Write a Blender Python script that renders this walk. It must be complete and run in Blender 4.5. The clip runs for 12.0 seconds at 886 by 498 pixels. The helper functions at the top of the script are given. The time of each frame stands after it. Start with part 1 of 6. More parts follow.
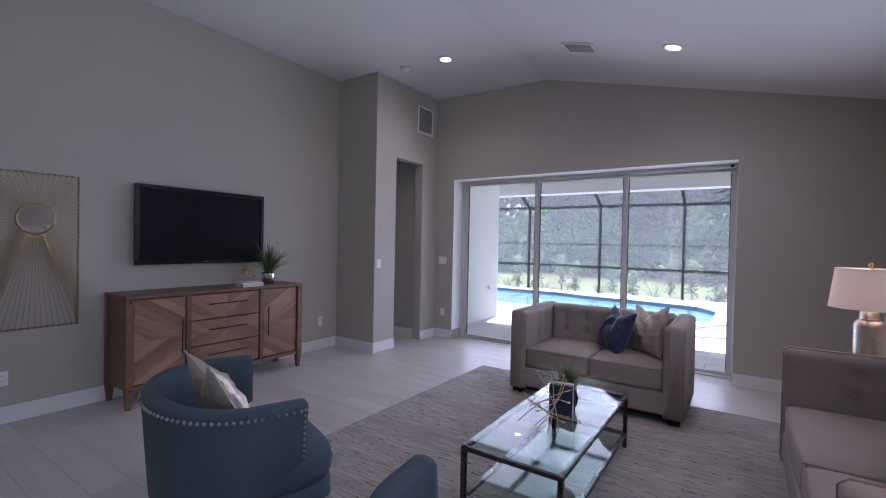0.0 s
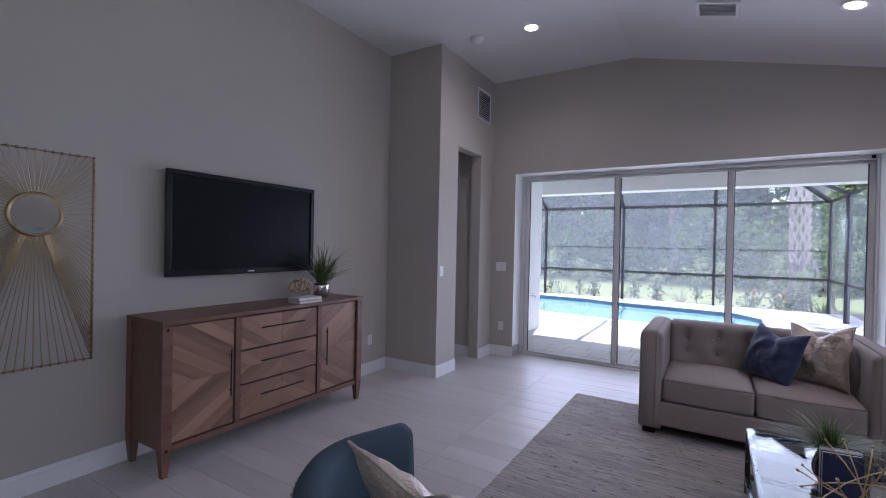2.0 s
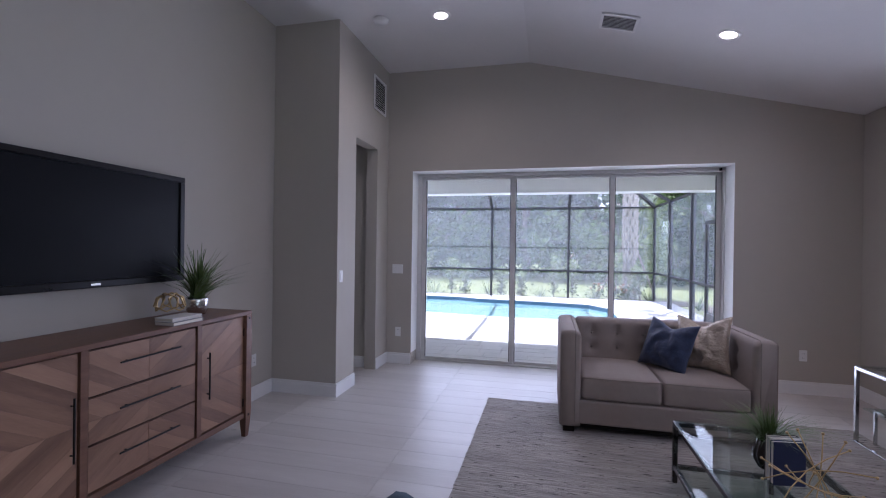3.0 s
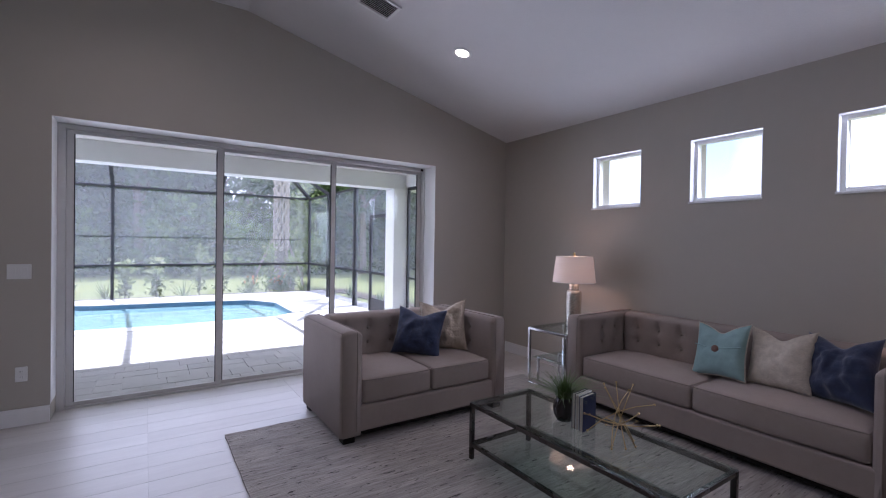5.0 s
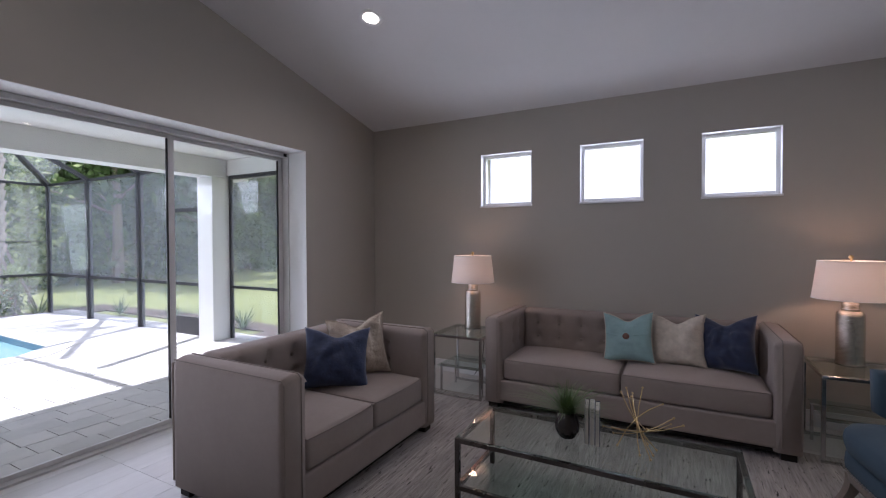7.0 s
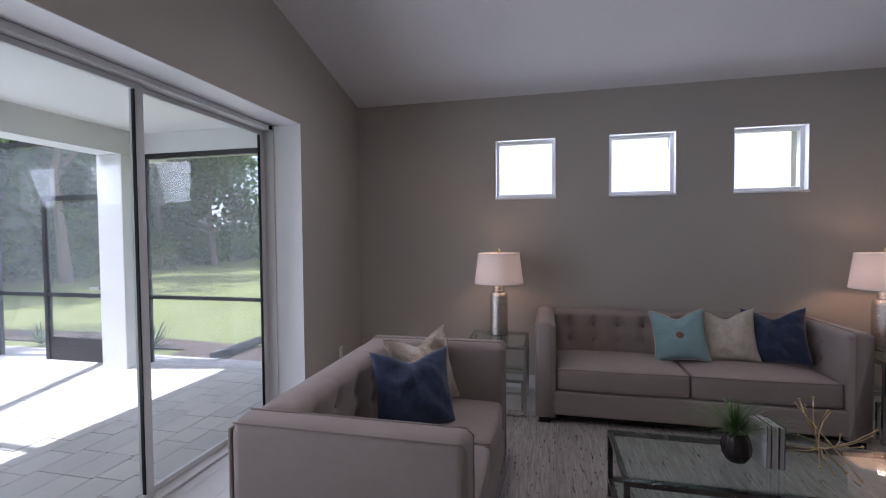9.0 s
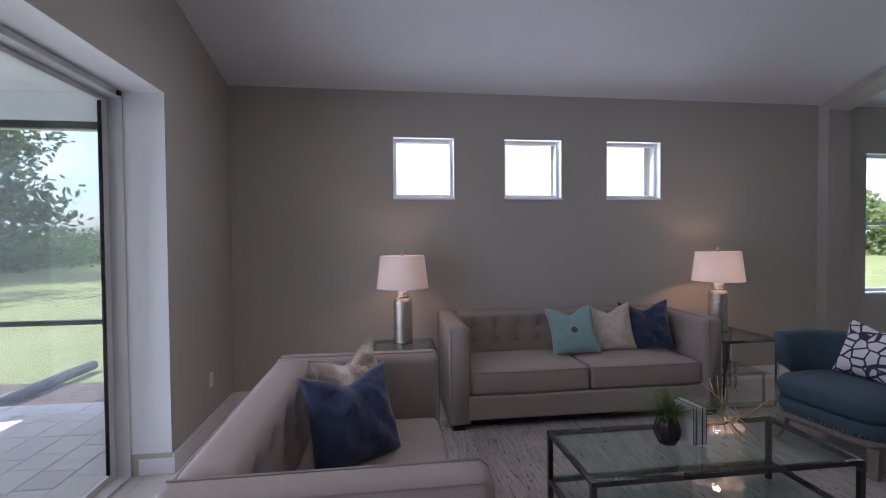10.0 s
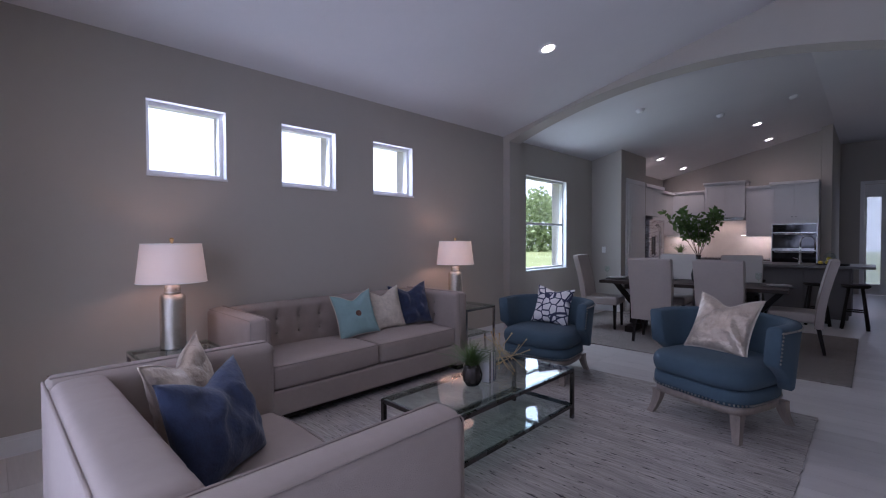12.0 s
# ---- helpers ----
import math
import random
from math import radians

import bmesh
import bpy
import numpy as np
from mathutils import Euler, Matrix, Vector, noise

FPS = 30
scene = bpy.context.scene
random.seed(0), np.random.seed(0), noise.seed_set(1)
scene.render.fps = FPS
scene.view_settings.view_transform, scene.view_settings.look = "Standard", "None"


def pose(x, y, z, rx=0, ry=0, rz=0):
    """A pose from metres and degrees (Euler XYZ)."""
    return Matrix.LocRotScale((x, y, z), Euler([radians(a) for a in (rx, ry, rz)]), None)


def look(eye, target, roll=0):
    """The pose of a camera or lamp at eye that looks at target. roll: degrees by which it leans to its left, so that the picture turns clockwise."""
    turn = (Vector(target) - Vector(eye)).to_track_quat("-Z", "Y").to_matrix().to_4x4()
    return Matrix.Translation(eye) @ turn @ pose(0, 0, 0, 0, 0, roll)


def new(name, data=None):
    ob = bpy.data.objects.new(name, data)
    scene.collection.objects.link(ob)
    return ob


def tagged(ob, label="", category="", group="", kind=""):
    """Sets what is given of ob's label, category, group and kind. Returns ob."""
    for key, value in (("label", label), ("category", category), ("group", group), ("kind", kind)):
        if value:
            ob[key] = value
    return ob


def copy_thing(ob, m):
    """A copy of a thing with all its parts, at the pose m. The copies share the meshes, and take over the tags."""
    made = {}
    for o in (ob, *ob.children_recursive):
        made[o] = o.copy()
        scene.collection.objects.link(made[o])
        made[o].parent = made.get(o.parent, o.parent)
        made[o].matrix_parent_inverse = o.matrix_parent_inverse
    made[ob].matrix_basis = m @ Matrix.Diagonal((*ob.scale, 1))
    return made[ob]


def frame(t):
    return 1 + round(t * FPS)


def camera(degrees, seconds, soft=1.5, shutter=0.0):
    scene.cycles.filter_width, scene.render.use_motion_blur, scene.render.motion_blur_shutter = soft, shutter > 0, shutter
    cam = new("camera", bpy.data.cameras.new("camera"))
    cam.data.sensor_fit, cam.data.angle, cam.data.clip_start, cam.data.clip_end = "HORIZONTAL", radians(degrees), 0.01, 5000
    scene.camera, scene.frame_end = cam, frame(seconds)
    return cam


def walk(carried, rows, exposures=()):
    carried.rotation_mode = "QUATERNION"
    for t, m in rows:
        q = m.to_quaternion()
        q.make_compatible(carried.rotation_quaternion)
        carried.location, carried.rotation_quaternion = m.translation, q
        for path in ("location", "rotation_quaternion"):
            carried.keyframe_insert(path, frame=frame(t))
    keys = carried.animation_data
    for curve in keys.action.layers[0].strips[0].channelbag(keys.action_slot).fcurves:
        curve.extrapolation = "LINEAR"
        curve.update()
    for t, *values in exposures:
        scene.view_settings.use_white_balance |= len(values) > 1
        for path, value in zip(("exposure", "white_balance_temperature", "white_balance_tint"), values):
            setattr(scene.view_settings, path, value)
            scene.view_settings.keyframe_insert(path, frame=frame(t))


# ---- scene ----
cam = camera(89.9, 12.0, 1.1)
PATH = [
    (0, (0.301, 0.668, 1.478), (-0.819, 2.325, 1.449), 1.2),
    (0.5, (-0.052, 0.712, 1.472), (-1.166, 2.373, 1.447), 1.4),
    (1, (-0.4, 0.77, 1.45), (-1.511, 2.433, 1.429), 1.3),
    (1.5, (-0.769, 0.822, 1.453), (-1.876, 2.487, 1.437), 1.2),
    (2, (-1.113, 0.844, 1.47), (-2.155, 2.552, 1.454), 1.2),
    (2.5, (-1.458, 0.911, 1.476), (-2.254, 2.746, 1.462), 1.1),
    (3, (-1.715, 1.018, 1.481), (-2.174, 2.964, 1.474), 0.8),
    (3.5, (-2.019, 1.111, 1.476), (-2.042, 3.111, 1.482), 0.6),
    (3.7, (-2.105, 1.148, 1.482), (-1.956, 3.143, 1.486), 0.4),
    (5.3, (-2.81, 1.877, 1.467), (-1.543, 3.424, 1.451), 0.4),
    (5.5, (-2.811, 1.978, 1.474), (-1.456, 3.449, 1.463), -0.2),
    (6, (-2.943, 2.306, 1.49), (-1.39, 3.567, 1.462), -0.2),
    (6.5, (-3.048, 2.628, 1.493), (-1.368, 3.714, 1.465), -0.0),
    (7, (-3.155, 2.992, 1.512), (-1.39, 3.931, 1.475), -0.2),
    (9, (-3.051, 4.461, 1.526), (-1.102, 4.909, 1.464), -0.5),
    (9.5, (-2.915, 4.71, 1.509), (-0.921, 4.857, 1.458), -0.3),
    (10, (-2.796, 5.015, 1.495), (-0.812, 4.76, 1.452), -0.5),
    (10.5, (-2.661, 5.212, 1.505), (-0.767, 4.571, 1.447), -0.3),
    (11, (-2.555, 5.402, 1.48), (-0.807, 4.431, 1.429), -0.3),
    (11.5, (-2.508, 5.601, 1.449), (-0.954, 4.343, 1.405), -0.1),
    (12, (-2.548, 5.798, 1.383), (-1.155, 4.363, 1.338), -0.2),
]
walk(cam, [(t, look(eye, target, roll)) for t, eye, target, roll in PATH],
     [(0, 1.5, 5320, 29), (3, 1.49, 5260, 29), (5.5, 1.31, 5500, 27), (7, 1.25, 5650, 24), (9.5, 1.24, 5500, 23), (11, 1.33, 5250, 26), (12, 1.32, 5170, 30)])

# ---- world, sun, large lights ----
world = bpy.data.worlds.new("world")
scene.world = world
world.use_nodes = True
wn = world.node_tree
sky = wn.nodes.new("ShaderNodeTexSky")
sky.sky_type, sky.sun_disc = "NISHITA", False
sky.sun_elevation, sky.sun_rotation = radians(59), radians(-11.5)
sky.air_density, sky.dust_density = 1.0, 2.0
# bright broken cloud over the sky
gen = wn.nodes.new("ShaderNodeTexCoord")
cloud = wn.nodes.new("ShaderNodeTexNoise")
cloud.inputs["Scale"].default_value, cloud.inputs["Detail"].default_value = 3.2, 7
cover = wn.nodes.new("ShaderNodeMapRange")
cover.inputs[1].default_value, cover.inputs[2].default_value = 0.34, 0.5
sky_mix = wn.nodes.new("ShaderNodeMix")
sky_mix.data_type = "RGBA"
sky_mix.inputs[7].default_value = (6.2, 6.3, 6.4, 1)
wn.links.new(gen.outputs["Generated"], cloud.inputs["Vector"])
wn.links.new(cloud.outputs[0], cover.inputs[0])
wn.links.new(cover.outputs[0], sky_mix.inputs[0])
wn.links.new(sky.outputs[0], sky_mix.inputs[6])
wn.links.new(sky_mix.outputs[2], wn.nodes["Background"].inputs[0])
wn.nodes["Background"].inputs[1].default_value = 0.15

sun = new("sun", bpy.data.lights.new("sun", "SUN"))
sun.data.energy, sun.data.angle, sun.data.color = 4.2, radians(0.6), (1.0, 0.95, 0.88)
sun.matrix_world = look((-0.12 * 30, 0.59 * 30, 30), (0, 0, 0))


def area_light(name, eye, target, sx, sy, power, color, spread=math.pi):
    ob = new(name, bpy.data.lights.new(name, "AREA"))
    ob.data.shape, ob.data.size, ob.data.size_y, ob.data.energy, ob.data.color = "RECTANGLE", sx, sy, power, color
    ob.data.spread = spread
    ob.matrix_world = look(eye, target)
    return ob


DAY = (0.93, 0.95, 1.0)
# sky light entering by the sliding door, the high windows, the dining window and the entry
area_light("daylight_sliding_door", (-1.57, 6.60, 1.25), (-1.57, 0, 1.0), 3.4, 2.2, 10.5, DAY, radians(125))
area_light("daylight_high_window", (1.55, 3.6, 2.2), (-3, 3.6, 0.6), 2.6, 0.5, 9, DAY)
area_light("daylight_dining_window", (1.55, -0.8, 1.6), (-3, -0.8, 1.0), 1.2, 1.4, 9, (0.88, 1.0, 0.92))
area_light("daylight_entry_door", (-2.6, -8.75, 1.4), (-2.6, 0, 1.4), 1.4, 2.2, 0.8, DAY)


def spot(name, x, y, z, power, color, size=2.75):
    ob = new(name, bpy.data.lights.new(name, "SPOT"))
    ob.data.energy, ob.data.color, ob.data.spot_size, ob.data.spot_blend, ob.data.shadow_soft_size = power, color, size, 1.0, 0.05
    ob.matrix_world = look((x, y, z), (x, y, 0))


def bulb(name, x, y, z, power, color, r=0.05):
    ob = new(name, bpy.data.lights.new(name, "POINT"))
    ob.data.energy, ob.data.color, ob.data.shadow_soft_size = power, color, r
    ob.location = (x, y, z)


WARM = (1.0, 0.58, 0.33)


def ceiling_z(x):
    return 3.70 if x < -1.957 else 3.70 - (x + 1.957) * 0.2417


CANS = [(-2.74, 5.14), (-0.27, 5.17), (-0.2, 1.87), (-0.99, -4.07), (-0.94, -5.7), (0.71, -4.16), (0.73, -5.81)]
for cx, cy in CANS:
    spot("recessed_bulb", cx, cy, ceiling_z(cx) - 0.03, 10 if cy > 0 else 5, (1.0, 0.86, 0.7) if cy > 0 else (1.0, 0.76, 0.58))

# ---- materials ----


def material(name, color, rough=0.6, metal=0.0, var=0.12, scale=6.0, bump=0.0, bump_scale=80.0, dark=None, stretch=(1, 1, 1), spread=0.0, spec=0.5, coat=0.0, sheen=0.0, gap=0.0, object_space=True):
    """A surface with colour variation at two scales, roughness variation and fine relief."""
    m = bpy.data.materials.new(name)
    m.use_nodes = True
    nt = m.node_tree
    b = nt.nodes["Principled BSDF"]
    L = nt.links.new
    b.inputs["Metallic"].default_value = metal
    b.inputs["Specular IOR Level"].default_value = spec
    b.inputs["Coat Weight"].default_value = coat
    b.inputs["Sheen Weight"].default_value = sheen
    tc = nt.nodes.new("ShaderNodeTexCoord")
    mp = nt.nodes.new("ShaderNodeMapping")
    mp.inputs["Scale"].default_value = stretch
    L(tc.outputs["Object"], mp.inputs[0])
    vec = mp.outputs[0]
    if spread > 0:
        info = nt.nodes.new("ShaderNodeObjectInfo")
        sh = nt.nodes.new("ShaderNodeVectorMath")
        sh.operation = "MULTIPLY_ADD"
        sh.inputs[1].default_value = (37, 23, 11)
        L(info.outputs["Random"], sh.inputs[0])
        L(vec, sh.inputs[2])
        vec = sh.outputs[0]
    n1 = nt.nodes.new("ShaderNodeTexNoise")
    n1.inputs["Scale"].default_value, n1.inputs["Detail"].default_value = scale, 6
    n2 = nt.nodes.new("ShaderNodeTexNoise")
    n2.inputs["Scale"].default_value, n2.inputs["Detail"].default_value = scale * 9, 4
    L(vec, n1.inputs["Vector"])
    L(vec, n2.inputs["Vector"])
    add = nt.nodes.new("ShaderNodeMath")
    add.operation = "MULTIPLY_ADD"
    add.inputs[1].default_value = 0.45
    L(n2.outputs[0], add.inputs[0])
    L(n1.outputs[0], add.inputs[2])
    src = add.outputs[0]
    if spread > 0:
        a2 = nt.nodes.new("ShaderNodeMath")
        a2.operation = "MULTIPLY_ADD"
        a2.inputs[1].default_value = spread
        L(info.outputs["Random"], a2.inputs[0])
        L(src, a2.inputs[2])
        src = a2.outputs[0]
    ramp = nt.nodes.new("ShaderNodeMapRange")
    ramp.inputs[1].default_value, ramp.inputs[2].default_value = 0.4, 1.05 + spread
    L(src, ramp.inputs[0])
    mix = nt.nodes.new("ShaderNodeMix")
    mix.data_type = "RGBA"
    lo = dark if dark else tuple(c * (1 - var) for c in color)
    hi = tuple(min(1, c * (1 + var)) for c in color) if not dark else color
    mix.inputs[6].default_value, mix.inputs[7].default_value = (*lo, 1), (*hi, 1)
    L(ramp.outputs[0], mix.inputs[0])
    L(mix.outputs[2], b.inputs["Base Color"])
    rr = nt.nodes.new("ShaderNodeMapRange")
    rr.inputs[3].default_value, rr.inputs[4].default_value = max(0, rough - 0.07), min(1, rough + 0.07)
    L(n1.outputs[0], rr.inputs[0])
    L(rr.outputs[0], b.inputs["Roughness"])
    if bump > 0:
        n3 = nt.nodes.new("ShaderNodeTexNoise")
        n3.inputs["Scale"].default_value, n3.inputs["Detail"].default_value = bump_scale, 3
        L(vec, n3.inputs["Vector"])
        bp = nt.nodes.new("ShaderNodeBump")
        bp.inputs["Strength"].default_value, bp.inputs["Distance"].default_value = bump, 0.01
        L(n3.outputs[0], bp.inputs["Height"])
        L(bp.outputs[0], b.inputs["Normal"])
    return m


def glow(name, color, strength):
    m = bpy.data.materials.new(name)
    m.use_nodes = True
    b = m.node_tree.nodes["Principled BSDF"]
    b.inputs["Base Color"].default_value = (*color, 1)
    b.inputs["Emission Color"].default_value = (*color, 1)
    b.inputs["Emission Strength"].default_value = strength
    return m


def pane_glass(name, tint=(0.96, 0.98, 0.97), gloss=0.9):
    """Thin clear glass: see-through, with a Fresnel gloss."""
    m = bpy.data.materials.new(name)
    m.use_nodes = True
    nt = m.node_tree
    nt.nodes.clear()
    out = nt.nodes.new("ShaderNodeOutputMaterial")
    tr, gl, mx, fr, pw_, ml = (nt.nodes.new(k) for k in ("ShaderNodeBsdfTransparent", "ShaderNodeBsdfGlossy", "ShaderNodeMixShader", "ShaderNodeLayerWeight", "ShaderNodeMath", "ShaderNodeMath"))
    tr.inputs[0].default_value = (*tint, 1)
    gl.inputs["Roughness"].default_value = 0.01
    fr.inputs[0].default_value = 0.5
    pw_.operation, pw_.inputs[1].default_value = "POWER", 4.5
    nt.links.new(fr.outputs["Facing"], pw_.inputs[0])
    ml.operation, ml.inputs[1].default_value, ml.inputs[2].default_value = "MULTIPLY_ADD", 0.8 * gloss, 0.035
    nt.links.new(pw_.outputs[0], ml.inputs[0])
    nt.links.new(ml.outputs[0], mx.inputs[0])
    nt.links.new(tr.outputs[0], mx.inputs[1])
    nt.links.new(gl.outputs[0], mx.inputs[2])
    nt.links.new(mx.outputs[0], out.inputs[0])
    return m


def mesh_screen(name, color, cover, through_light=0.5):
    """Fine woven insect screen: partly see-through, catching light on both sides."""
    m = bpy.data.materials.new(name)
    m.use_nodes = True
    nt = m.node_tree
    nt.nodes.clear()
    out = nt.nodes.new("ShaderNodeOutputMaterial")
    tr, df, tl, mx, my = (nt.nodes.new(k) for k in ("ShaderNodeBsdfTransparent", "ShaderNodeBsdfDiffuse", "ShaderNodeBsdfTranslucent", "ShaderNodeMixShader", "ShaderNodeMixShader"))
    df.inputs[0].default_value = tl.inputs[0].default_value = (*color, 1)
    my.inputs[0].default_value = through_light
    mx.inputs[0].default_value = cover
    nt.links.new(df.outputs[0], my.inputs[1])
    nt.links.new(tl.outputs[0], my.inputs[2])
    nt.links.new(tr.outputs[0], mx.inputs[1])
    nt.links.new(my.outputs[0], mx.inputs[2])
    nt.links.new(mx.outputs[0], out.inputs[0])
    return m


def lampshade_cloth(name, color):
    m = bpy.data.materials.new(name)
    m.use_nodes = True
    nt = m.node_tree
    nt.nodes.clear()
    out = nt.nodes.new("ShaderNodeOutputMaterial")
    tl, df, mx = (nt.nodes.new(k) for k in ("ShaderNodeBsdfTranslucent", "ShaderNodeBsdfDiffuse", "ShaderNodeMixShader"))
    tl.inputs[0].default_value = df.inputs[0].default_value = (*color, 1)
    mx.inputs[0].default_value = 0.16
    nt.links.new(df.outputs[0], mx.inputs[1])
    nt.links.new(tl.outputs[0], mx.inputs[2])
    nt.links.new(mx.outputs[0], out.inputs[0])
    return m



def leaf_material(name, light, dark, scale):
    """Leaves: matt, letting part of the light through."""
    m = bpy.data.materials.new(name)
    m.use_nodes = True
    nt = m.node_tree
    nt.nodes.clear()
    out = nt.nodes.new("ShaderNodeOutputMaterial")
    geo, tc, nz, mix, df, tl, sh = (nt.nodes.new(k) for k in ("ShaderNodeNewGeometry", "ShaderNodeTexCoord", "ShaderNodeTexNoise", "ShaderNodeMix", "ShaderNodeBsdfDiffuse", "ShaderNodeBsdfTranslucent", "ShaderNodeMixShader"))
    nz.inputs["Scale"].default_value = scale
    nt.links.new(tc.outputs["Object"], nz.inputs["Vector"])
    ad = nt.nodes.new("ShaderNodeMath")
    ad.operation = "MULTIPLY_ADD"
    ad.inputs[1].default_value = 0.28
    nt.links.new(geo.outputs["Random Per Island"], ad.inputs[0])
    mr = nt.nodes.new("ShaderNodeMapRange")
    mr.inputs[1].default_value, mr.inputs[2].default_value = 0.42, 0.82
    nt.links.new(nz.outputs[0], ad.inputs[2])
    nt.links.new(ad.outputs[0], mr.inputs[0])
    mix.data_type = "RGBA"
    mix.inputs[6].default_value, mix.inputs[7].default_value = (*dark, 1), (*light, 1)
    nt.links.new(mr.outputs[0], mix.inputs[0])
    nt.links.new(mix.outputs[2], df.inputs[0])
    nt.links.new(mix.outputs[2], tl.inputs[0])
    sh.inputs[0].default_value = 0.5
    nt.links.new(df.outputs[0], sh.inputs[1])
    nt.links.new(tl.outputs[0], sh.inputs[2])
    nt.links.new(sh.outputs[0], out.inputs[0])
    return m


M = {}
M["wall"] = material("greige_wall_paint", (0.475, 0.445, 0.395), 0.85, var=0.025, scale=1.2, bump=0.06, bump_scale=140, spec=0.25)
M["ceiling"] = material("white_ceiling_paint", (0.74, 0.73, 0.73), 0.9, var=0.025, scale=1.5, bump=0.15, bump_scale=60, spec=0.2)
M["trim"] = material("white_trim_paint", (0.8, 0.8, 0.8), 0.45, var=0.03, scale=3)
M["tile"] = material("pale_wood_look_tile", (0.66, 0.635, 0.61), 0.38, scale=2.2, dark=(0.47, 0.445, 0.425), stretch=(0.5, 4, 1), spread=0.4, bump=0.03, bump_scale=50)
M["grout"] = material("grey_grout", (0.52, 0.5, 0.48), 0.9, var=0.15, scale=20)
M["alu"] = material("white_aluminium_frame", (0.62, 0.62, 0.61), 0.45, metal=0.0, var=0.05, scale=8)
M["bronze"] = material("dark_bronze_aluminium", (0.035, 0.035, 0.04), 0.45, metal=0.3, var=0.2, scale=8)
M["glass"] = pane_glass("window_glass")
M["table_glass"] = pane_glass("table_glass", (0.9, 0.96, 0.94), 1.0)
M["stucco"] = material("white_stucco", (0.68, 0.68, 0.67), 0.9, var=0.04, scale=3, bump=0.4, bump_scale=70)
M["screen"] = mesh_screen("insect_screen", (0.42, 0.44, 0.48), 0.19, 0.6)
M["paver"] = material("pale_concrete_paver", (0.6, 0.575, 0.55), 0.85, scale=3, dark=(0.43, 0.415, 0.4), spread=0.5, bump=0.2, bump_scale=40)
M["joint"] = material("sand_joint", (0.5, 0.48, 0.46), 0.95, var=0.2, scale=30)
M["water"] = material("pool_water", (0.24, 0.4, 0.41), 0.05, var=0.1, scale=1.0, bump=0.35, bump_scale=5, coat=0.3)
M["pool"] = material("pool_plaster", (0.25, 0.62, 0.68), 0.7, var=0.1)
M["pool_tile"] = material("blue_pool_tile", (0.08, 0.16, 0.24), 0.3, var=0.4, scale=30)
M["grass"] = material("lawn_grass", (0.25, 0.265, 0.115), 0.95, scale=0.7, dark=(0.15, 0.18, 0.07), bump=0.6, bump_scale=30, spec=0.1)
M["mulch"] = material("dark_mulch", (0.09, 0.065, 0.05), 0.95, var=0.4, scale=30, bump=0.8, bump_scale=60)
M["leaf"] = leaf_material("green_leaf", (0.12, 0.18, 0.065), (0.06, 0.095, 0.04), 0.5)
M["leaf_light"] = leaf_material("light_green_leaf", (0.17, 0.25, 0.09), (0.05, 0.085, 0.03), 0.55)
M["leaf_young"] = leaf_material("pale_young_leaf", (0.34, 0.4, 0.19), (0.15, 0.2, 0.085), 3.0)
M["leaf_grey"] = leaf_material("grey_green_leaf", (0.18, 0.235, 0.14), (0.085, 0.125, 0.07), 0.4)
M["flower"] = material("orange_flower", (0.7, 0.2, 0.05), 0.6)
M["bark"] = material("grey_brown_bark", (0.2, 0.16, 0.125), 0.9, scale=12, var=0.4, bump=0.7, bump_scale=30)
M["palm"] = material("palm_trunk_bark", (0.19, 0.165, 0.135), 0.9, scale=14, var=0.35, bump=0.6, bump_scale=40)
M["palm_boot"] = material("pale_palm_boot", (0.46, 0.4, 0.34), 0.9, scale=10, var=0.35, bump=0.6, bump_scale=30)
M["sofa"] = material("taupe_linen_upholstery", (0.345, 0.292, 0.262), 0.9, var=0.08, scale=3, bump=0.25, bump_scale=320, sheen=0.04, spec=0.2)
M["piping"] = material("taupe_piping", (0.3, 0.255, 0.23), 0.85, var=0.08, scale=20, spec=0.2)
M["darkwood"] = material("espresso_wood", (0.014, 0.01, 0.008), 0.5, var=0.3, scale=8, stretch=(1, 1, 8), spec=0.2)
M["teal"] = material("slate_blue_upholstery", (0.06, 0.094, 0.122), 0.85, var=0.12, scale=4, bump=0.2, bump_scale=380, sheen=0.06, spec=0.2)
M["nail"] = material("pewter_nailhead", (0.5, 0.47, 0.43), 0.3, metal=1.0, var=0.1)
M["greywash"] = material("greywashed_wood", (0.3, 0.25, 0.21), 0.55, scale=5, dark=(0.19, 0.155, 0.13), stretch=(6, 6, 1), bump=0.1)
M["navy"] = material("navy_velvet", (0.02, 0.035, 0.09), 0.78, scale=22, dark=(0.01, 0.017, 0.05), sheen=0.4, bump=0.25, bump_scale=70)
M["blue_velvet"] = material("blue_velvet", (0.032, 0.052, 0.125), 0.7, scale=24, dark=(0.008, 0.015, 0.045), sheen=0.2, bump=0.35, bump_scale=60)
M["gold"] = material("champagne_satin", (0.62, 0.53, 0.43), 0.34, metal=0.45, scale=20, dark=(0.42, 0.34, 0.27), bump=0.9, bump_scale=42, sheen=0.2)
M["aqua"] = material("aqua_linen", (0.27, 0.41, 0.41), 0.85, var=0.08, scale=5, bump=0.2, bump_scale=300)
M["cream"] = material("cream_boucle", (0.56, 0.5, 0.42), 0.9, var=0.18, scale=30, bump=0.5, bump_scale=110)
M["chrome"] = material("brushed_chrome", (0.6, 0.6, 0.6), 0.16, metal=1.0, var=0.06)
M["steel"] = material("dark_polished_steel", (0.11, 0.1, 0.095), 0.27, metal=1.0, var=0.15)
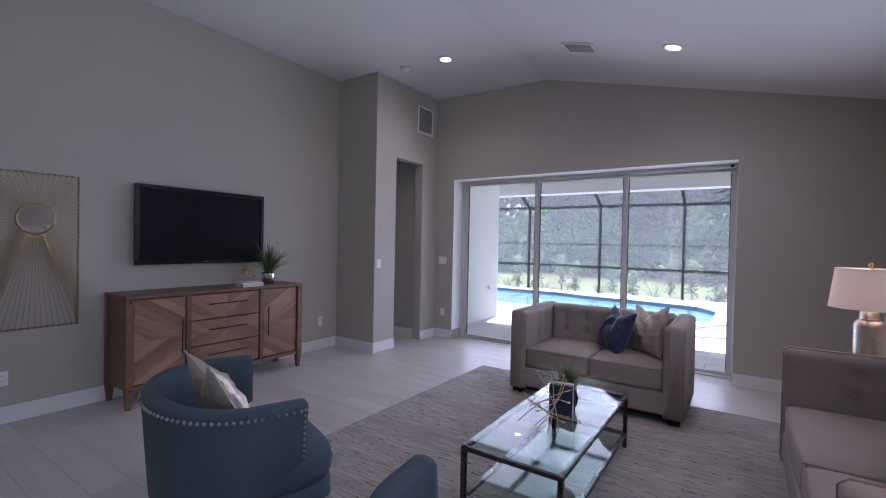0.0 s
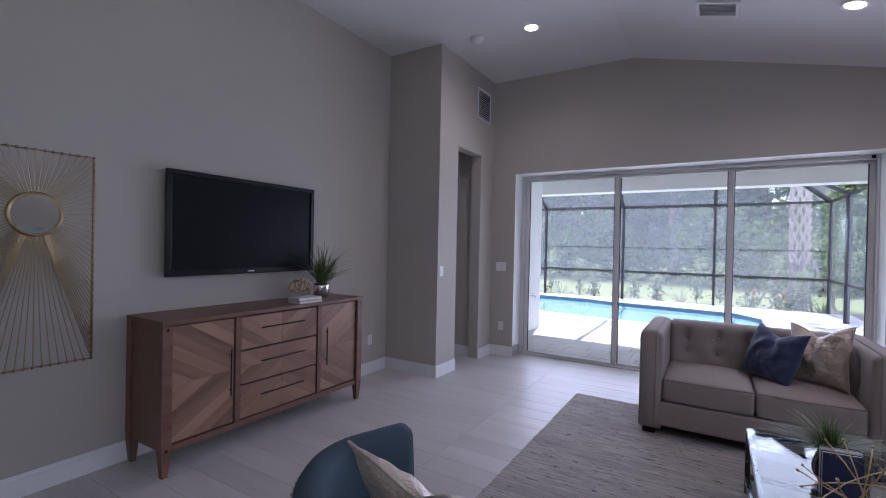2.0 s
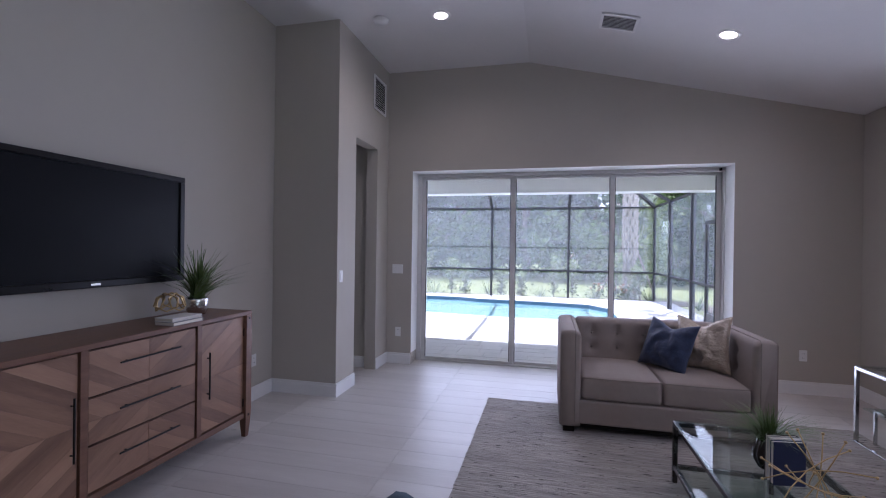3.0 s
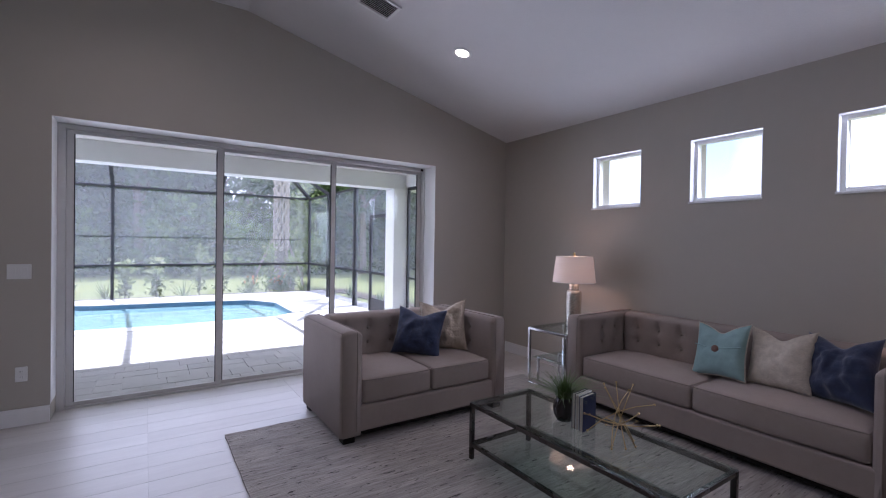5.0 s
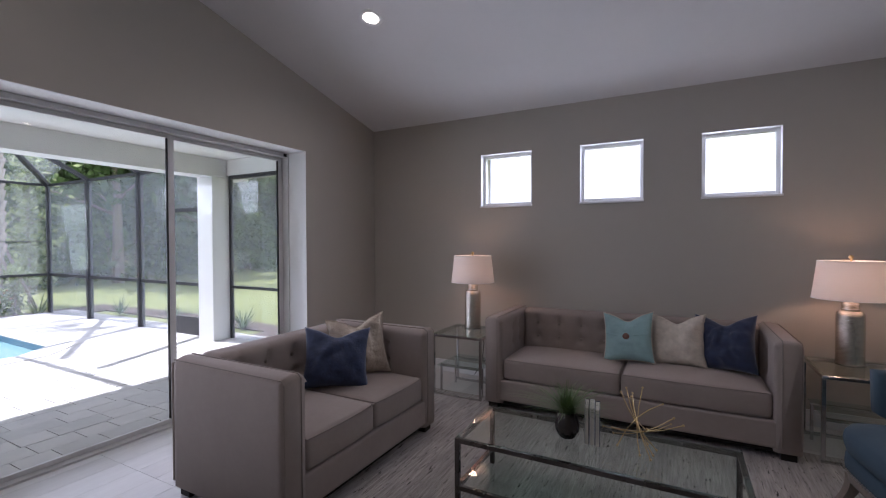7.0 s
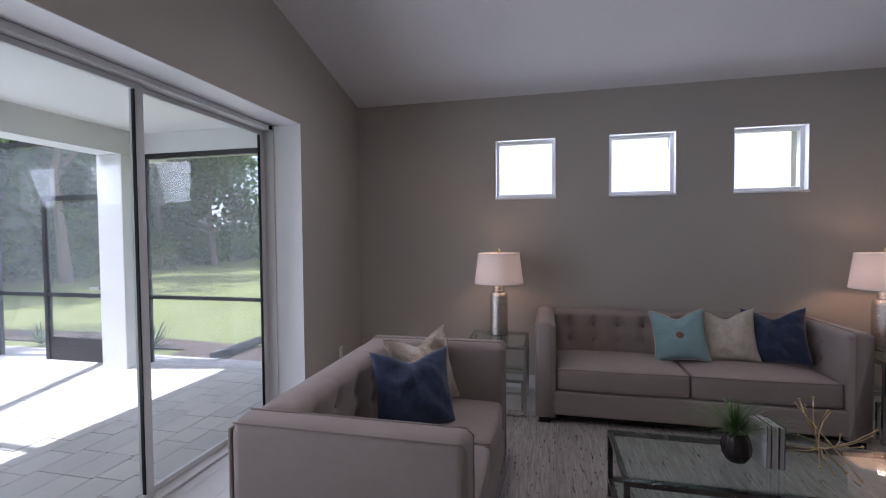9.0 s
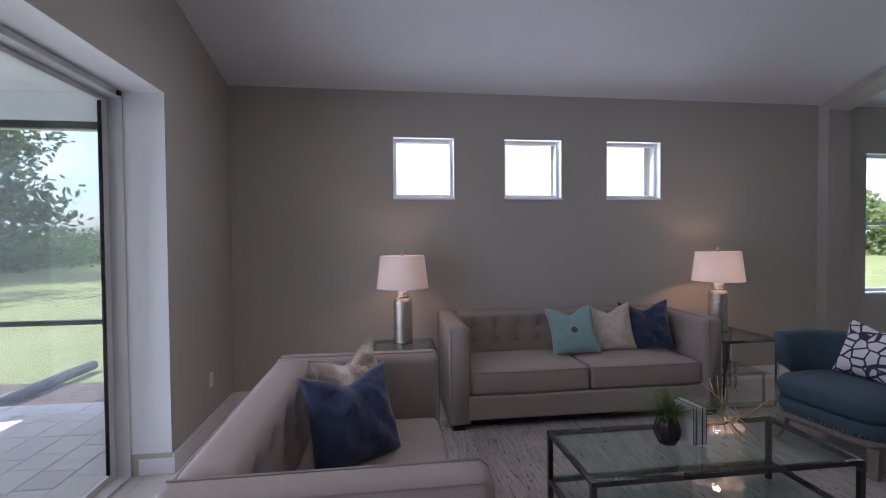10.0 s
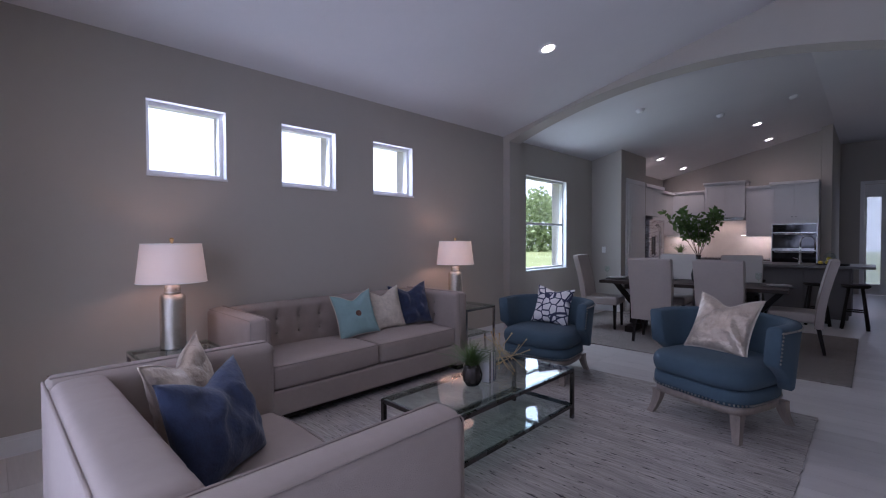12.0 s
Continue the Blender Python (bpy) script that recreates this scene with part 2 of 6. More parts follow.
M["mercury"] = material("mercury_glass", (0.86, 0.81, 0.74), 0.13, metal=0.95, scale=40, dark=(0.6, 0.54, 0.46), bump=0.55, bump_scale=110)
M["shade"] = lampshade_cloth("white_linen_shade", (0.83, 0.8, 0.78))
M["oak"] = material("brown_parquetry_wood", (0.4, 0.235, 0.15), 0.42, scale=3, dark=(0.11, 0.055, 0.034), stretch=(1, 0.7, 7), spread=0.9, bump=0.08, bump_scale=60)
M["walnut"] = material("brown_frame_wood", (0.225, 0.118, 0.074), 0.42, scale=3, dark=(0.115, 0.056, 0.035), stretch=(5, 0.6, 5), bump=0.06)
M["black"] = material("black_metal", (0.016, 0.016, 0.017), 0.4, metal=0.6, var=0.2)
M["plastic"] = material("black_plastic_bezel", (0.006, 0.006, 0.007), 0.3, var=0.1, spec=0.3)
M["tvscreen"] = material("dark_screen_glass", (0.006, 0.007, 0.009), 0.35, var=0.05, spec=0.12)
M["brass"] = material("brushed_brass", (0.62, 0.46, 0.23), 0.3, metal=1.0, var=0.1)
M["old_gold"] = material("antique_gold_wire", (0.36, 0.28, 0.15), 0.36, metal=1.0, var=0.2, scale=14)
M["mirror"] = material("mirror_glass", (0.85, 0.85, 0.84), 0.02, metal=1.0, var=0.01)
M["white_plastic"] = material("white_plastic", (0.8, 0.8, 0.79), 0.4, var=0.02)
M["silver_pot"] = material("hammered_silver", (0.75, 0.74, 0.72), 0.2, metal=1.0, var=0.1, bump=0.5, bump_scale=30)
M["pot"] = material("dark_bronze_ceramic", (0.055, 0.045, 0.042), 0.22, metal=0.5, var=0.2)
M["blade"] = material("grass_blade", (0.15, 0.22, 0.06), 0.45, scale=3, dark=(0.06, 0.11, 0.03))
M["book_blue"] = material("navy_book_cloth", (0.022, 0.03, 0.09), 0.55, var=0.1)
M["book_white"] = material("white_book_cover", (0.74, 0.73, 0.72), 0.5, var=0.05)
M["book_black"] = material("black_book_cover", (0.02, 0.02, 0.022), 0.5, var=0.1)
M["book_grey"] = material("grey_book_cover", (0.4, 0.38, 0.38), 0.6, var=0.1)
M["paper"] = material("page_edges", (0.68, 0.64, 0.57), 0.9, var=0.1, scale=40, stretch=(1, 1, 30))
M["chair_cloth"] = material("beige_linen", (0.43, 0.385, 0.35), 0.9, var=0.06, scale=4, bump=0.2, bump_scale=350)
M["table_wood"] = material("dark_oak_tabletop", (0.05, 0.033, 0.025), 0.5, scale=3, dark=(0.022, 0.015, 0.011), stretch=(0.6, 6, 1), spec=0.25)
M["cab"] = material("white_cabinet_paint", (0.76, 0.75, 0.74), 0.4, var=0.03, scale=3)
M["stainless"] = material("stainless_steel", (0.5, 0.5, 0.5), 0.28, metal=1.0, var=0.06, stretch=(1, 1, 14))
M["oven_glass"] = material("black_oven_glass", (0.012, 0.012, 0.014), 0.08, var=0.1)
M["granite"] = material("grey_granite", (0.2, 0.185, 0.175), 0.36, scale=18, dark=(0.09, 0.082, 0.078), spec=0.3)
M["backsplash"] = material("cream_backsplash_tile", (0.68, 0.64, 0.58), 0.35, var=0.06, scale=8)
M["island_paint"] = material("taupe_island_paint", (0.11, 0.095, 0.088), 0.55, var=0.05)
M["lemon"] = material("yellow_lemon", (0.75, 0.55, 0.06), 0.5, var=0.1)
M["china"] = material("white_china", (0.8, 0.8, 0.78), 0.15, var=0.02)
M["can_glow"] = glow("lamp_glow", (1.0, 0.85, 0.68), 6.0)
M["daylight_glass"] = mesh_screen("frosted_door_glass", (0.55, 0.6, 0.58), 0.6)


def rug_material(name, light, dark, fx, fy, fleck):
    """Woven flat rug: rows of thick yarn, tone drifting from row to row, with dark flecks along them."""
    m = bpy.data.materials.new(name)
    m.use_nodes = True
    nt = m.node_tree
    b = nt.nodes["Principled BSDF"]
    L = nt.links.new
    tc = nt.nodes.new("ShaderNodeTexCoord")

    def grain(sx, sy, detail):
        mp = nt.nodes.new("ShaderNodeMapping")
        mp.inputs["Scale"].default_value = (sx, sy, 1)
        L(tc.outputs["Object"], mp.inputs[0])
        n = nt.nodes.new("ShaderNodeTexNoise")
        n.inputs["Scale"].default_value, n.inputs["Detail"].default_value, n.inputs["Roughness"].default_value = 1.0, detail, 0.65
        L(mp.outputs[0], n.inputs["Vector"])
        return n.outputs[0]

    def blend(fac, a, c):
        mx = nt.nodes.new("ShaderNodeMix")
        mx.data_type = "RGBA"
        L(fac, mx.inputs[0])
        for k, v in ((6, a), (7, c)):
            if isinstance(v, tuple):
                mx.inputs[k].default_value = (*v, 1)
            else:
                L(v, mx.inputs[k])
        return mx.outputs[2]

    def between(src, lo, hi):
        r = nt.nodes.new("ShaderNodeMapRange")
        r.inputs[1].default_value, r.inputs[2].default_value = lo, hi
        L(src, r.inputs[0])
        return r.outputs[0]

    rows = grain(fx, fy, 5)
    mid = tuple(a * 0.55 + c * 0.45 for a, c in zip(light, dark))
    col = blend(between(rows, 0.36, 0.62), mid, light)
    col = blend(between(grain(fx * 2.2, fy * 0.75, 3), fleck, fleck + 0.07), col, dark)
    col = blend(between(grain(0.8, fy * 0.12, 2), 0.45, 0.8), col, mid)
    L(col, b.inputs["Base Color"])
    b.inputs["Roughness"].default_value = 0.95
    b.inputs["Specular IOR Level"].default_value = 0.15
    bp = nt.nodes.new("ShaderNodeBump")
    bp.inputs["Strength"].default_value, bp.inputs["Distance"].default_value = 1.0, 0.014
    L(rows, bp.inputs["Height"])
    L(bp.outputs[0], b.inputs["Normal"])
    return m


M["rug"] = rug_material("woven_jute_rug", (0.53, 0.49, 0.45), (0.05, 0.043, 0.042), 4.5, 66, 0.595)
M["rug_dining"] = rug_material("grey_brown_shag", (0.4, 0.36, 0.33), (0.04, 0.034, 0.03), 45, 60, 0.56)


def cell_pattern(name):
    """White cloth printed with rounded cells outlined in navy."""
    m = bpy.data.materials.new(name)
    m.use_nodes = True
    nt = m.node_tree
    b = nt.nodes["Principled BSDF"]
    tc = nt.nodes.new("ShaderNodeTexCoord")
    vo = nt.nodes.new("ShaderNodeTexVoronoi")
    vo.feature, vo.inputs["Scale"].default_value, vo.inputs["Randomness"].default_value = "DISTANCE_TO_EDGE", 12.5, 0.75
    mp = nt.nodes.new("ShaderNodeMapping")
    mp.inputs["Scale"].default_value = (1, 0.02, 1)
    nt.links.new(tc.outputs["Object"], mp.inputs[0])
    nt.links.new(mp.outputs[0], vo.inputs["Vector"])
    rp = nt.nodes.new("ShaderNodeValToRGB")
    e = rp.color_ramp.elements
    e[0].position, e[0].color = 0.05, (0.03, 0.035, 0.08, 1)
    e[1].position, e[1].color = 0.085, (0.7, 0.68, 0.68, 1)
    nt.links.new(vo.outputs["Distance"], rp.inputs[0])
    nt.links.new(rp.outputs[0], b.inputs["Base Color"])
    b.inputs["Roughness"].default_value = 0.85
    return m


M["cells"] = cell_pattern("cell_print_cloth")

# ---- shape helpers ----


def empty(name, m, label, category, group="", kind=""):
    ob = new(name)
    ob.empty_display_size = 0.1
    ob.matrix_world = m
    return tagged(ob, label, category, group, kind)


def part(name, bm, mat, parent=None, label="", smooth=False, m=None):
    me = bpy.data.meshes.new(name)
    bmesh.ops.recalc_face_normals(bm, faces=bm.faces)
    if smooth:
        for f in bm.faces:
            f.smooth = True
    bm.to_mesh(me)
    bm.free()
    me.materials.append(M[mat])
    ob = new(name, me)
    if parent:
        ob.parent = parent
    if m:
        ob.matrix_basis = m
    if label:
        ob["label"] = label
    return ob


def thing(name, bm, mat, label, category, group="", kind="", smooth=False, m=None):
    return tagged(part(name, bm, mat, None, "", smooth, m), label, category, group, kind)


def box(x0, x1, y0, y1, z0, z1, bev=0.0, seg=2, bm=None):
    bm = bm or bmesh.new()
    r = bmesh.ops.create_cube(bm, size=1, matrix=Matrix.Translation(((x0 + x1) / 2, (y0 + y1) / 2, (z0 + z1) / 2)) @ Matrix.Diagonal((abs(x1 - x0), abs(y1 - y0), abs(z1 - z0), 1)))
    if bev > 0:
        edges = list({e for v in r["verts"] for e in v.link_edges})
        bmesh.ops.bevel(bm, geom=edges, offset=bev, segments=seg, affect="EDGES", profile=0.5)
    return bm


def tube(points, r, n=8, bm=None, cap=True):
    """A round bar along points; r is one radius or one for each point."""
    bm = bm or bmesh.new()
    pts = [Vector(p) for p in points]
    rr = r if isinstance(r, (list, tuple)) else [r] * len(pts)
    rings, up = [], None
    for i, p in enumerate(pts):
        d = (pts[min(i + 1, len(pts) - 1)] - pts[max(i - 1, 0)]).normalized()
        if up is None:
            up = d.orthogonal().normalized()
        up = (up - d * up.dot(d)).normalized()
        side = d.cross(up)
        rings.append([bm.verts.new(p + (up * math.cos(2 * math.pi * k / n) + side * math.sin(2 * math.pi * k / n)) * rr[i]) for k in range(n)])
    for a, b in zip(rings, rings[1:]):
        for k in range(n):
            bm.faces.new((a[k], a[(k + 1) % n], b[(k + 1) % n], b[k]))
    if cap:
        bm.faces.new(rings[0][::-1])
        bm.faces.new(rings[-1])
    return bm


def lathe(profile, n=28, bm=None, rib=0.0, ribs=0):
    """A turned body from (radius, height) pairs, with optional ribs round it."""
    bm = bm or bmesh.new()
    rings = []
    for r, z in profile:
        rings.append([bm.verts.new((r * (1 + rib * math.cos(ribs * 2 * math.pi * k / n)) * math.cos(2 * math.pi * k / n), r * (1 + rib * math.cos(ribs * 2 * math.pi * k / n)) * math.sin(2 * math.pi * k / n), z)) for k in range(n)])
    for a, b in zip(rings, rings[1:]):
        for k in range(n):
            bm.faces.new((a[k], a[(k + 1) % n], b[(k + 1) % n], b[k]))
    return bm


def ball(x, y, z, r, bm=None, seg=8):
    bm = bm or bmesh.new()
    bmesh.ops.create_uvsphere(bm, u_segments=seg, v_segments=max(5, seg // 2 + 1), radius=r, matrix=Matrix.Translation((x, y, z)))
    return bm


def prism(outline, z0, z1, bm=None):
    bm = bm or bmesh.new()
    lo = [bm.verts.new((x, y, z0)) for x, y in outline]
    hi = [bm.verts.new((x, y, z1)) for x, y in outline]
    bm.faces.new(lo[::-1])
    bm.faces.new(hi)
    for i in range(len(lo)):
        j = (i + 1) % len(lo)
        bm.faces.new((lo[i], lo[j], hi[j], hi[i]))
    return bm


def sheet(fn, nu, nv, bm=None, close_u=False):
    """A grid of nu by nv cells from fn(u, v) with u, v in 0..1."""
    bm = bm or bmesh.new()
    vs = [[bm.verts.new(fn(i / nu, j / nv)) for j in range(nv + 1)] for i in range(nu if close_u else nu + 1)]
    for i in range(nu):
        for j in range(nv):
            a, b = vs[i], vs[(i + 1) % len(vs)]
            bm.faces.new((a[j], b[j], b[j + 1], a[j + 1]))
    return bm


def pillow_edge(a, b, w, h, pinch, chop):
    """A point of the pillow's flat plan for a, b in -1..1: drawn-in sides, pointed corners, a dent chopped into the top."""
    x = a * w / 2 * (1 - pinch * (1 - b * b) * abs(a))
    z = b * h / 2 * (1 - pinch * (1 - a * a) * abs(b))
    up = max(0.0, (b + 0.35) / 1.35)
    z += h * up * up * (0.3 * chop * a * a - chop * math.exp(-(a / 0.42) ** 2))
    x -= math.copysign(1, a) * w * 0.3 * chop * up * up * abs(a) ** 0.5 * (1 - abs(a))
    return x, z


def pillow(w, h, t, seed=0, wrinkle=0.012, pinch=0.11, n=34, chop=0.12):
    """A square throw pillow standing in the xz plane, with a dented top, pointed corners and wrinkles."""
    bm = bmesh.new()

    def side(sign):
        def fn(u, v):
            a, b = 2 * u - 1, 2 * v - 1
            x, z = pillow_edge(a, b, w, h, pinch, chop)
            th = t / 2 * max(0.0, (1 - abs(a) ** 2.4)) ** 0.55 * max(0.0, (1 - abs(b) ** 2.4)) ** 0.55
            up = max(0.0, (b + 0.3) / 1.3)
            th *= 1 - 3.2 * chop * math.exp(-(a / 0.3) ** 2) * up + 0.25 * (0.5 - v)
            # creases fan out from the dent and from the corners
            fan = math.atan2(a, 1.15 - b) * 5.0
            k = noise.noise(Vector((a * 2.6 + seed * 7, b * 2.6, sign + seed * 3))) * wrinkle * 1.6
            k += noise.noise(Vector((fan + seed, b * 0.8, 5 * sign))) * wrinkle * (0.6 + 4 * chop)
            k += noise.noise(Vector((a * 9 + seed, b * 7, 3 * sign))) * wrinkle * 0.35
            return (x, sign * (th + k * (th / (t / 2))), z)
        return fn
    sheet(side(1), n, n, bm)
    sheet(side(-1), n, n, bm)
    bmesh.ops.remove_doubles(bm, verts=bm.verts, dist=0.0008)
    return bm


def leaf_cards(rng, count, place, size, bm=None, aspect=0.45):
    """Small folded leaves at places given by a function."""
    bm = bm or bmesh.new()
    for _ in range(count):
        p = Vector(place(rng))
        d = Vector((rng.gauss(0, 1), rng.gauss(0, 1), rng.gauss(0.2, 0.8))).normalized()
        s = d.orthogonal().normalized()
        s.rotate(Matrix.Rotation(rng.uniform(0, 6.28), 3, d))
        k = size * rng.uniform(0.6, 1.4)
        a, b, c, e = p, p + d * k * 0.5 + s * k * aspect / 2, p + d * k, p + d * k * 0.5 - s * k * aspect / 2
        bm.faces.new([bm.verts.new(q) for q in (a, b, c, e)])
    return bm

# ---- the large structure ----
XW, XE, YN, YS = -4.43, 1.405, 6.40, -6.5      # west, east, north faces of the living room; south face of the kitchen
XC, RIDGE = -3.72, -1.957


def structure(name, bm, mat, label, category="wall", smooth=False):
    return thing(name, bm, mat, label, category, kind="structure", smooth=smooth)


# floor slab with its planks laid later
floor = structure("floor", box(-6.4, 1.75, -9.4, 6.80, -0.25, -0.0035), "grout", "pale wood-look tile plank floor with grey joints", "floor")
# ceiling: flat in the west, sloping down to the east, a room-wide sheet with thickness
cb = bmesh.new()
prof = [(-6.5, 3.70), (RIDGE, 3.70), (1.75, 3.70 - (1.75 - RIDGE) * 0.2417), (1.75, 4.2), (-6.5, 4.2)]
va = [cb.verts.new((x, -9.5, z)) for x, z in prof]
vb = [cb.verts.new((x, 6.75, z)) for x, z in prof]
cb.faces.new(va)
cb.faces.new(vb[::-1])
for i in range(5):
    cb.faces.new((va[i], va[(i + 1) % 5], vb[(i + 1) % 5], vb[i]))
structure("ceiling", cb, "ceiling", "white textured vaulted ceiling, flat then sloping", "ceiling")


def wall_with_holes(along, fixed0, fixed1, a0, a1, z0, z1, holes):
    """A straight wall with rectangular openings. along: 'x' or 'y'. holes: (a0, a1, z0, z1)."""
    bm = bmesh.new()
    cuts = sorted({a0, a1, *[h[0] for h in holes], *[h[1] for h in holes]})
    for p, q in zip(cuts, cuts[1:]):
        mid, spans, low = (p + q) / 2, [], z0
        for h in sorted([h for h in holes if h[0] < mid < h[1]], key=lambda h: h[2]):
            if h[2] > low:
                spans.append((low, h[2]))
            low = h[3]
        if low < z1:
            spans.append((low, z1))
        for s, t in spans:
            if along == "x":
                box(p, q, fixed0, fixed1, s, t, bm=bm)
            else:
                box(fixed0, fixed1, p, q, s, t, bm=bm)
    bmesh.ops.remove_doubles(bm, verts=bm.verts, dist=0.0005)
    seen = {}
    bm.verts.index_update()
    for f in list(bm.faces):
        key = tuple(sorted(v.index for v in f.verts))
        seen.setdefault(key, []).append(f)
    bmesh.ops.delete(bm, geom=[f for fs in seen.values() if len(fs) > 1 for f in fs], context="FACES_ONLY")
    return bm


SL0, SL1, SLZ = -3.39, 0.24, 2.44
structure("wall_north", wall_with_holes("x", YN, 6.70, -6.4, 1.75, -0.02, 3.9, [(SL0, SL1, -0.02, SLZ)]), "wall", "greige painted gable wall round the sliding door")
HIGH = [(4.36, 4.94), (3.29, 3.87), (2.24, 2.82)]
WZ0, WZ1 = 1.885, 2.46
DW = (-1.45, -0.16, 0.87, 2.39)
structure("wall_east", wall_with_holes("y", XE, 1.70, -6.7, YN - 0.003, -0.02, 3.0, [(a, b, WZ0, WZ1) for a, b in HIGH] + [DW]), "wall", "greige painted long wall with three high square windows")
structure("wall_west", box(-4.6, XW, -9.0, 5.01, -0.02, 3.72), "wall", "greige painted wall behind the television")
structure("wall_jog", box(-4.6, XC, 5.01, 5.42, -0.02, 3.72), "wall", "greige painted wall jog with rounded corner")
structure("wall_nook", wall_with_holes("y", XC - 0.14, XC, 5.42, YN - 0.003, -0.02, 3.72, [(5.421, 6.03, -0.02, 2.65)]), "wall", "greige painted wall over a hallway opening")
structure("wall_hall_north", box(-6.2, XC - 0.141, 6.10, YN - 0.003, -0.02, 3.72), "wall", "greige painted hallway wall")
structure("wall_hall_south", box(-6.2, -4.601, 5.10, 5.42, -0.02, 3.72), "wall", "greige painted hallway wall")
structure("wall_hall_end", box(-6.4, -6.2, 4.9, YN, -0.02, 3.72), "wall", "greige painted hallway end wall")
# the arch between living and dining
ab = bmesh.new()
NA = 40
ax0, ax1 = -3.2, 1.29
Y0, Y1 = 0.18, 0.44


def arch_z(x):
    return 3.27 - (0.078 if x > -1.15 else 0.1) * (x + 1.15) ** 2


pts = [(XW + 0.002, -0.02), (ax0, -0.02)] + [(ax0 + (ax1 - ax0) * i / NA, arch_z(ax0 + (ax1 - ax0) * i / NA)) for i in range(NA + 1)] + [(ax1, -0.02), (XE - 0.002, -0.02), (XE - 0.002, 2.95), (RIDGE, 3.75), (XW + 0.002, 3.75)]
fr = [ab.verts.new((x, Y1, z)) for x, z in pts]
bk = [ab.verts.new((x, Y0, z)) for x, z in pts]
ab.faces.new(fr)
ab.faces.new(bk[::-1])
for i in range(len(pts)):
    ab.faces.new((fr[i], fr[(i + 1) % len(pts)], bk[(i + 1) % len(pts)], bk[i]))
structure("wall_arch", ab, "wall", "greige wide arched opening between living and dining rooms")
# dining and kitchen shell
structure("wall_pantry", box(0.82, XE - 0.003, -3.65, -2.42, -0.02, 3.3, 0.01), "wall", "greige pantry block beside the dining room")
structure("wall_south", box(-1.75, 1.75, YS - 0.2, YS, -0.02, 3.8), "wall", "greige kitchen end wall under the sloping ceiling")
structure("wall_post", box(-1.93, -1.755, -6.7, -6.2, -0.02, 3.8, 0.01), "wall", "greige wall end beside the kitchen")
structure("wall_entry", wall_with_holes("x", -9.2, -9.0, -4.6, -1.3, -0.02, 3.8, [(-3.45, -2.38, -0.02, 2.66)]), "wall", "greige entry wall round the glazed door")
structure("wall_entry_side", box(-1.93, -1.755, -9.0, -6.701, -0.02, 3.8), "wall", "greige entry side wall")

# baseboards
def baseboard(x0, x1, y0, y1):
    bm = box(x0, x1, y0, y1, 0.0, 0.105)
    cx0, cx1, cy0, cy1 = x0, x1, y0, y1
    box(cx0 + (0.003 if x1 - x0 < 0.03 else 0), cx1 - (0.003 if x1 - x0 < 0.03 else 0), cy0 + (0.003 if y1 - y0 < 0.03 else 0), cy1 - (0.003 if y1 - y0 < 0.03 else 0), 0.1055, 0.132, bm=bm)
    return structure("baseboard", bm, "trim", "white painted moulded baseboard", "baseboard")


B = 0.016
baseboard(XW, XW + B, 0.45, 5.01 - B)
baseboard(XW, XC + B, 5.01 - B, 5.01)
baseboard(XC, XC + B, 5.01, 5.42)
baseboard(XC, XC + B, 6.03, YN)
baseboard(XC + B, SL0 - 0.002, YN - B, YN)
baseboard(-6.2, XC - 0.145, 6.10 - B, 6.10)
baseboard(SL0 - B, SL0, YN, 6.60)
baseboard(SL1, XE - B, YN - B, YN)
baseboard(SL1 - 0.001, SL1 + 0.012, YN, 6.60)
baseboard(XE - B, XE, 0.45, YN - B)
baseboard(XE - B, XE, -2.42, 0.17)
baseboard(0.82, XE - B, -2.42, -2.42 + B)
baseboard(ax1, XE - B, Y1, Y1 + B)
baseboard(ax1 - B, ax1, Y0, Y1 + B)

# sliding door: fixed head, sill and jambs, three panels each with stiles, rails and a pane
YD = 6.64
sd = empty("sliding_door", pose(0, 0, 0), "white aluminium three-panel sliding glass door to the lanai", "door", kind="structure")
part("head_track", box(SL0 + 0.06, SL1 - 0.016, YD, YD + 0.13, SLZ - 0.045, SLZ - 0.005, 0.004), "alu", sd)
part("sill_track", box(SL0 + 0.06, SL1 - 0.016, YD, YD + 0.13, -0.012, 0.014, 0.004), "alu", sd)
part("jamb", box(SL0 + 0.001, SL0 + 0.06, YD, YD + 0.13, -0.012, SLZ - 0.001, 0.004), "alu", sd)
part("jamb", box(SL1 - 0.016, SL1 - 0.001, YD, YD + 0.13, -0.012, SLZ - 0.001, 0.004), "alu", sd)
inner0, inner1 = SL0 + 0.062, SL1 - 0.018
pw = (inner1 - inner0) / 3
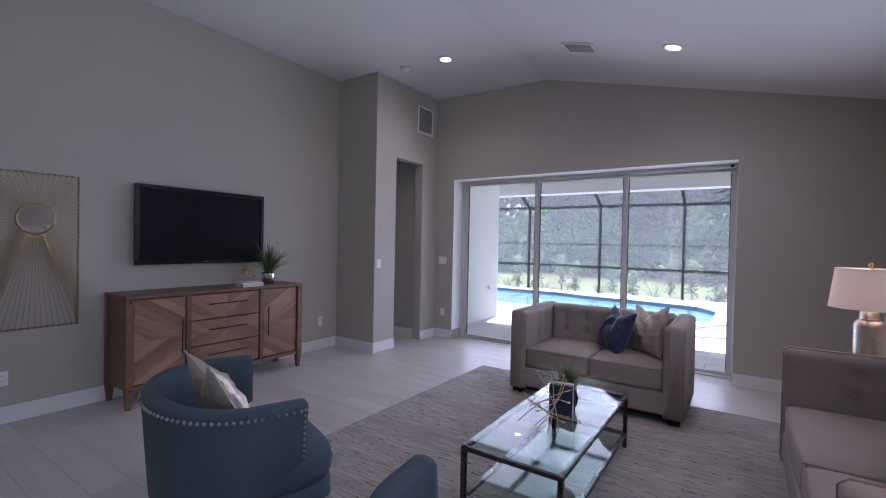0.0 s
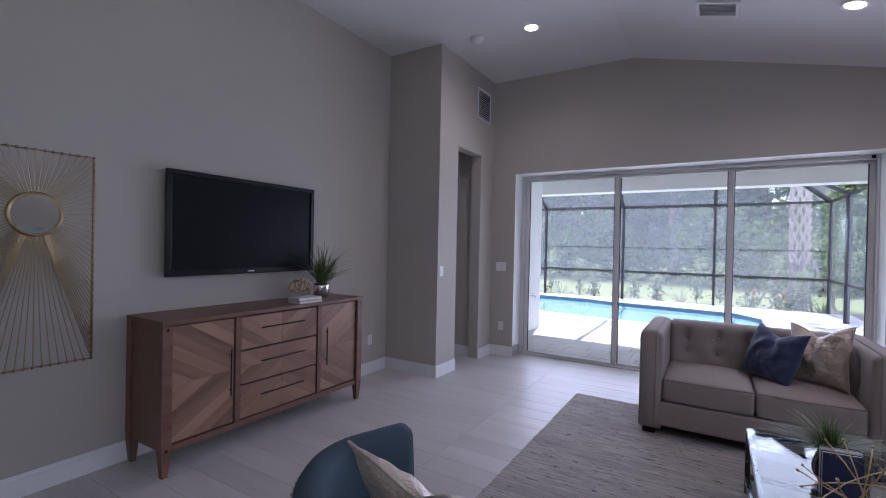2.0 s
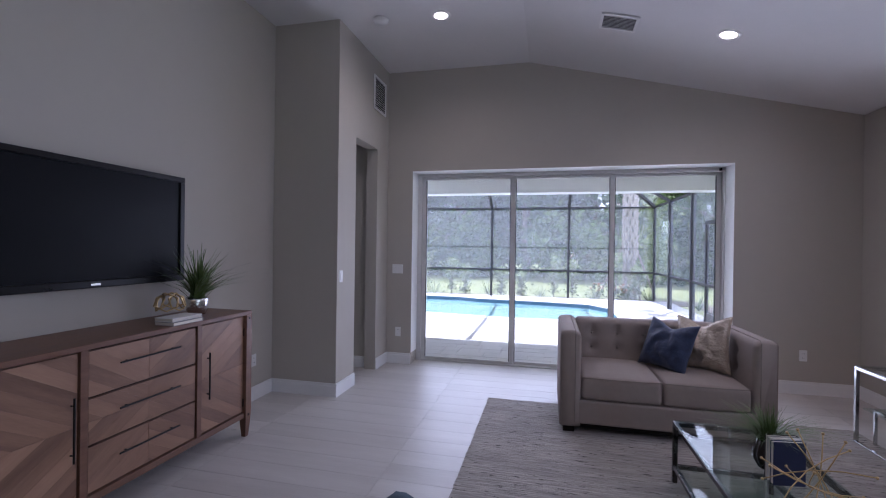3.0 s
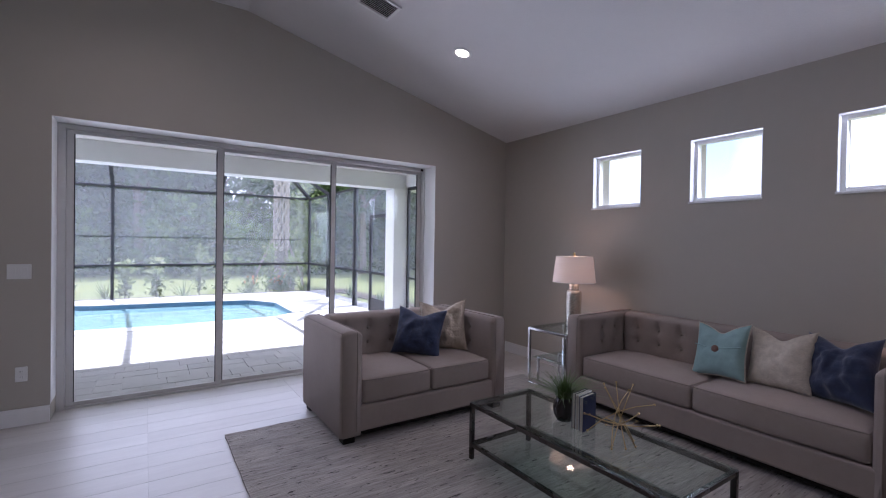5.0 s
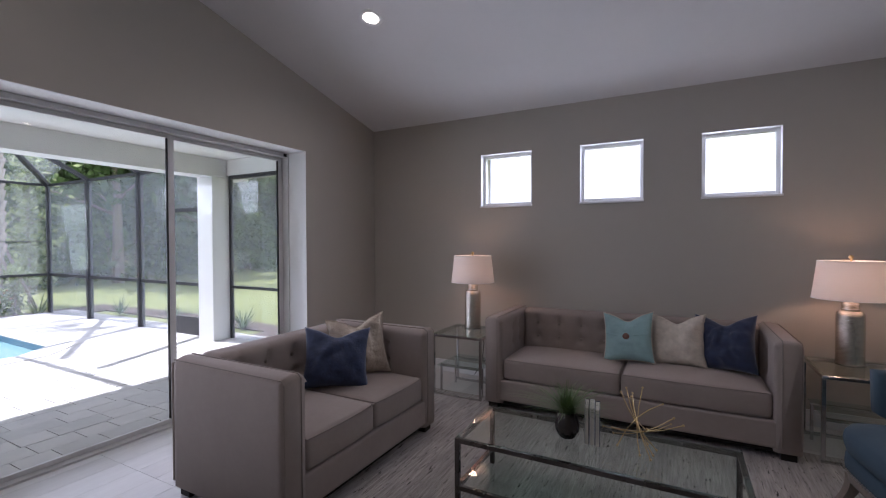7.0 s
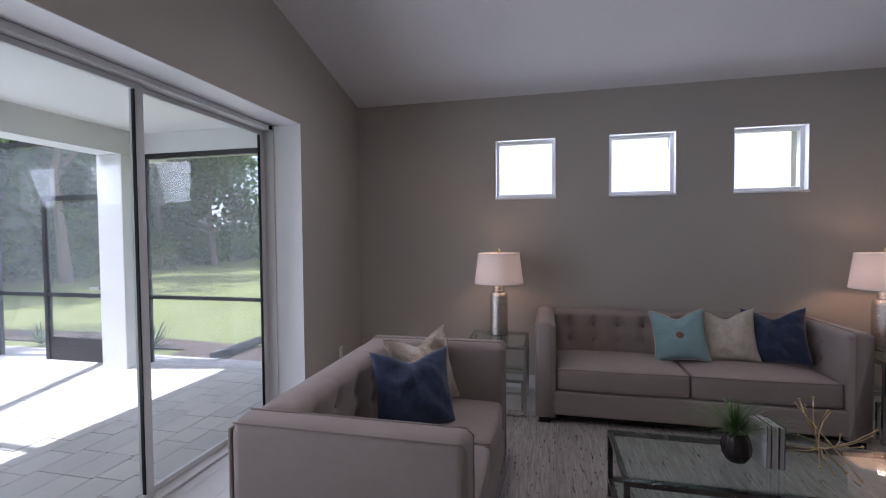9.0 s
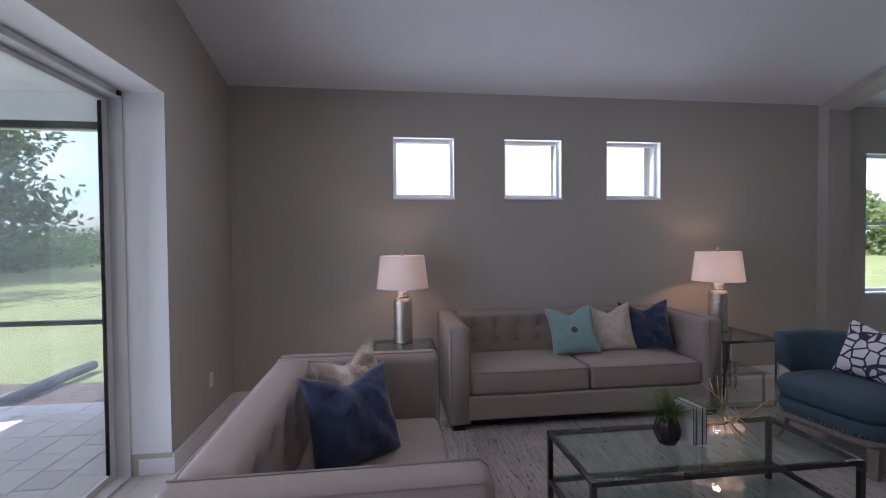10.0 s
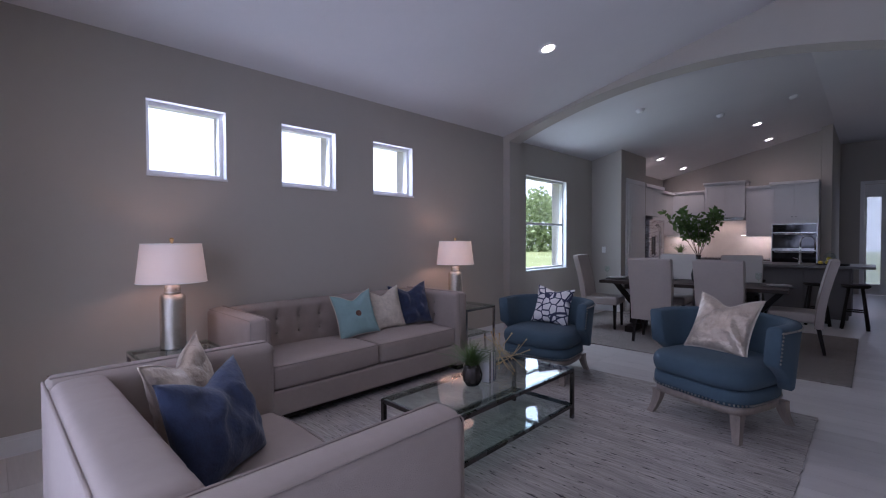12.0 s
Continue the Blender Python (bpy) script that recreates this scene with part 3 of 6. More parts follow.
for i in range(3):
    x0, x1, y = inner0 + i * pw - (0.02 if i else 0), inner0 + (i + 1) * pw + (0.02 if i < 2 else 0), YD + 0.02 + 0.032 * i
    p = part("door_panel", box(x0, x0 + 0.05, y, y + 0.028, 0.016, SLZ - 0.047, 0.003), "alu", sd)
    for nm, q in (("stile", (x1 - 0.05, x1, 0.016, SLZ - 0.047)), ("rail", (x0 + 0.05, x1 - 0.05, 0.016, 0.05)), ("rail", (x0 + 0.05, x1 - 0.05, SLZ - 0.08, SLZ - 0.047))):
        part(nm, box(q[0], q[1], y, y + 0.028, q[2], q[3], 0.003), "alu", p)
    for xa in (x0 + 0.05, x1 - 0.057):
        part("gasket", box(xa, xa + 0.007, y + 0.004, y + 0.024, 0.05, SLZ - 0.08), "plastic", p, "black rubber gasket")
    g = part("pane", box(x0 + 0.05, x1 - 0.05, y + 0.011, y + 0.017, 0.05, SLZ - 0.08), "glass", p)
    g.visible_shadow = False
part("sensor", box(SL1 - 0.075, SL1 - 0.045, YD - 0.016, YD, SLZ - 0.045, SLZ - 0.015, 0.003), "plastic", sd, "small black door sensor")
# white drywall returns round the opening
structure("opening_return", box(SL0, SL0 + 0.004, YN - 0.001, YD, 0.14, SLZ), "trim", "white painted side of the door opening", "trim")
structure("opening_return", box(SL1 - 0.004, SL1, YN - 0.001, YD, 0.14, SLZ), "trim", "white painted side of the door opening", "trim")
structure("opening_return", box(SL0 + 0.004, SL1 - 0.004, YN - 0.001, YD, SLZ - 0.004, SLZ), "trim", "white painted head of the door opening", "trim")


def window(y0, y1, z0, z1, label, sash=False):
    w = empty("window", pose(1.55, (y0 + y1) / 2, z0), label, "window", kind="structure")

    def piece(nm, q, mat, parent=w, lab=""):
        return part(nm, box(q[0] - 1.55, q[1] - 1.55, q[2] - (y0 + y1) / 2, q[3] - (y0 + y1) / 2, q[4] - z0, q[5] - z0, 0.003 if mat != "glass" else 0), mat, parent, lab)
    xf = 1.475
    piece("window_sill", (XE - 0.02, xf, y0 - 0.004, y1 + 0.004, z0 - 0.012, z0 + 0.008), "trim")
    for a, b, c, d in ((y0, y0 + 0.035, z0 + 0.008, z1), (y1 - 0.035, y1, z0 + 0.008, z1), (y0 + 0.035, y1 - 0.035, z0 + 0.008, z0 + 0.043), (y0 + 0.035, y1 - 0.035, z1 - 0.035, z1)):
        piece("window_frame", (xf, xf + 0.06, a, b, c, d), "trim")
    for a, b, c, d in ((y0, y0 + 0.004, z0 + 0.008, z1), (y1 - 0.004, y1, z0 + 0.008, z1), (y0 + 0.004, y1 - 0.004, z1 - 0.004, z1)):
        piece("window_reveal", (XE + 0.002, xf, a, b, c, d), "trim")
    if sash:
        zm = (z0 + z1) / 2
        piece("meeting_rail", (xf + 0.005, xf + 0.05, y0 + 0.035, y1 - 0.035, zm - 0.02, zm + 0.02), "trim")
        piece("sash_lock", (xf - 0.01, xf + 0.005, (y0 + y1) / 2 - 0.03, (y0 + y1) / 2 + 0.03, zm, zm + 0.018), "trim")
        for c, d in ((z0 + 0.043, zm - 0.02), (zm + 0.02, z1 - 0.035)):
            g = piece("pane", (xf + 0.028, xf + 0.033, y0 + 0.035, y1 - 0.035, c, d), "glass")
            g.visible_shadow = False
    else:
        g = piece("pane", (xf + 0.028, xf + 0.033, y0 + 0.035, y1 - 0.035, z0 + 0.043, z1 - 0.035), "glass")
        g.visible_shadow = False
    return w


for a, b in HIGH:
    window(a, b, WZ0, WZ1, "small square fixed window with white frame, high on the wall")
window(*DW, "tall white single-hung dining room window", True)

# ---- lanai, pool and garden ----
ground = structure("ground", box(-120, 120, -60, 160, -0.6, -0.14), "grass", "mown lawn reaching to the woods", "ground")
XL, XP, YB = -3.86, 1.50, 9.25
deck_base = box(-9.5, 1.75, 6.81, 15.0, -0.139, -0.13)
for q in ((-9.5, 1.75, 6.81, 10.5), (-9.5, 1.75, 14.45, 15.0), (-0.05, 1.75, 10.5, 14.45)):
    box(*q, -0.13, -0.02, bm=deck_base)
structure("lanai_floor", deck_base, "joint", "sand joints under the pale pool deck pavers", "pavement")
structure("lanai_wall_west", box(XL - 0.3, XL, 6.705, 8.85, -0.06, 2.9), "stucco", "white stucco lanai side wall")
lan = structure("lanai_ceiling", box(-9.0, XP + 0.6, 6.705, YB + 0.4, 2.78, 2.95), "stucco", "white lanai ceiling", "ceiling")
structure("lanai_beam", box(-9.0, XP + 0.3, YB, YB + 0.32, 2.5, 2.779), "stucco", "white stucco lanai beam", "beam")
structure("lanai_column", box(XP - 0.36, XP, YB - 0.02, YB + 0.34, -0.06, 2.499, 0.01), "stucco", "white stucco lanai corner column", "column")
structure("lanai_beam_side", box(XP - 0.1, XP + 0.3, 6.705, YB - 0.001, 2.54, 2.779), "stucco", "white stucco side beam of the lanai", "beam")
structure("wall_outside", box(-9.0, -3.4, 6.705, 6.72, -0.06, 2.78), "stucco", "white stucco house wall")
fixture = empty("wall_tap", pose(XL, 8.35, 0.62), "chrome garden tap on the stucco wall", "tap")
part("spout", tube([(0, 0, 0), (0.07, 0, 0), (0.09, 0, -0.03)], 0.012), "chrome", fixture)
part("handle", tube([(0.04, -0.03, 0.03), (0.04, 0.03, 0.03)], 0.009), "chrome", fixture)
for lx in (-1.0, -3.0):
    dl = empty("lanai_downlight", pose(lx, 8.1, 2.775), "white recessed lanai downlight", "downlight", group="lanai downlights")
    part("trim_ring", lathe([(0.05, -0.002), (0.075, -0.006), (0.085, 0.0)]), "white_plastic", dl)
    part("bulb", lathe([(0.001, 0.0), (0.05, 0.0)]), "can_glow", dl)

# pool cage: posts, rails, sloped beams and screens
cage = empty("screen_enclosure", pose(0, 0, 0), "dark bronze aluminium pool screen enclosure", "screen enclosure")
CY, CX, EZ = 15.0, 1.31, 2.73
FAR = [-8.1, -5.8, -3.43, -1.1, CX]
SIDE = [9.62, 11.5, 13.3]


def bar(nm, a, b, w=0.05, d=0.05):
    return part(nm, tube([a, b], w * 1.1, 4), "bronze", cage)


for x in FAR:
    part("post", box(x - 0.03, x + 0.03, CY - 0.05, CY + 0.05, -0.06, EZ), "bronze", cage)
    if x < CX:
        bar("roof_beam", (x, CY, EZ), (x, CY - 2.6, EZ + 1.25))
        bar("roof_beam", (x, CY - 2.6, EZ + 1.25), (x, YB + 0.3, EZ + 1.25))
for y in SIDE:
    part("post", box(CX - 0.05, CX + 0.05, y - 0.03, y + 0.03, -0.06, EZ), "bronze", cage)
    bar("roof_beam", (CX, y, EZ), (CX - 2.2, y, EZ + 1.25))
bar("hip_beam", (CX, CY, EZ), (CX - 2.2, CY - 2.6, EZ + 1.25))
for z in (0.82, EZ):
    part("rail", box(FAR[0], CX, CY - 0.025, CY + 0.025, z - 0.025, z + 0.025), "bronze", cage)
    part("rail", box(CX - 0.025, CX + 0.025, SIDE[0], CY, z - 0.025, z + 0.025), "bronze", cage)
part("rail", box(FAR[0], CX, CY - 0.01, CY + 0.01, 1.515, 1.53), "bronze", cage)
part("rail", box(FAR[0], CX, CY - 0.025, CY + 0.025, -0.06, -0.02), "bronze", cage)
for x0, x1 in zip(FAR, FAR[1:]):
    s = part("screen", box(x0 + 0.03, x1 - 0.03, CY - 0.002, CY + 0.002, -0.02, EZ - 0.03), "screen", cage, "fine insect screen")
    s.visible_shadow = False
for y0, y1 in zip(SIDE, SIDE[1:] + [CY]):
    s = part("screen", box(CX - 0.002, CX + 0.002, y0 + 0.03, y1 - 0.03, -0.02, EZ - 0.03), "screen", cage, "fine insect screen")
    s.visible_shadow = False
s = part("screen", sheet(lambda u, v: (FAR[0] + (CX - FAR[0]) * u, CY - 2.6 * v, EZ + 0.02 + 1.25 * v), 1, 1), "screen", cage, "sloping insect screen")
s.visible_shadow = False
# screen door in the side wall and the side screen bay by the column
part("door_frame", box(CX - 0.03, CX + 0.03, 9.66, 9.71, -0.05, 2.05), "bronze", cage)
part("door_frame", box(CX - 0.03, CX + 0.03, 10.6, 10.65, -0.05, 2.05), "bronze", cage)
part("door_rail", box(CX - 0.03, CX + 0.03, 9.7, 10.61, 2.0, 2.06), "bronze", cage)
part("kick_panel", box(CX - 0.02, CX + 0.02, 9.71, 10.6, -0.04, 0.28), "bronze", cage)
part("door_handle", box(CX - 0.08, CX - 0.03, 9.73, 9.87, 0.9, 0.93, 0.005), "chrome", cage)
bay = empty("side_screen", pose(0, 0, 0), "dark bronze framed screen bay beside the lanai", "screen")
for q in ((6.72, 6.77, -0.06, 2.54), (9.185, 9.225, -0.06, 2.54), (6.77, 9.185, -0.06, -0.02), (6.77, 9.185, 2.48, 2.54), (6.77, 9.185, 0.78, 0.82)):
    part("frame_bar", box(XP - 0.08, XP - 0.03, *q), "bronze", bay)
s = part("screen", box(XP - 0.057, XP - 0.053, 6.77, 9.185, -0.02, 2.48), "screen", bay, "fine insect screen")
s.visible_shadow = False

# pool: rim, tile band, water
outline = [(-9.4, 11.1), (-5.0, 10.9), (-2.4, 10.6), (-0.6, 10.75), (-0.2, 11.1), (-0.18, 12.8), (-0.62, 13.5), (-1.8, 13.75), (-3.7, 13.95), (-4.3, 14.2), (-9.4, 14.3)]


def offset(pts, d):
    """The outline moved outward by d along the joint of its sides."""
    res = []
    for i, p in enumerate(pts):
        a, b = Vector(pts[i - 1]), Vector(pts[(i + 1) % len(pts)])
        p = Vector(p)
        u, v = (p - a).normalized(), (b - p).normalized()
        n = (Vector((u.y, -u.x)) + Vector((v.y, -v.x))).normalized()
        res.append(tuple(p + n * d / max(0.4, n.dot(Vector((u.y, -u.x))))))
    return res


def band(lo, hi, za, zb):
    """A strip of faces between two like outlines."""
    bm = bmesh.new()
    for i in range(len(lo)):
        j = (i + 1) % len(lo)
        bm.faces.new([bm.verts.new(q) for q in ((*lo[i], za), (*lo[j], za), (*hi[j], zb), (*hi[i], zb))])
    return bm


pool = empty("swimming_pool", pose(0, 0, 0), "turquoise swimming pool with dark blue tile band", "swimming pool", kind="structure")
part("water", prism(outline, -0.128, -0.105), "water", pool, "clear turquoise water")
part("tile_band", band(offset(outline, -0.004), offset(outline, -0.004), -0.127, -0.012), "pool_tile", pool, "dark blue waterline tiles")
cop = band(outline, offset(outline, 0.36), 0.001, 0.0015)
bmesh.ops.remove_doubles(cop, verts=cop.verts, dist=0.0001)
down = bmesh.ops.extrude_face_region(cop, geom=list(cop.faces))
for v in down["geom"]:
    if isinstance(v, bmesh.types.BMVert):
        v.co.z -= 0.05
part("coping", cop, "paver", pool, "pale concrete pool coping")

# mulch bed along the screen
structure("mulch_bed", prism([(-9, 15.1), (2.4, 15.1), (2.4, 9.6), (1.76, 9.6), (1.76, 6.8), (2.6, 6.8), (3.1, 12.0), (2.9, 16.3), (-9, 16.3)], -0.15, -0.115), "mulch", "dark mulch planting bed", "planting bed")
pipe = thing("drain_pipe", tube([(1.95, 8.75, -0.05), (2.6, 8.72, -0.05), (3.3, 8.7, -0.05)], 0.06, 12), "bronze", "dark drain pipe lying on the lawn", "pipe", smooth=True)


def shrub(x, y, h, seed, tall=True, mat="leaf_light"):
    rng = random.Random(seed)
    s = empty("shrub", pose(x, y, -0.12), "young green shrub in the mulch bed" if tall else "low spiky green plant in the mulch bed", "shrub", group="shrubs along the screen")
    st = bmesh.new()
    if tall:
        for k in range(4):
            tube([(0, 0, 0), (rng.uniform(-.08, .08), rng.uniform(-.08, .08), h * rng.uniform(0.75, 1))], [0.012, 0.005], 5, bm=st)
        part("stem", st, "bark", s)
        part("foliage", leaf_cards(rng, 240, lambda r: ((lambda z, a, q: (q * math.cos(a), q * math.sin(a), z))(h * r.uniform(0.12, 1.05), r.uniform(0, 6.28), abs(r.gauss(0, 0.12)) * (1.3 - 0.5 * r.random()))), 0.12, aspect=0.5), mat, s)
    else:
        for k in range(36):
            a, l, e = rng.uniform(0, 6.28), h * rng.uniform(0.7, 1.2), rng.uniform(0.4, 1.2)
            d = Vector((math.cos(a) * math.cos(e), math.sin(a) * math.cos(e), math.sin(e)))
            w = Vector((-math.sin(a), math.cos(a), 0)) * 0.02
            b0 = Vector((0, 0, 0))
            st.faces.new([st.verts.new(q) for q in (b0 - w, b0 + w, d * l + w * 0.1, d * l - w * 0.1)])
        part("foliage", st, mat, s)
    return s


rs = random.Random(5)
for i in range(17):
    x = -7.6 + i * 0.56 + rs.uniform(-.12, .12)
    tall = i % 3 != 1
    shrub(x, 15.6 + rs.uniform(-.15, .25), rs.uniform(0.8, 1.45) if tall else 0.6, i, tall, "leaf_young")
for x, y in ((0.5, 15.5), (0.85, 15.6), (-0.2, 15.5)):
    f = empty("flowering_shrub", pose(x, y, -0.12), "small shrub with orange flowers", "shrub", group="shrubs along the screen")
    part("foliage", leaf_cards(rs, 160, lambda r: (r.gauss(0, .15), r.gauss(0, .15), r.uniform(.05, .55)), 0.1), "leaf", f)
    part("flower_heads", leaf_cards(rs, 18, lambda r: (r.gauss(0, .1), r.gauss(0, .1), r.uniform(.3, .6)), 0.07, aspect=0.9), "flower", f)["kind"] = "stuff"
for i in range(0, 8, 3):
    shrub(2.3 + rs.uniform(-.15, .15), 10.2 + i * 0.65, rs.uniform(.35, .6), 50 + i, False, "leaf_grey")

# palm with crossed leaf boots, three props
palm = empty("palm_tree", pose(0.95, 17.0, -0.15), "cabbage palm with crossed leaf boots and wooden props", "palm tree")
part("trunk", tube([(0, 0, 0), (0, 0, 0.3), (0.02, 0, 1.4), (0.05, 0, 7.4)], [0.26, 0.22, 0.2, 0.17], 14), "palm", palm, "ringed grey-brown trunk", smooth=True)
bb = bmesh.new()
for r in range(24):
    for j in range(7):
        a = 2 * math.pi * (j + 0.5 * (r % 2)) / 7
        z = 1.3 + r * 0.25
        for sg in (-1, 1):
            a1 = a + sg * 0.42
            tube([(0.03 + math.cos(a) * 0.17, math.sin(a) * 0.17, z), (0.03 + math.cos(a1) * 0.26, math.sin(a1) * 0.26, z + 0.33)], [0.05, 0.034], 4, bm=bb)
part("boots", bb, "palm_boot", palm, "crossed pale stubs of cut fronds")
fb = bmesh.new()
for i in range(26):
    a, e = i * 2.4, 0.9 - 1.3 * (i / 26)
    for tt in range(9):
        t0, t1 = 0.4 + tt * 0.2, 0.4 + tt * 0.2 + 0.7
        sp = (tt - 4) * 0.16
        d0 = Vector((math.cos(a), math.sin(a), e))
        d1 = Vector((math.cos(a + sp), math.sin(a + sp), e - 0.35))
        fb.faces.new([fb.verts.new(Vector((0.05, 0, 7.4)) + q) for q in (d0 * 1.0, d0 * 1.02 + Vector((0, 0, .06)), d1 * 2.1, d1 * 2.08 - Vector((0, 0, .03)))])
part("crown", fb, "leaf_light", palm)
for px, py in ((-0.9, 0.3), (0.9, 0.2), (0.2, -1.0)):
    part("prop", tube([(px, py, 0), (px * 0.25, py * 0.25, 1.7)], 0.035, 6), "greywash", palm)


def tree(x, y, h, spread, seed, mat, leaves=2600, label="leafy broad tree at the edge of the woods"):
    rng = random.Random(seed)
    t = empty("tree", pose(x, y, -0.15), label, "tree", group="trees at the edge of the woods")
    tb = bmesh.new()
    tube([(0, 0, 0), (rng.uniform(-.3, .3), rng.uniform(-.3, .3), h * 0.4), (rng.uniform(-.6, .6), rng.uniform(-.5, .5), h * 0.85)], [0.22, 0.15, 0.04], 8, bm=tb)
    hubs = []
    for i in range(13):
        z0 = h * rng.uniform(0.2, 0.75)
        a, l = rng.uniform(0, 6.28), spread * rng.uniform(0.45, 1.0)
        tip = Vector((math.cos(a) * l, math.sin(a) * l, z0 + h * rng.uniform(0.05, 0.25)))
        tube([(0, 0, z0), tip * 0.5 + Vector((0, 0, z0 * 0.5 + 0.1)), tip], [0.07, 0.045, 0.015], 5, bm=tb)
        hubs += [tip, tip * 0.65 + Vector((0, 0, z0 * 0.3))]
    hubs.append(Vector((0, 0, h * 0.92)))
    part("trunk", tb, "bark", t)

    def place(r):
        c = r.choice(hubs)
        return c + Vector((r.gauss(0, spread * 0.2), r.gauss(0, spread * 0.2), r.gauss(0, h * 0.075)))
    part("crown", leaf_cards(rng, leaves, place, 0.42, aspect=0.55), mat, t)
    return t


rsap = random.Random(31)
sapling = empty("young_tree", pose(1.85, 17.6, -0.12), "slender young light-green tree beside the palm", "tree")
st = bmesh.new()
tube([(0, 0, 0), (0.03, 0.02, 1.6), (-0.02, 0, 3.6)], [0.04, 0.03, 0.01], 6, bm=st)
for i in range(14):
    z, a, l = rsap.uniform(0.7, 3.2), rsap.uniform(0, 6.28), rsap.uniform(0.25, 0.6)
    tube([(0, 0, z), (math.cos(a) * l, math.sin(a) * l, z + 0.35)], [0.014, 0.005], 4, bm=st)
part("trunk", st, "bark", sapling)
part("crown", leaf_cards(rsap, 1100, lambda r: (lambda z, a, q: (q * math.cos(a), q * math.sin(a), z))(r.uniform(0.5, 3.9), r.uniform(0, 6.28), abs(r.gauss(0, 0.33))), 0.16, aspect=0.5), "leaf_young", sapling)
rt = random.Random(11)
protos = [tree(-14, 29, 8.5, 3.2, 1, "leaf"), tree(-8, 31, 10, 3.4, 2, "leaf_grey"), tree(-3, 29, 8, 3.0, 3, "leaf")]
for i in range(26):
    src = protos[i % 3]
    m = pose(-22 + i * 1.9 + rt.uniform(-.7, .7), 28 + rt.uniform(0, 6) + (3 if i % 2 else 0), -0.15, 0, 0, rt.uniform(0, 360))
    copy_thing(src, m)
for x, y, k in ((8, 27, 0), (12, 30, 1), (16, 32, 2), (20, 33, 0), (24, 38, 1), (14, 36, 0), (6.5, 23, 2), (10, 22, 1), (20, 24, 0), (24, 26, 1), (22, 29, 2), (17, 25, 1)):
    copy_thing(protos[k], pose(x, y, -0.15, 0, 0, rt.uniform(0, 360)))
# understorey: dense brush
rmound = random.Random(3)
MOUNDS = [(rmound.uniform(-27, 22), rmound.uniform(24.3, 28.5), rmound.uniform(1.2, 2.4), rmound.uniform(1.6, 4.3)) for _ in range(75)]
MOUNDS += [(rmound.uniform(20, 40), rmound.uniform(24, 34), rmound.uniform(1.5, 2.8), rmound.uniform(1.4, 3.2)) for _ in range(30)]


def brush_place(r):
    """A place near the skin of one of the rounded bushes."""
    mx_, my_, rad, high = r.choice(MOUNDS)
    a, e = r.uniform(0, 6.28), math.asin(r.uniform(0.0, 1.0))
    k = 1 - abs(r.gauss(0, 0.16)) + 0.16 * noise.noise(Vector((mx_ + math.cos(a) * 2, my_ + math.sin(a) * 2, e * 3)))
    return (mx_ + rad * k * math.cos(e) * math.cos(a), my_ + rad * k * math.cos(e) * math.sin(a), high * k * math.sin(e) - 0.1)


thing("underbrush", leaf_cards(random.Random(3), 52000, brush_place, 0.3, aspect=0.6), "leaf_light", "dense green brush along the edge of the woods", "underbrush", kind="stuff")
thing("far_woods", leaf_cards(random.Random(8), 16000, lambda r: (lambda a, d: (d * math.sin(a), 6 + d * math.cos(a), r.uniform(-0.2, 5.5) * (0.75 + 0.4 * noise.noise(Vector((a * 9, 0, 0))))))(r.uniform(-1.25, 0.8), r.uniform(44, 52)), 1.3, aspect=0.75), "leaf_grey", "far dense woods behind the lawn", "woods", kind="stuff")

thing("far_woods", leaf_cards(random.Random(18), 30000, lambda r: (lambda a, d: (d * math.sin(a), 6 + d * math.cos(a), r.uniform(-0.2, 7.5) * (0.8 + 0.4 * noise.noise(Vector((a * 12, 0, 0))))))(r.uniform(2.2, 2.95), r.uniform(50, 62)), 0.48, aspect=0.7), "leaf_young", "far pale woods seen from the dining window", "woods", kind="stuff")

# ---- living room furniture ----


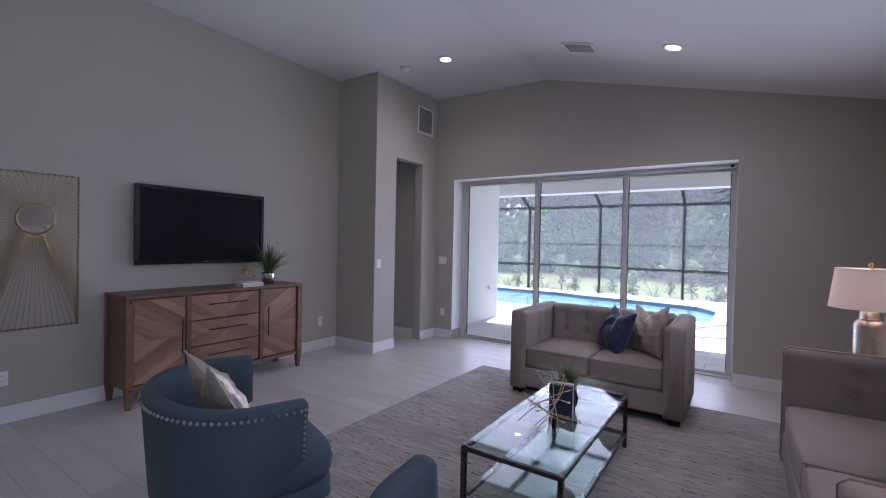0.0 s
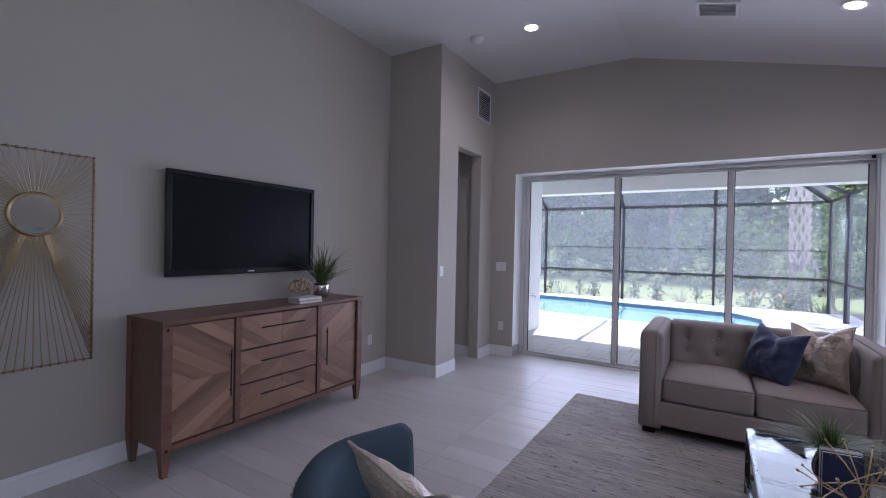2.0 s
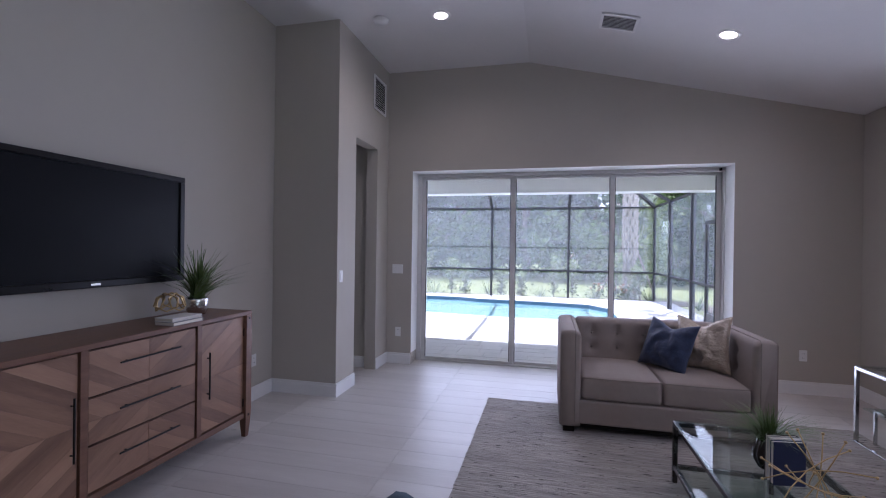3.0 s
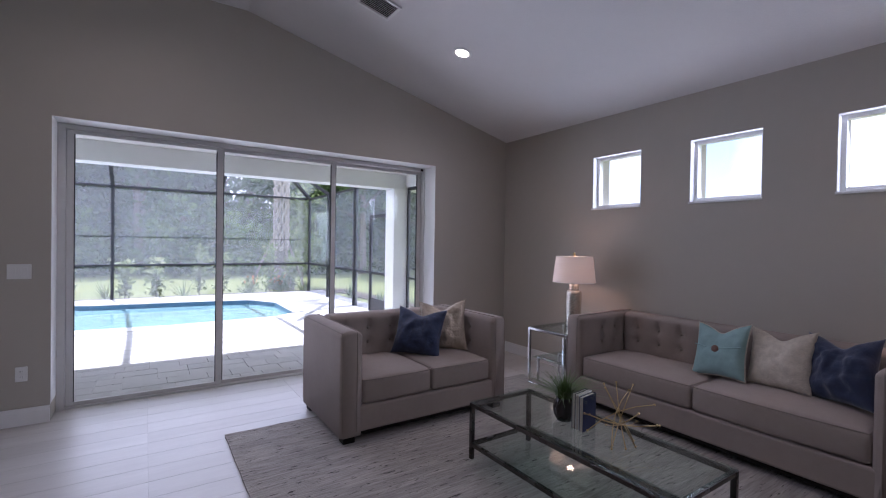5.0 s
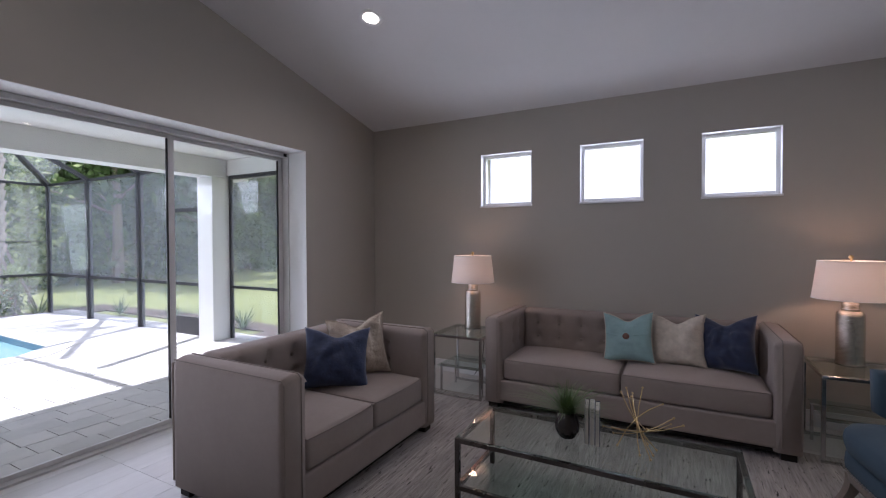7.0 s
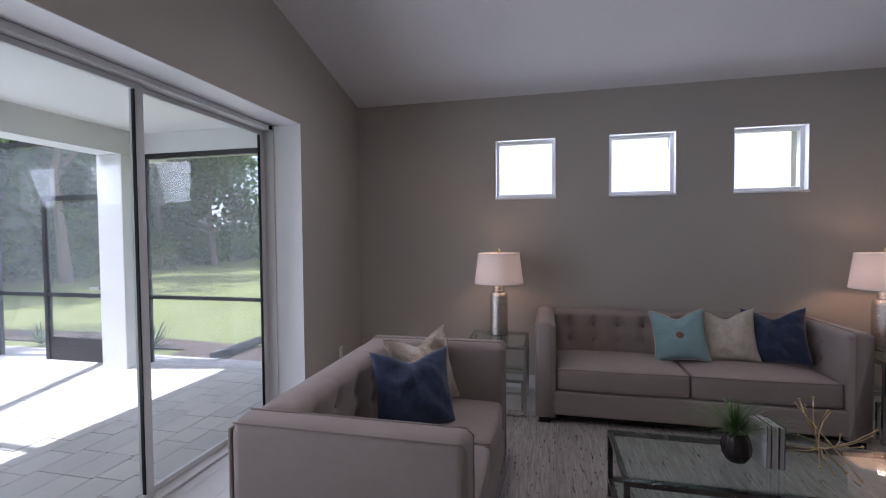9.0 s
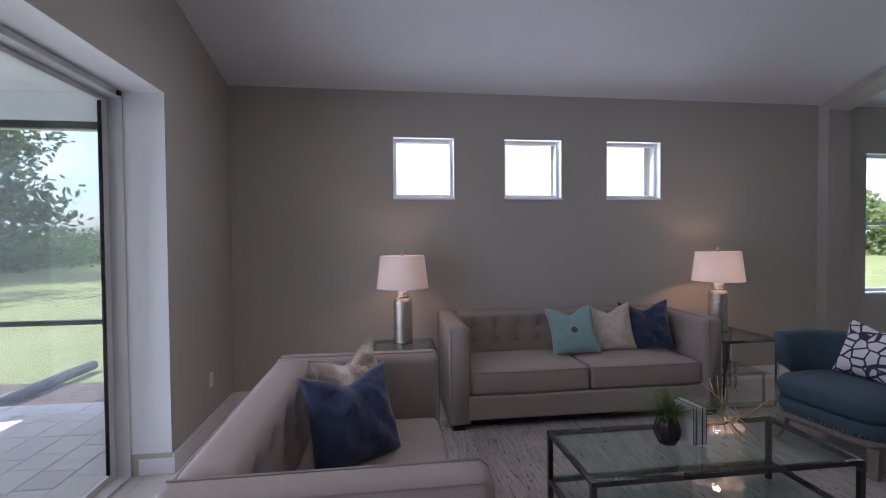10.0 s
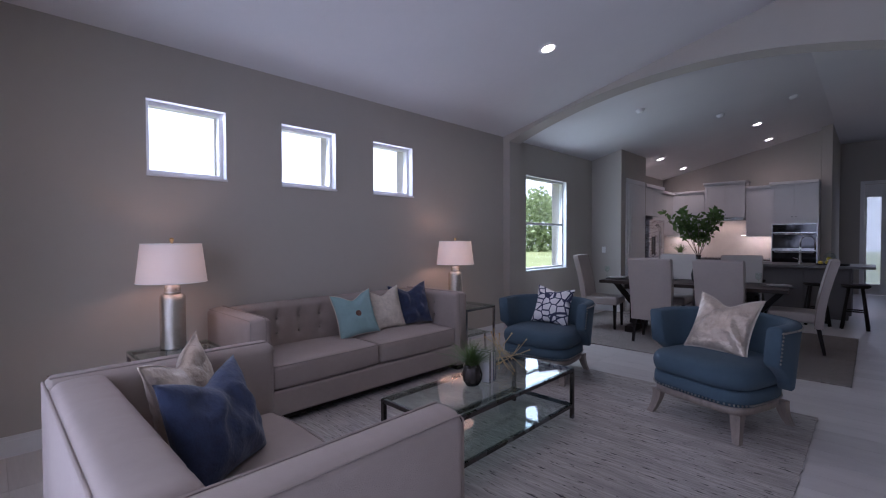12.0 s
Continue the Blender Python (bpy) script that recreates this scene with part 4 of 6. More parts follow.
def padded_slab(w, h, t, z0, cols, rows, crease=True):
    """An upholstered slab along x, buttoned on its -y face. Returns the mesh and the button places."""
    r = min(0.05, t * 0.45)
    prof = [(-t / 2, z0 + (h - r - z0) * i / 16) for i in range(17)]
    prof += [(-t / 2 + r - r * math.cos(a), h - r + r * math.sin(a)) for a in (0.4, 0.8, 1.2, 1.57)]
    prof += [(0.0, h + 0.004)]
    prof += [(t / 2 - r + r * math.sin(a), h - r + r * math.cos(a)) for a in (0.0, 0.4, 0.8, 1.2, 1.57)]
    prof += [(t / 2, z0)]
    btn = [(x, z) for z in rows for x in cols]
    top = max(rows) if rows else h
    nu = max(12, int(w / 0.022))
    bm = bmesh.new()
    grid = []
    for i in range(nu + 1):
        x = -w / 2 + w * i / nu
        col = []
        for k, (y, z) in enumerate(prof):
            d = 0.0
            if k <= 16:
                for bx, bz in btn:
                    q = (x - bx) ** 2 + (z - bz) ** 2
                    if q < 0.02:
                        d += 0.03 * math.exp(-q / (2 * 0.017 ** 2)) + 0.022 * math.exp(-q / (2 * 0.045 ** 2))
            if crease and k <= 21 and z > top:
                for bx in cols:
                    if abs(x - bx) < 0.05:
                        d += 0.017 * math.exp(-((x - bx) ** 2) / (2 * 0.009 ** 2)) * (1 - 0.5 * max(0, k - 16) / 5)
            e = min(1.0, min(i, nu - i) * w / nu / 0.03)
            rnd = 0.02 * (1 - math.sqrt(max(0, 1 - (1 - e) ** 2)))
            ny = -1 if k <= 16 else (0 if k <= 22 else 1)
            col.append(bm.verts.new((x, y - ny * (d + rnd), z - (d * 0.6 + rnd if 17 <= k <= 25 else 0))))
        grid.append(col)
    for a, b in zip(grid, grid[1:]):
        for k in range(len(prof) - 1):
            bm.faces.new((a[k], b[k], b[k + 1], a[k + 1]))
        bm.faces.new((a[0], a[-1], b[-1], b[0]))
    bm.faces.new(grid[0])
    bm.faces.new(grid[-1][::-1])
    return bm, [(x, -t / 2 + 0.036, z) for x, z in btn]


def seat_cushion(w, d, t):
    """A boxed seat cushion with a crowned top, on z = 0."""
    bm = box(-w / 2, w / 2, -d / 2, d / 2, 0, t, 0.035, 4)
    bmesh.ops.subdivide_edges(bm, edges=[e for e in bm.edges if e.calc_length() > 0.2], cuts=7, use_grid_fill=True)
    for v in bm.verts:
        a, b = 2 * v.co.x / w, 2 * v.co.y / d
        if v.co.z > t * 0.5:
            v.co.z += 0.04 * max(0, 1 - a * a) ** 0.7 * max(0, 1 - b * b) ** 0.7 + 0.004 * noise.noise(v.co * 7)
        if v.co.y < -d * 0.45:
            v.co.y -= 0.012 * max(0, 1 - a * a)
    return bm


def loop_tube(pts, r, n=6):
    return tube(pts + [pts[0]], r, n, cap=False)


def tuxedo_sofa(name, W, D, H, label, cols_back, m, rows=(0.56, 0.69)):
    s = empty(name, m, label, "sofa")
    T, F, SB, ST = 0.165, -D / 2, 0.275, 0.455
    part("base", box(-W / 2 + 0.006, W / 2 - 0.006, F + 0.012, D / 2 - 0.012, 0.085, SB, 0.018, 3), "sofa", s, smooth=False)
    part("plinth", box(-W / 2 + 0.05, W / 2 - 0.05, F + 0.05, D / 2 - 0.05, 0.05, 0.086), "darkwood", s, "dark recessed plinth")
    for sx in (-1, 1):
        for sy in (-1, 1):
            part("foot", box(sx * (W / 2 - 0.075) - 0.045, sx * (W / 2 - 0.075) + 0.045, sy * (D / 2 - 0.075) - 0.045, sy * (D / 2 - 0.075) + 0.045, 0.0, 0.084, 0.006), "darkwood", s, "dark wooden block foot")
    bw = W - 2 * T
    bm, btn = padded_slab(bw, H, 0.2, SB, cols_back, rows)
    back = part("backrest", bm, "sofa", s, "button-tufted backrest", True, pose(0, D / 2 - 0.11, 0))
    for x, y, z in btn:
        part("button", ball(x, y, z, 0.012, seg=7), "piping", back, smooth=True)
    part("back_panel", box(-W / 2 + 0.004, W / 2 - 0.004, D / 2 - 0.014, D / 2, 0.087, H - 0.03, 0.006), "sofa", s)
    la = D - 0.016
    for sx in (-1, 1):
        cols = [-la / 2 + 0.36, -la / 2 + 0.55] if D > 0.8 else [-la / 2 + 0.3, -la / 2 + 0.46]
        bm, btn = padded_slab(la, H, T, SB - 0.21, [c if sx < 0 else -c for c in cols], [r_ for r_ in rows], crease=False)
        # the buttoned face points to the seat
        arm = part("arm", bm, "sofa", s, "upholstered arm", True, pose(sx * (W / 2 - T / 2), -0.002, 0, 0, 0, 90 if sx < 0 else -90))
        for x, y, z in btn:
            part("button", ball(x, y, z, 0.012, seg=7), "piping", arm, smooth=True)
        xi, xo = sx * (W / 2 - T + 0.045), sx * (W / 2 - 0.012)
        part("piping", tube([(xi, D / 2 - 0.02, H + 0.002), (xi, F + 0.03, H + 0.002), (xi, F + 0.005, H - 0.02), (xi, F + 0.003, 0.1)], 0.0042, 6), "piping", s)
        part("piping", tube([(xo, D / 2 - 0.02, H - 0.012), (xo, F + 0.03, H - 0.012), (xo, F + 0.012, H - 0.03), (xo, F + 0.01, 0.1)], 0.0035, 6), "piping", s)
    cw, cd = bw / 2 - 0.004, D - 0.235
    for sx in (-1, 1):
        c = part("seat_cushion", seat_cushion(cw, cd, ST - SB), "sofa", s, "loose seat cushion with piped edges", True, pose(sx * bw / 4, F + 0.02 + cd / 2, SB + 0.002))
        for z in (0.02, ST - SB - 0.004):
            x1, y1 = cw / 2 - 0.012, cd / 2 - 0.008
            part("piping", loop_tube([(-x1, -y1 - 0.002, z), (-x1 / 2, -y1 - 0.011, z), (0, -y1 - 0.014, z), (x1 / 2, -y1 - 0.011, z), (x1, -y1 - 0.002, z), (x1, y1, z), (-x1, y1, z)], 0.0045), "piping", c)
    return s


LS = pose(-0.832, 5.18, 0)
tuxedo_sofa("loveseat", 1.545, 0.94, 0.825, "taupe linen tuxedo loveseat with button-tufted back, on the rug", [-0.46, -0.23, 0, 0.23, 0.46], LS)
SF = pose(0.965, 3.395, 0, 0, 0, -90)
tuxedo_sofa("sofa", 2.29, 0.85, 0.825, "long taupe linen tuxedo sofa with button-tufted back, against the wall", [-0.84 + 0.21 * i for i in range(9)], SF)


def throw_pillow(name, mat, w, t, m, label, seed, wrinkle=0.012, piping=None, button=False, chop=0.12, h=None):
    p = empty(name, m, label, "pillow")
    part("cover", pillow(w, h or w, t, seed, wrinkle, chop=chop), mat, p, smooth=True)
    if piping:
        pts = []
        for i in range(80):
            a = i / 20
            f = 2 * (a % 1) - 1
            x, z = pillow_edge(*[(f, -1), (1, f), (-f, 1), (-1, -f)][int(a)], w, h or w, 0.11, chop)
            pts.append((x, 0, z))
        part("piping", loop_tube(pts, 0.005), piping, p)
    if button:
        part("flap_seam", tube([(-w * 0.42, -t * 0.33, 0.03), (-w * 0.2, -t * 0.44, 0.012), (0, -t * 0.47, 0.0), (w * 0.2, -t * 0.44, 0.012), (w * 0.42, -t * 0.33, 0.03)], 0.004, 6), "aqua", p)
        part("button", lathe([(0.001, 0.012), (0.02, 0.012), (0.028, 0.006), (0.028, 0.0)], 18), "walnut", p, "brown wooden button", True, pose(0, -t * 0.47, 0, 90, 0, 0))
    return p


# pillows on the loveseat
throw_pillow("throw_pillow", "blue_velvet", 0.475, 0.2, pose(-0.70, 5.175, 0.665, -22, 2, -53), "crushed blue velvet throw pillow leaning on another", 1, 0.015, chop=0.1, h=0.43)
throw_pillow("throw_pillow", "gold", 0.45, 0.17, pose(-0.42, 5.2, 0.69, -14, -5, -42), "champagne satin throw pillow leaning in the corner", 2, 0.022, "gold")
# pillows on the sofa
throw_pillow("throw_pillow", "aqua", 0.42, 0.15, pose(0.96, 3.375, 0.67, -20, -6, -98), "aqua linen envelope pillow with a wooden button", 3, 0.008, "cream", True)
throw_pillow("throw_pillow", "cream", 0.43, 0.15, pose(1.0, 3.0, 0.675, -18, -4, -98), "cream textured throw pillow on the sofa", 4, 0.012)
throw_pillow("throw_pillow", "navy", 0.44, 0.16, pose(0.98, 2.665, 0.688, -16, -5, -108), "navy velvet throw pillow against the sofa arm", 5, 0.02)

# rug, slightly uneven weave with fringe of yarn ends
def rug(name, x0, x1, y0, y1, mat, label, seed, t=0.012):
    w, d = x1 - x0, y1 - y0
    rg = random.Random(seed)

    def top(u, v):
        j = 0.008 * noise.noise(Vector((u * 40, v * 40, seed))) if u in (0, 1) or v in (0, 1) else 0
        return (x0 + w * u + j, y0 + d * v + j, t + 0.003 * noise.noise(Vector((u * 9, v * 14, seed))))
    bm = sheet(top, 60, 90)
    ext = bmesh.ops.extrude_edge_only(bm, edges=[e for e in bm.edges if e.is_boundary])
    for v in ext["geom"]:
        if isinstance(v, bmesh.types.BMVert):
            v.co.z = 0.0005
    o = thing(name, bm, mat, label, "rug")
    return o


rug("area_rug", -2.26, 0.78, 1.40, 5.37, "rug", "grey-beige woven flat rug with dark flecks, on the tiles", 2)
rug("dining_rug", -2.42, 1.1, -2.4, 0.28, "rug_dining", "dark grey-brown low shag rug under the dining table", 4, 0.014)

# glass coffee table
CT = pose(-0.645, 3.40, 0)
ct = empty("coffee_table", CT, "rectangular glass coffee table with dark steel frame and lower shelf", "coffee table")
cw, cl, chh = 0.56, 1.42, 0.395
for sx in (-1, 1):
    for sy in (-1, 1):
        x, y = sx * (cw / 2 - 0.014), sy * (cl / 2 - 0.014)
        part("leg", box(x - 0.0135, x + 0.0135, y - 0.0135, y + 0.0135, 0.013, chh - 0.026, 0.002), "steel", ct)
for z in (chh - 0.026, 0.10):
    for sx in (-1, 1):
        x = sx * (cw / 2 - 0.014)
        part("long_rail", box(x - 0.0125, x + 0.0125, -cl / 2 + (0 if z > 0.2 else 0.028), cl / 2 - (0 if z > 0.2 else 0.028), z, z + 0.025, 0.002), "steel", ct)
    for sy in (-1, 1):
        y = sy * (cl / 2 - 0.014)
        part("short_rail", box(-cw / 2 + 0.027, cw / 2 - 0.027, y - 0.0125, y + 0.0125, z, z + 0.025, 0.002), "steel", ct)
part("glass_top", box(-cw / 2 + 0.004, cw / 2 - 0.004, -cl / 2 + 0.004, cl / 2 - 0.004, chh, chh + 0.010, 0.003), "table_glass", ct, "clear glass top")
part("glass_shelf", box(-cw / 2 + 0.004, cw / 2 - 0.004, -cl / 2 + 0.03, cl / 2 - 0.03, 0.126, 0.134, 0.002), "table_glass", ct, "clear glass lower shelf")
TZ = chh + 0.0105
# ribbed vase with grass on the table
vz = empty("potted_grass", pose(-0.63, 3.545, TZ), "small green grass plant in a ribbed dark vase", "plant")
part("vase", lathe([(0.001, 0.002), (0.04, 0.0), (0.062, 0.04), (0.066, 0.075), (0.055, 0.115), (0.045, 0.14), (0.041, 0.14), (0.04, 0.1)], 48, rib=0.05, ribs=12), "pot", vz, "faceted dark bronze vase", True)


def grass_tuft(rng, count, length, z0, spread, w=0.0022, droop=0.5):
    bm = bmesh.new()
    for _ in range(count):
        a, l, e = rng.uniform(0, 6.28), length * rng.uniform(0.55, 1.1), rng.uniform(0.05, spread)
        o = Vector((rng.gauss(0, 0.014), rng.gauss(0, 0.014), z0))
        side = Vector((-math.sin(a), math.cos(a), 0)) * w
        prev = None
        for k in range(5):
            f = k / 4
            p = o + Vector((math.cos(a) * l * (e * f + droop * e * f * f), math.sin(a) * l * (e * f + droop * e * f * f), l * (f - droop * e * f * f * 0.7)))
            cur = (bm.verts.new(p - side * (1 - f * 0.85)), bm.verts.new(p + side * (1 - f * 0.85)))
            if prev:
                bm.faces.new((prev[0], prev[1], cur[1], cur[0]))
            prev = cur
    return bm


part("grass", grass_tuft(random.Random(2), 420, 0.19, 0.125, 1.15, 0.0026, 0.75), "blade", vz, "thin green blades")


def book(mat, w, h, t, m, label):
    b = empty("book", m, label, "book")
    part("page_block", box(-w / 2 + 0.003, w / 2 - 0.004, -t / 2 + 0.003, t / 2 - 0.003, 0.004, h - 0.004), "paper", b)
    bm = box(-w / 2, w / 2, -t / 2, -t / 2 + 0.0028, 0, h, 0.0008)
    box(-w / 2, w / 2, t / 2 - 0.0028, t / 2, 0, h, 0.0008, bm=bm)
    box(w / 2 - 0.0028, w / 2, -t / 2 + 0.0028, t / 2 - 0.0028, 0, h, bm=bm)
    part("cover", bm, mat, b)
    return b


bk1 = book("book_black", 0.14, 0.205, 0.022, pose(-0.62, 3.437, TZ, 0, 0, 8), "black book with a white face standing on the glass table")
part("jacket", box(-0.069, 0.069, 0.0112, 0.0122, 0.001, 0.204), "book_white", bk1, "white paper jacket face")
book("book_white", 0.14, 0.205, 0.022, pose(-0.62, 3.41, TZ, 0, 0, 8), "white book standing on the glass table")
book("book_blue", 0.14, 0.20, 0.026, pose(-0.62, 3.382, TZ, 0, 0, 8), "navy book standing on the glass table")

# wire starburst
sb = empty("starburst_sculpture", pose(-0.62, 3.16, TZ + 0.135), "gold wire starburst sculpture on the glass table", "sculpture")
rg = random.Random(9)
for i in range(10):
    z = 0.66 * (i + 0.5) / 10 if i % 3 else 0.86
    a = i * 2.399
    d = Vector((math.sqrt(1 - z * z) * math.cos(a), math.sqrt(1 - z * z) * math.sin(a), z)) * 0.195
    bow = d.orthogonal().normalized() * 0.03
    low = min(1.0, 0.128 / max(d.z, 0.01))
    part("rod", tube([bow * 0.2 - d * low, bow - d * low * 0.5, bow * 1.3, bow + d * 0.5, bow * 0.2 + d], 0.0027, 5), "brass", sb, smooth=True)
    for e in (-low, 1):
        part("tip", ball(*(bow * 0.2 + d * e), 0.0065, seg=7), "brass", sb, smooth=True)


def end_table(m):
    e = empty("end_table", m, "glass end table with chrome square-tube frame and lower shelf", "end table", group="end tables beside the sofa")
    w, d, h = 0.56, 0.52, 0.6
    for sx in (-1, 1):
        for sy in (-1, 1):
            part("leg", box(sx * (w / 2 - 0.012) - 0.012, sx * (w / 2 - 0.012) + 0.012, sy * (d / 2 - 0.012) - 0.012, sy * (d / 2 - 0.012) + 0.012, 0.0245, h - 0.024, 0.002), "chrome", e)
        part("floor_rail", box(sx * (w / 2 - 0.012) - 0.012, sx * (w / 2 - 0.012) + 0.012, -d / 2, d / 2, 0.0, 0.024, 0.002), "chrome", e)
        part("top_rail", box(sx * (w / 2 - 0.012) - 0.012, sx * (w / 2 - 0.012) + 0.012, -d / 2, d / 2, h - 0.024, h, 0.002), "chrome", e)
        sub = part("shelf_bracket", box(sx * 0.16 - 0.01, sx * 0.16 + 0.01, -d / 2 + 0.03, d / 2 - 0.03, 0.26, 0.28, 0.002), "chrome", e)
        for sy in (-1, 1):
            part("shelf_post", box(sx * 0.16 - 0.01, sx * 0.16 + 0.01, sy * (d / 2 - 0.04) - 0.01, sy * (d / 2 - 0.04) + 0.01, 0.0, 0.26, 0.002), "chrome", e)
    for sy in (-1, 1):
        part("cross_rail", box(-w / 2 + 0.024, w / 2 - 0.024, sy * (d / 2 - 0.012) - 0.012, sy * (d / 2 - 0.012) + 0.012, h - 0.024, h, 0.002), "chrome", e)
    part("glass_top", box(-w / 2 + 0.002, w / 2 - 0.002, -d / 2 + 0.002, d / 2 - 0.002, h + 0.0005, h + 0.0095, 0.002), "table_glass", e, "clear glass top")
    part("glass_shelf", box(-0.24, 0.24, -d / 2 + 0.03, d / 2 - 0.03, 0.2805, 0.288, 0.002), "table_glass", e, "clear glass shelf")
    return e


end_table(pose(0.91, 4.87, 0))
end_table(pose(0.93, 1.88, 0))


def table_lamp(x, y, warm):
    l = empty("table_lamp", pose(x, y, 0.61), "mercury glass table lamp with white drum shade, lit" if warm > 1 else "mercury glass table lamp with white drum shade", "lamp", group="table lamps")
    part("base", lathe([(0.001, 0.0), (0.08, 0.0), (0.082, 0.01), (0.082, 0.35), (0.079, 0.372), (0.066, 0.388), (0.052, 0.392)], 32), "mercury", l, "bottle-shaped mercury glass base", True)
    part("neck", lathe([(0.050, 0.393), (0.051, 0.40), (0.051, 0.455), (0.047, 0.462), (0.012, 0.466), (0.01, 0.49)], 24), "mercury", l, "", True)
    for z in (0.396, 0.456):
        part("neck_band", lathe([(0.0515, z), (0.0545, z + 0.002), (0.0545, z + 0.008), (0.0515, z + 0.01)], 24), "chrome", l, "chrome band", True)
    part("foot_plate", lathe([(0.001, -0.0015), (0.09, -0.001), (0.09, 0.0)], 32), "chrome", l)
    bm = lathe([(0.222, 0.475), (0.19, 0.745)], 48)
    part("shade", bm, "shade", l, "white linen drum shade", True)
    for z, r_ in ((0.475, 0.222), (0.745, 0.19)):
        part("shade_ring", loop_tube([(r_ * math.cos(a * math.pi / 20), r_ * math.sin(a * math.pi / 20), z) for a in range(40)], 0.0035), "white_plastic", l)
    part("harp", tube([(0, 0, 0.42), (0.05, 0, 0.5), (0.055, 0, 0.62), (0, 0, 0.75)], 0.0025, 5), "chrome", l)
    part("finial", lathe([(0.006, 0.745), (0.008, 0.76), (0.016, 0.772), (0.012, 0.785), (0.001, 0.79)], 14), "brass", l, "", True)
    part("spider", tube([(-0.19, 0, 0.74), (0.19, 0, 0.74)], 0.002, 5), "chrome", l)
    bulb("table_lamp_bulb", x, y, 0.61 + 0.58, warm, WARM, 0.035)
    return l


table_lamp(1.04, 4.876, 0.8)
table_lamp(1.034, 1.90, 1.25)
thing("lamp_cord", tube([(1.2, 4.88, 0.6), (1.3, 4.86, 0.4), (1.33, 4.9, 0.15), (1.36, 5.0, 0.02)], 0.004, 6), "black", "thin black lamp cord hanging behind the end table", "cord")


def barrel_chair(m, label):
    c = empty("armchair", m, label, "armchair", group="blue barrel armchairs")
    R, T = 0.335, 0.085
    path = []
    for i in range(6):
        path.append((R + 0.012, -0.17 + 0.19 * i / 6))
    for i in range(25):
        a = math.pi * i / 24
        path.append((R * math.cos(a) + 0.012 * math.cos(a), 0.02 + 0.29 * math.sin(a)))
    for i in range(6):
        path.append((-R - 0.012, 0.02 - 0.19 * (i + 1) / 6))
    n = len(path)
    bm = bmesh.new()
    rings, rim, edge_out = [], [], []
    for i, (x, y) in enumerate(path):
        p0, p1 = path[max(i - 1, 0)], path[min(i + 1, n - 1)]
        d = Vector((p1[0] - p0[0], p1[1] - p0[1])).normalized()
        o = Vector((d.y, -d.x))          # outward
        f = abs(i / (n - 1) - 0.5) * 2
        zb = 0.30 + (0.0 if f < 0.62 else 0.19 * ((f - 0.62) / 0.38) ** 0.6)
        zt = 0.735 - 0.008 * f
        flare = 0.035
        sec = []
        for (u, z) in ((-0.5, zb + 0.02), (-0.5, zb + (zt - zb) * 0.5), (-0.5, zt - 0.02), (-0.38, zt - 0.004), (0.0, zt + 0.004), (0.38, zt - 0.002), (0.5, zt - 0.016), (0.5, zb + (zt - zb) * 0.5), (0.5, zb + 0.012), (0.4, zb), (-0.4, zb)):
            q = Vector((x, y)) + o * (u * T + flare * ((z - 0.3) / 0.44) + T * 0.2)
            sec.append(bm.verts.new((q.x, q.y, z)))
        rings.append(sec)
        q = Vector((x, y)) + o * (0.5 * T + flare + T * 0.2 + 0.001)
        rim.append((q.x, q.y, zt - 0.03))
    k = len(rings[0])
    for a, b in zip(rings, rings[1:]):
        for j in range(k):
            bm.faces.new((a[j], a[(j + 1) % k], b[(j + 1) % k], b[j]))
    bm.faces.new(rings[0][::-1])
    bm.faces.new(rings[-1])
    part("barrel_back", bm, "teal", c, "curved back and arms in one wrap", True)
    nb = bmesh.new()
    dense = []
    for a, b in zip(rim, rim[1:]):
        l = (Vector(b) - Vector(a)).length
        st = max(1, round(l / 0.024))
        dense += [Vector(a).lerp(Vector(b), t / st) for t in range(st)]
    for p in dense:
        bmesh.ops.create_icosphere(nb, subdivisions=1, radius=0.0082, matrix=Matrix.Translation(p))
    for sx in (-1, 1):
        for t in range(9):
            z = 0.70 - 0.024 * t
            q = (sx * (R + 0.012 + 0.5 * T + 0.035 * ((z - 0.3) / 0.44) + T * 0.2 + 0.001), -0.158, z)
            bmesh.ops.create_icosphere(nb, subdivisions=1, radius=0.0082, matrix=Matrix.Translation(q))
    # seat: rounded plan
    def seat_outline(s):
        out = []
        for i in range(48):
            a = 2 * math.pi * i / 48
            cx, cy = math.cos(a), math.sin(a)
            e = 0.42
            x = math.copysign(abs(cx) ** (e if cy < 0 else 0.75), cx) * 0.325 * s
            y = math.copysign(abs(cy) ** (e if cy < 0 else 0.8), cy) * (0.36 * s)
            out.append((x, y - 0.03))
        return out
    def layer(zs, name, mat, lab):
        b = bmesh.new()
        rr = []
        for s_, z in zs:
            rr.append([b.verts.new((x, y, z)) for x, y in seat_outline(s_)])
        for a_, b_ in zip(rr, rr[1:]):
            for j in range(48):
                b.faces.new((a_[j], a_[(j + 1) % 48], b_[(j + 1) % 48], b_[j]))
        b.faces.new(rr[0][::-1])
        b.faces.new(rr[-1])
        return part(name, b, mat, c, lab, True)
    layer([(0.9, 0.315), (0.99, 0.325), (1.02, 0.36), (1.03, 0.39), (1.01, 0.425), (0.96, 0.45), (0.8, 0.465), (0.4, 0.475), (0.05, 0.478)], "seat_cushion", "teal", "thick rounded seat cushion")
    layer([(0.96, 0.215), (1.0, 0.22), (1.01, 0.26), (1.0, 0.305), (0.95, 0.314)], "seat_rail", "teal", "upholstered seat rail")
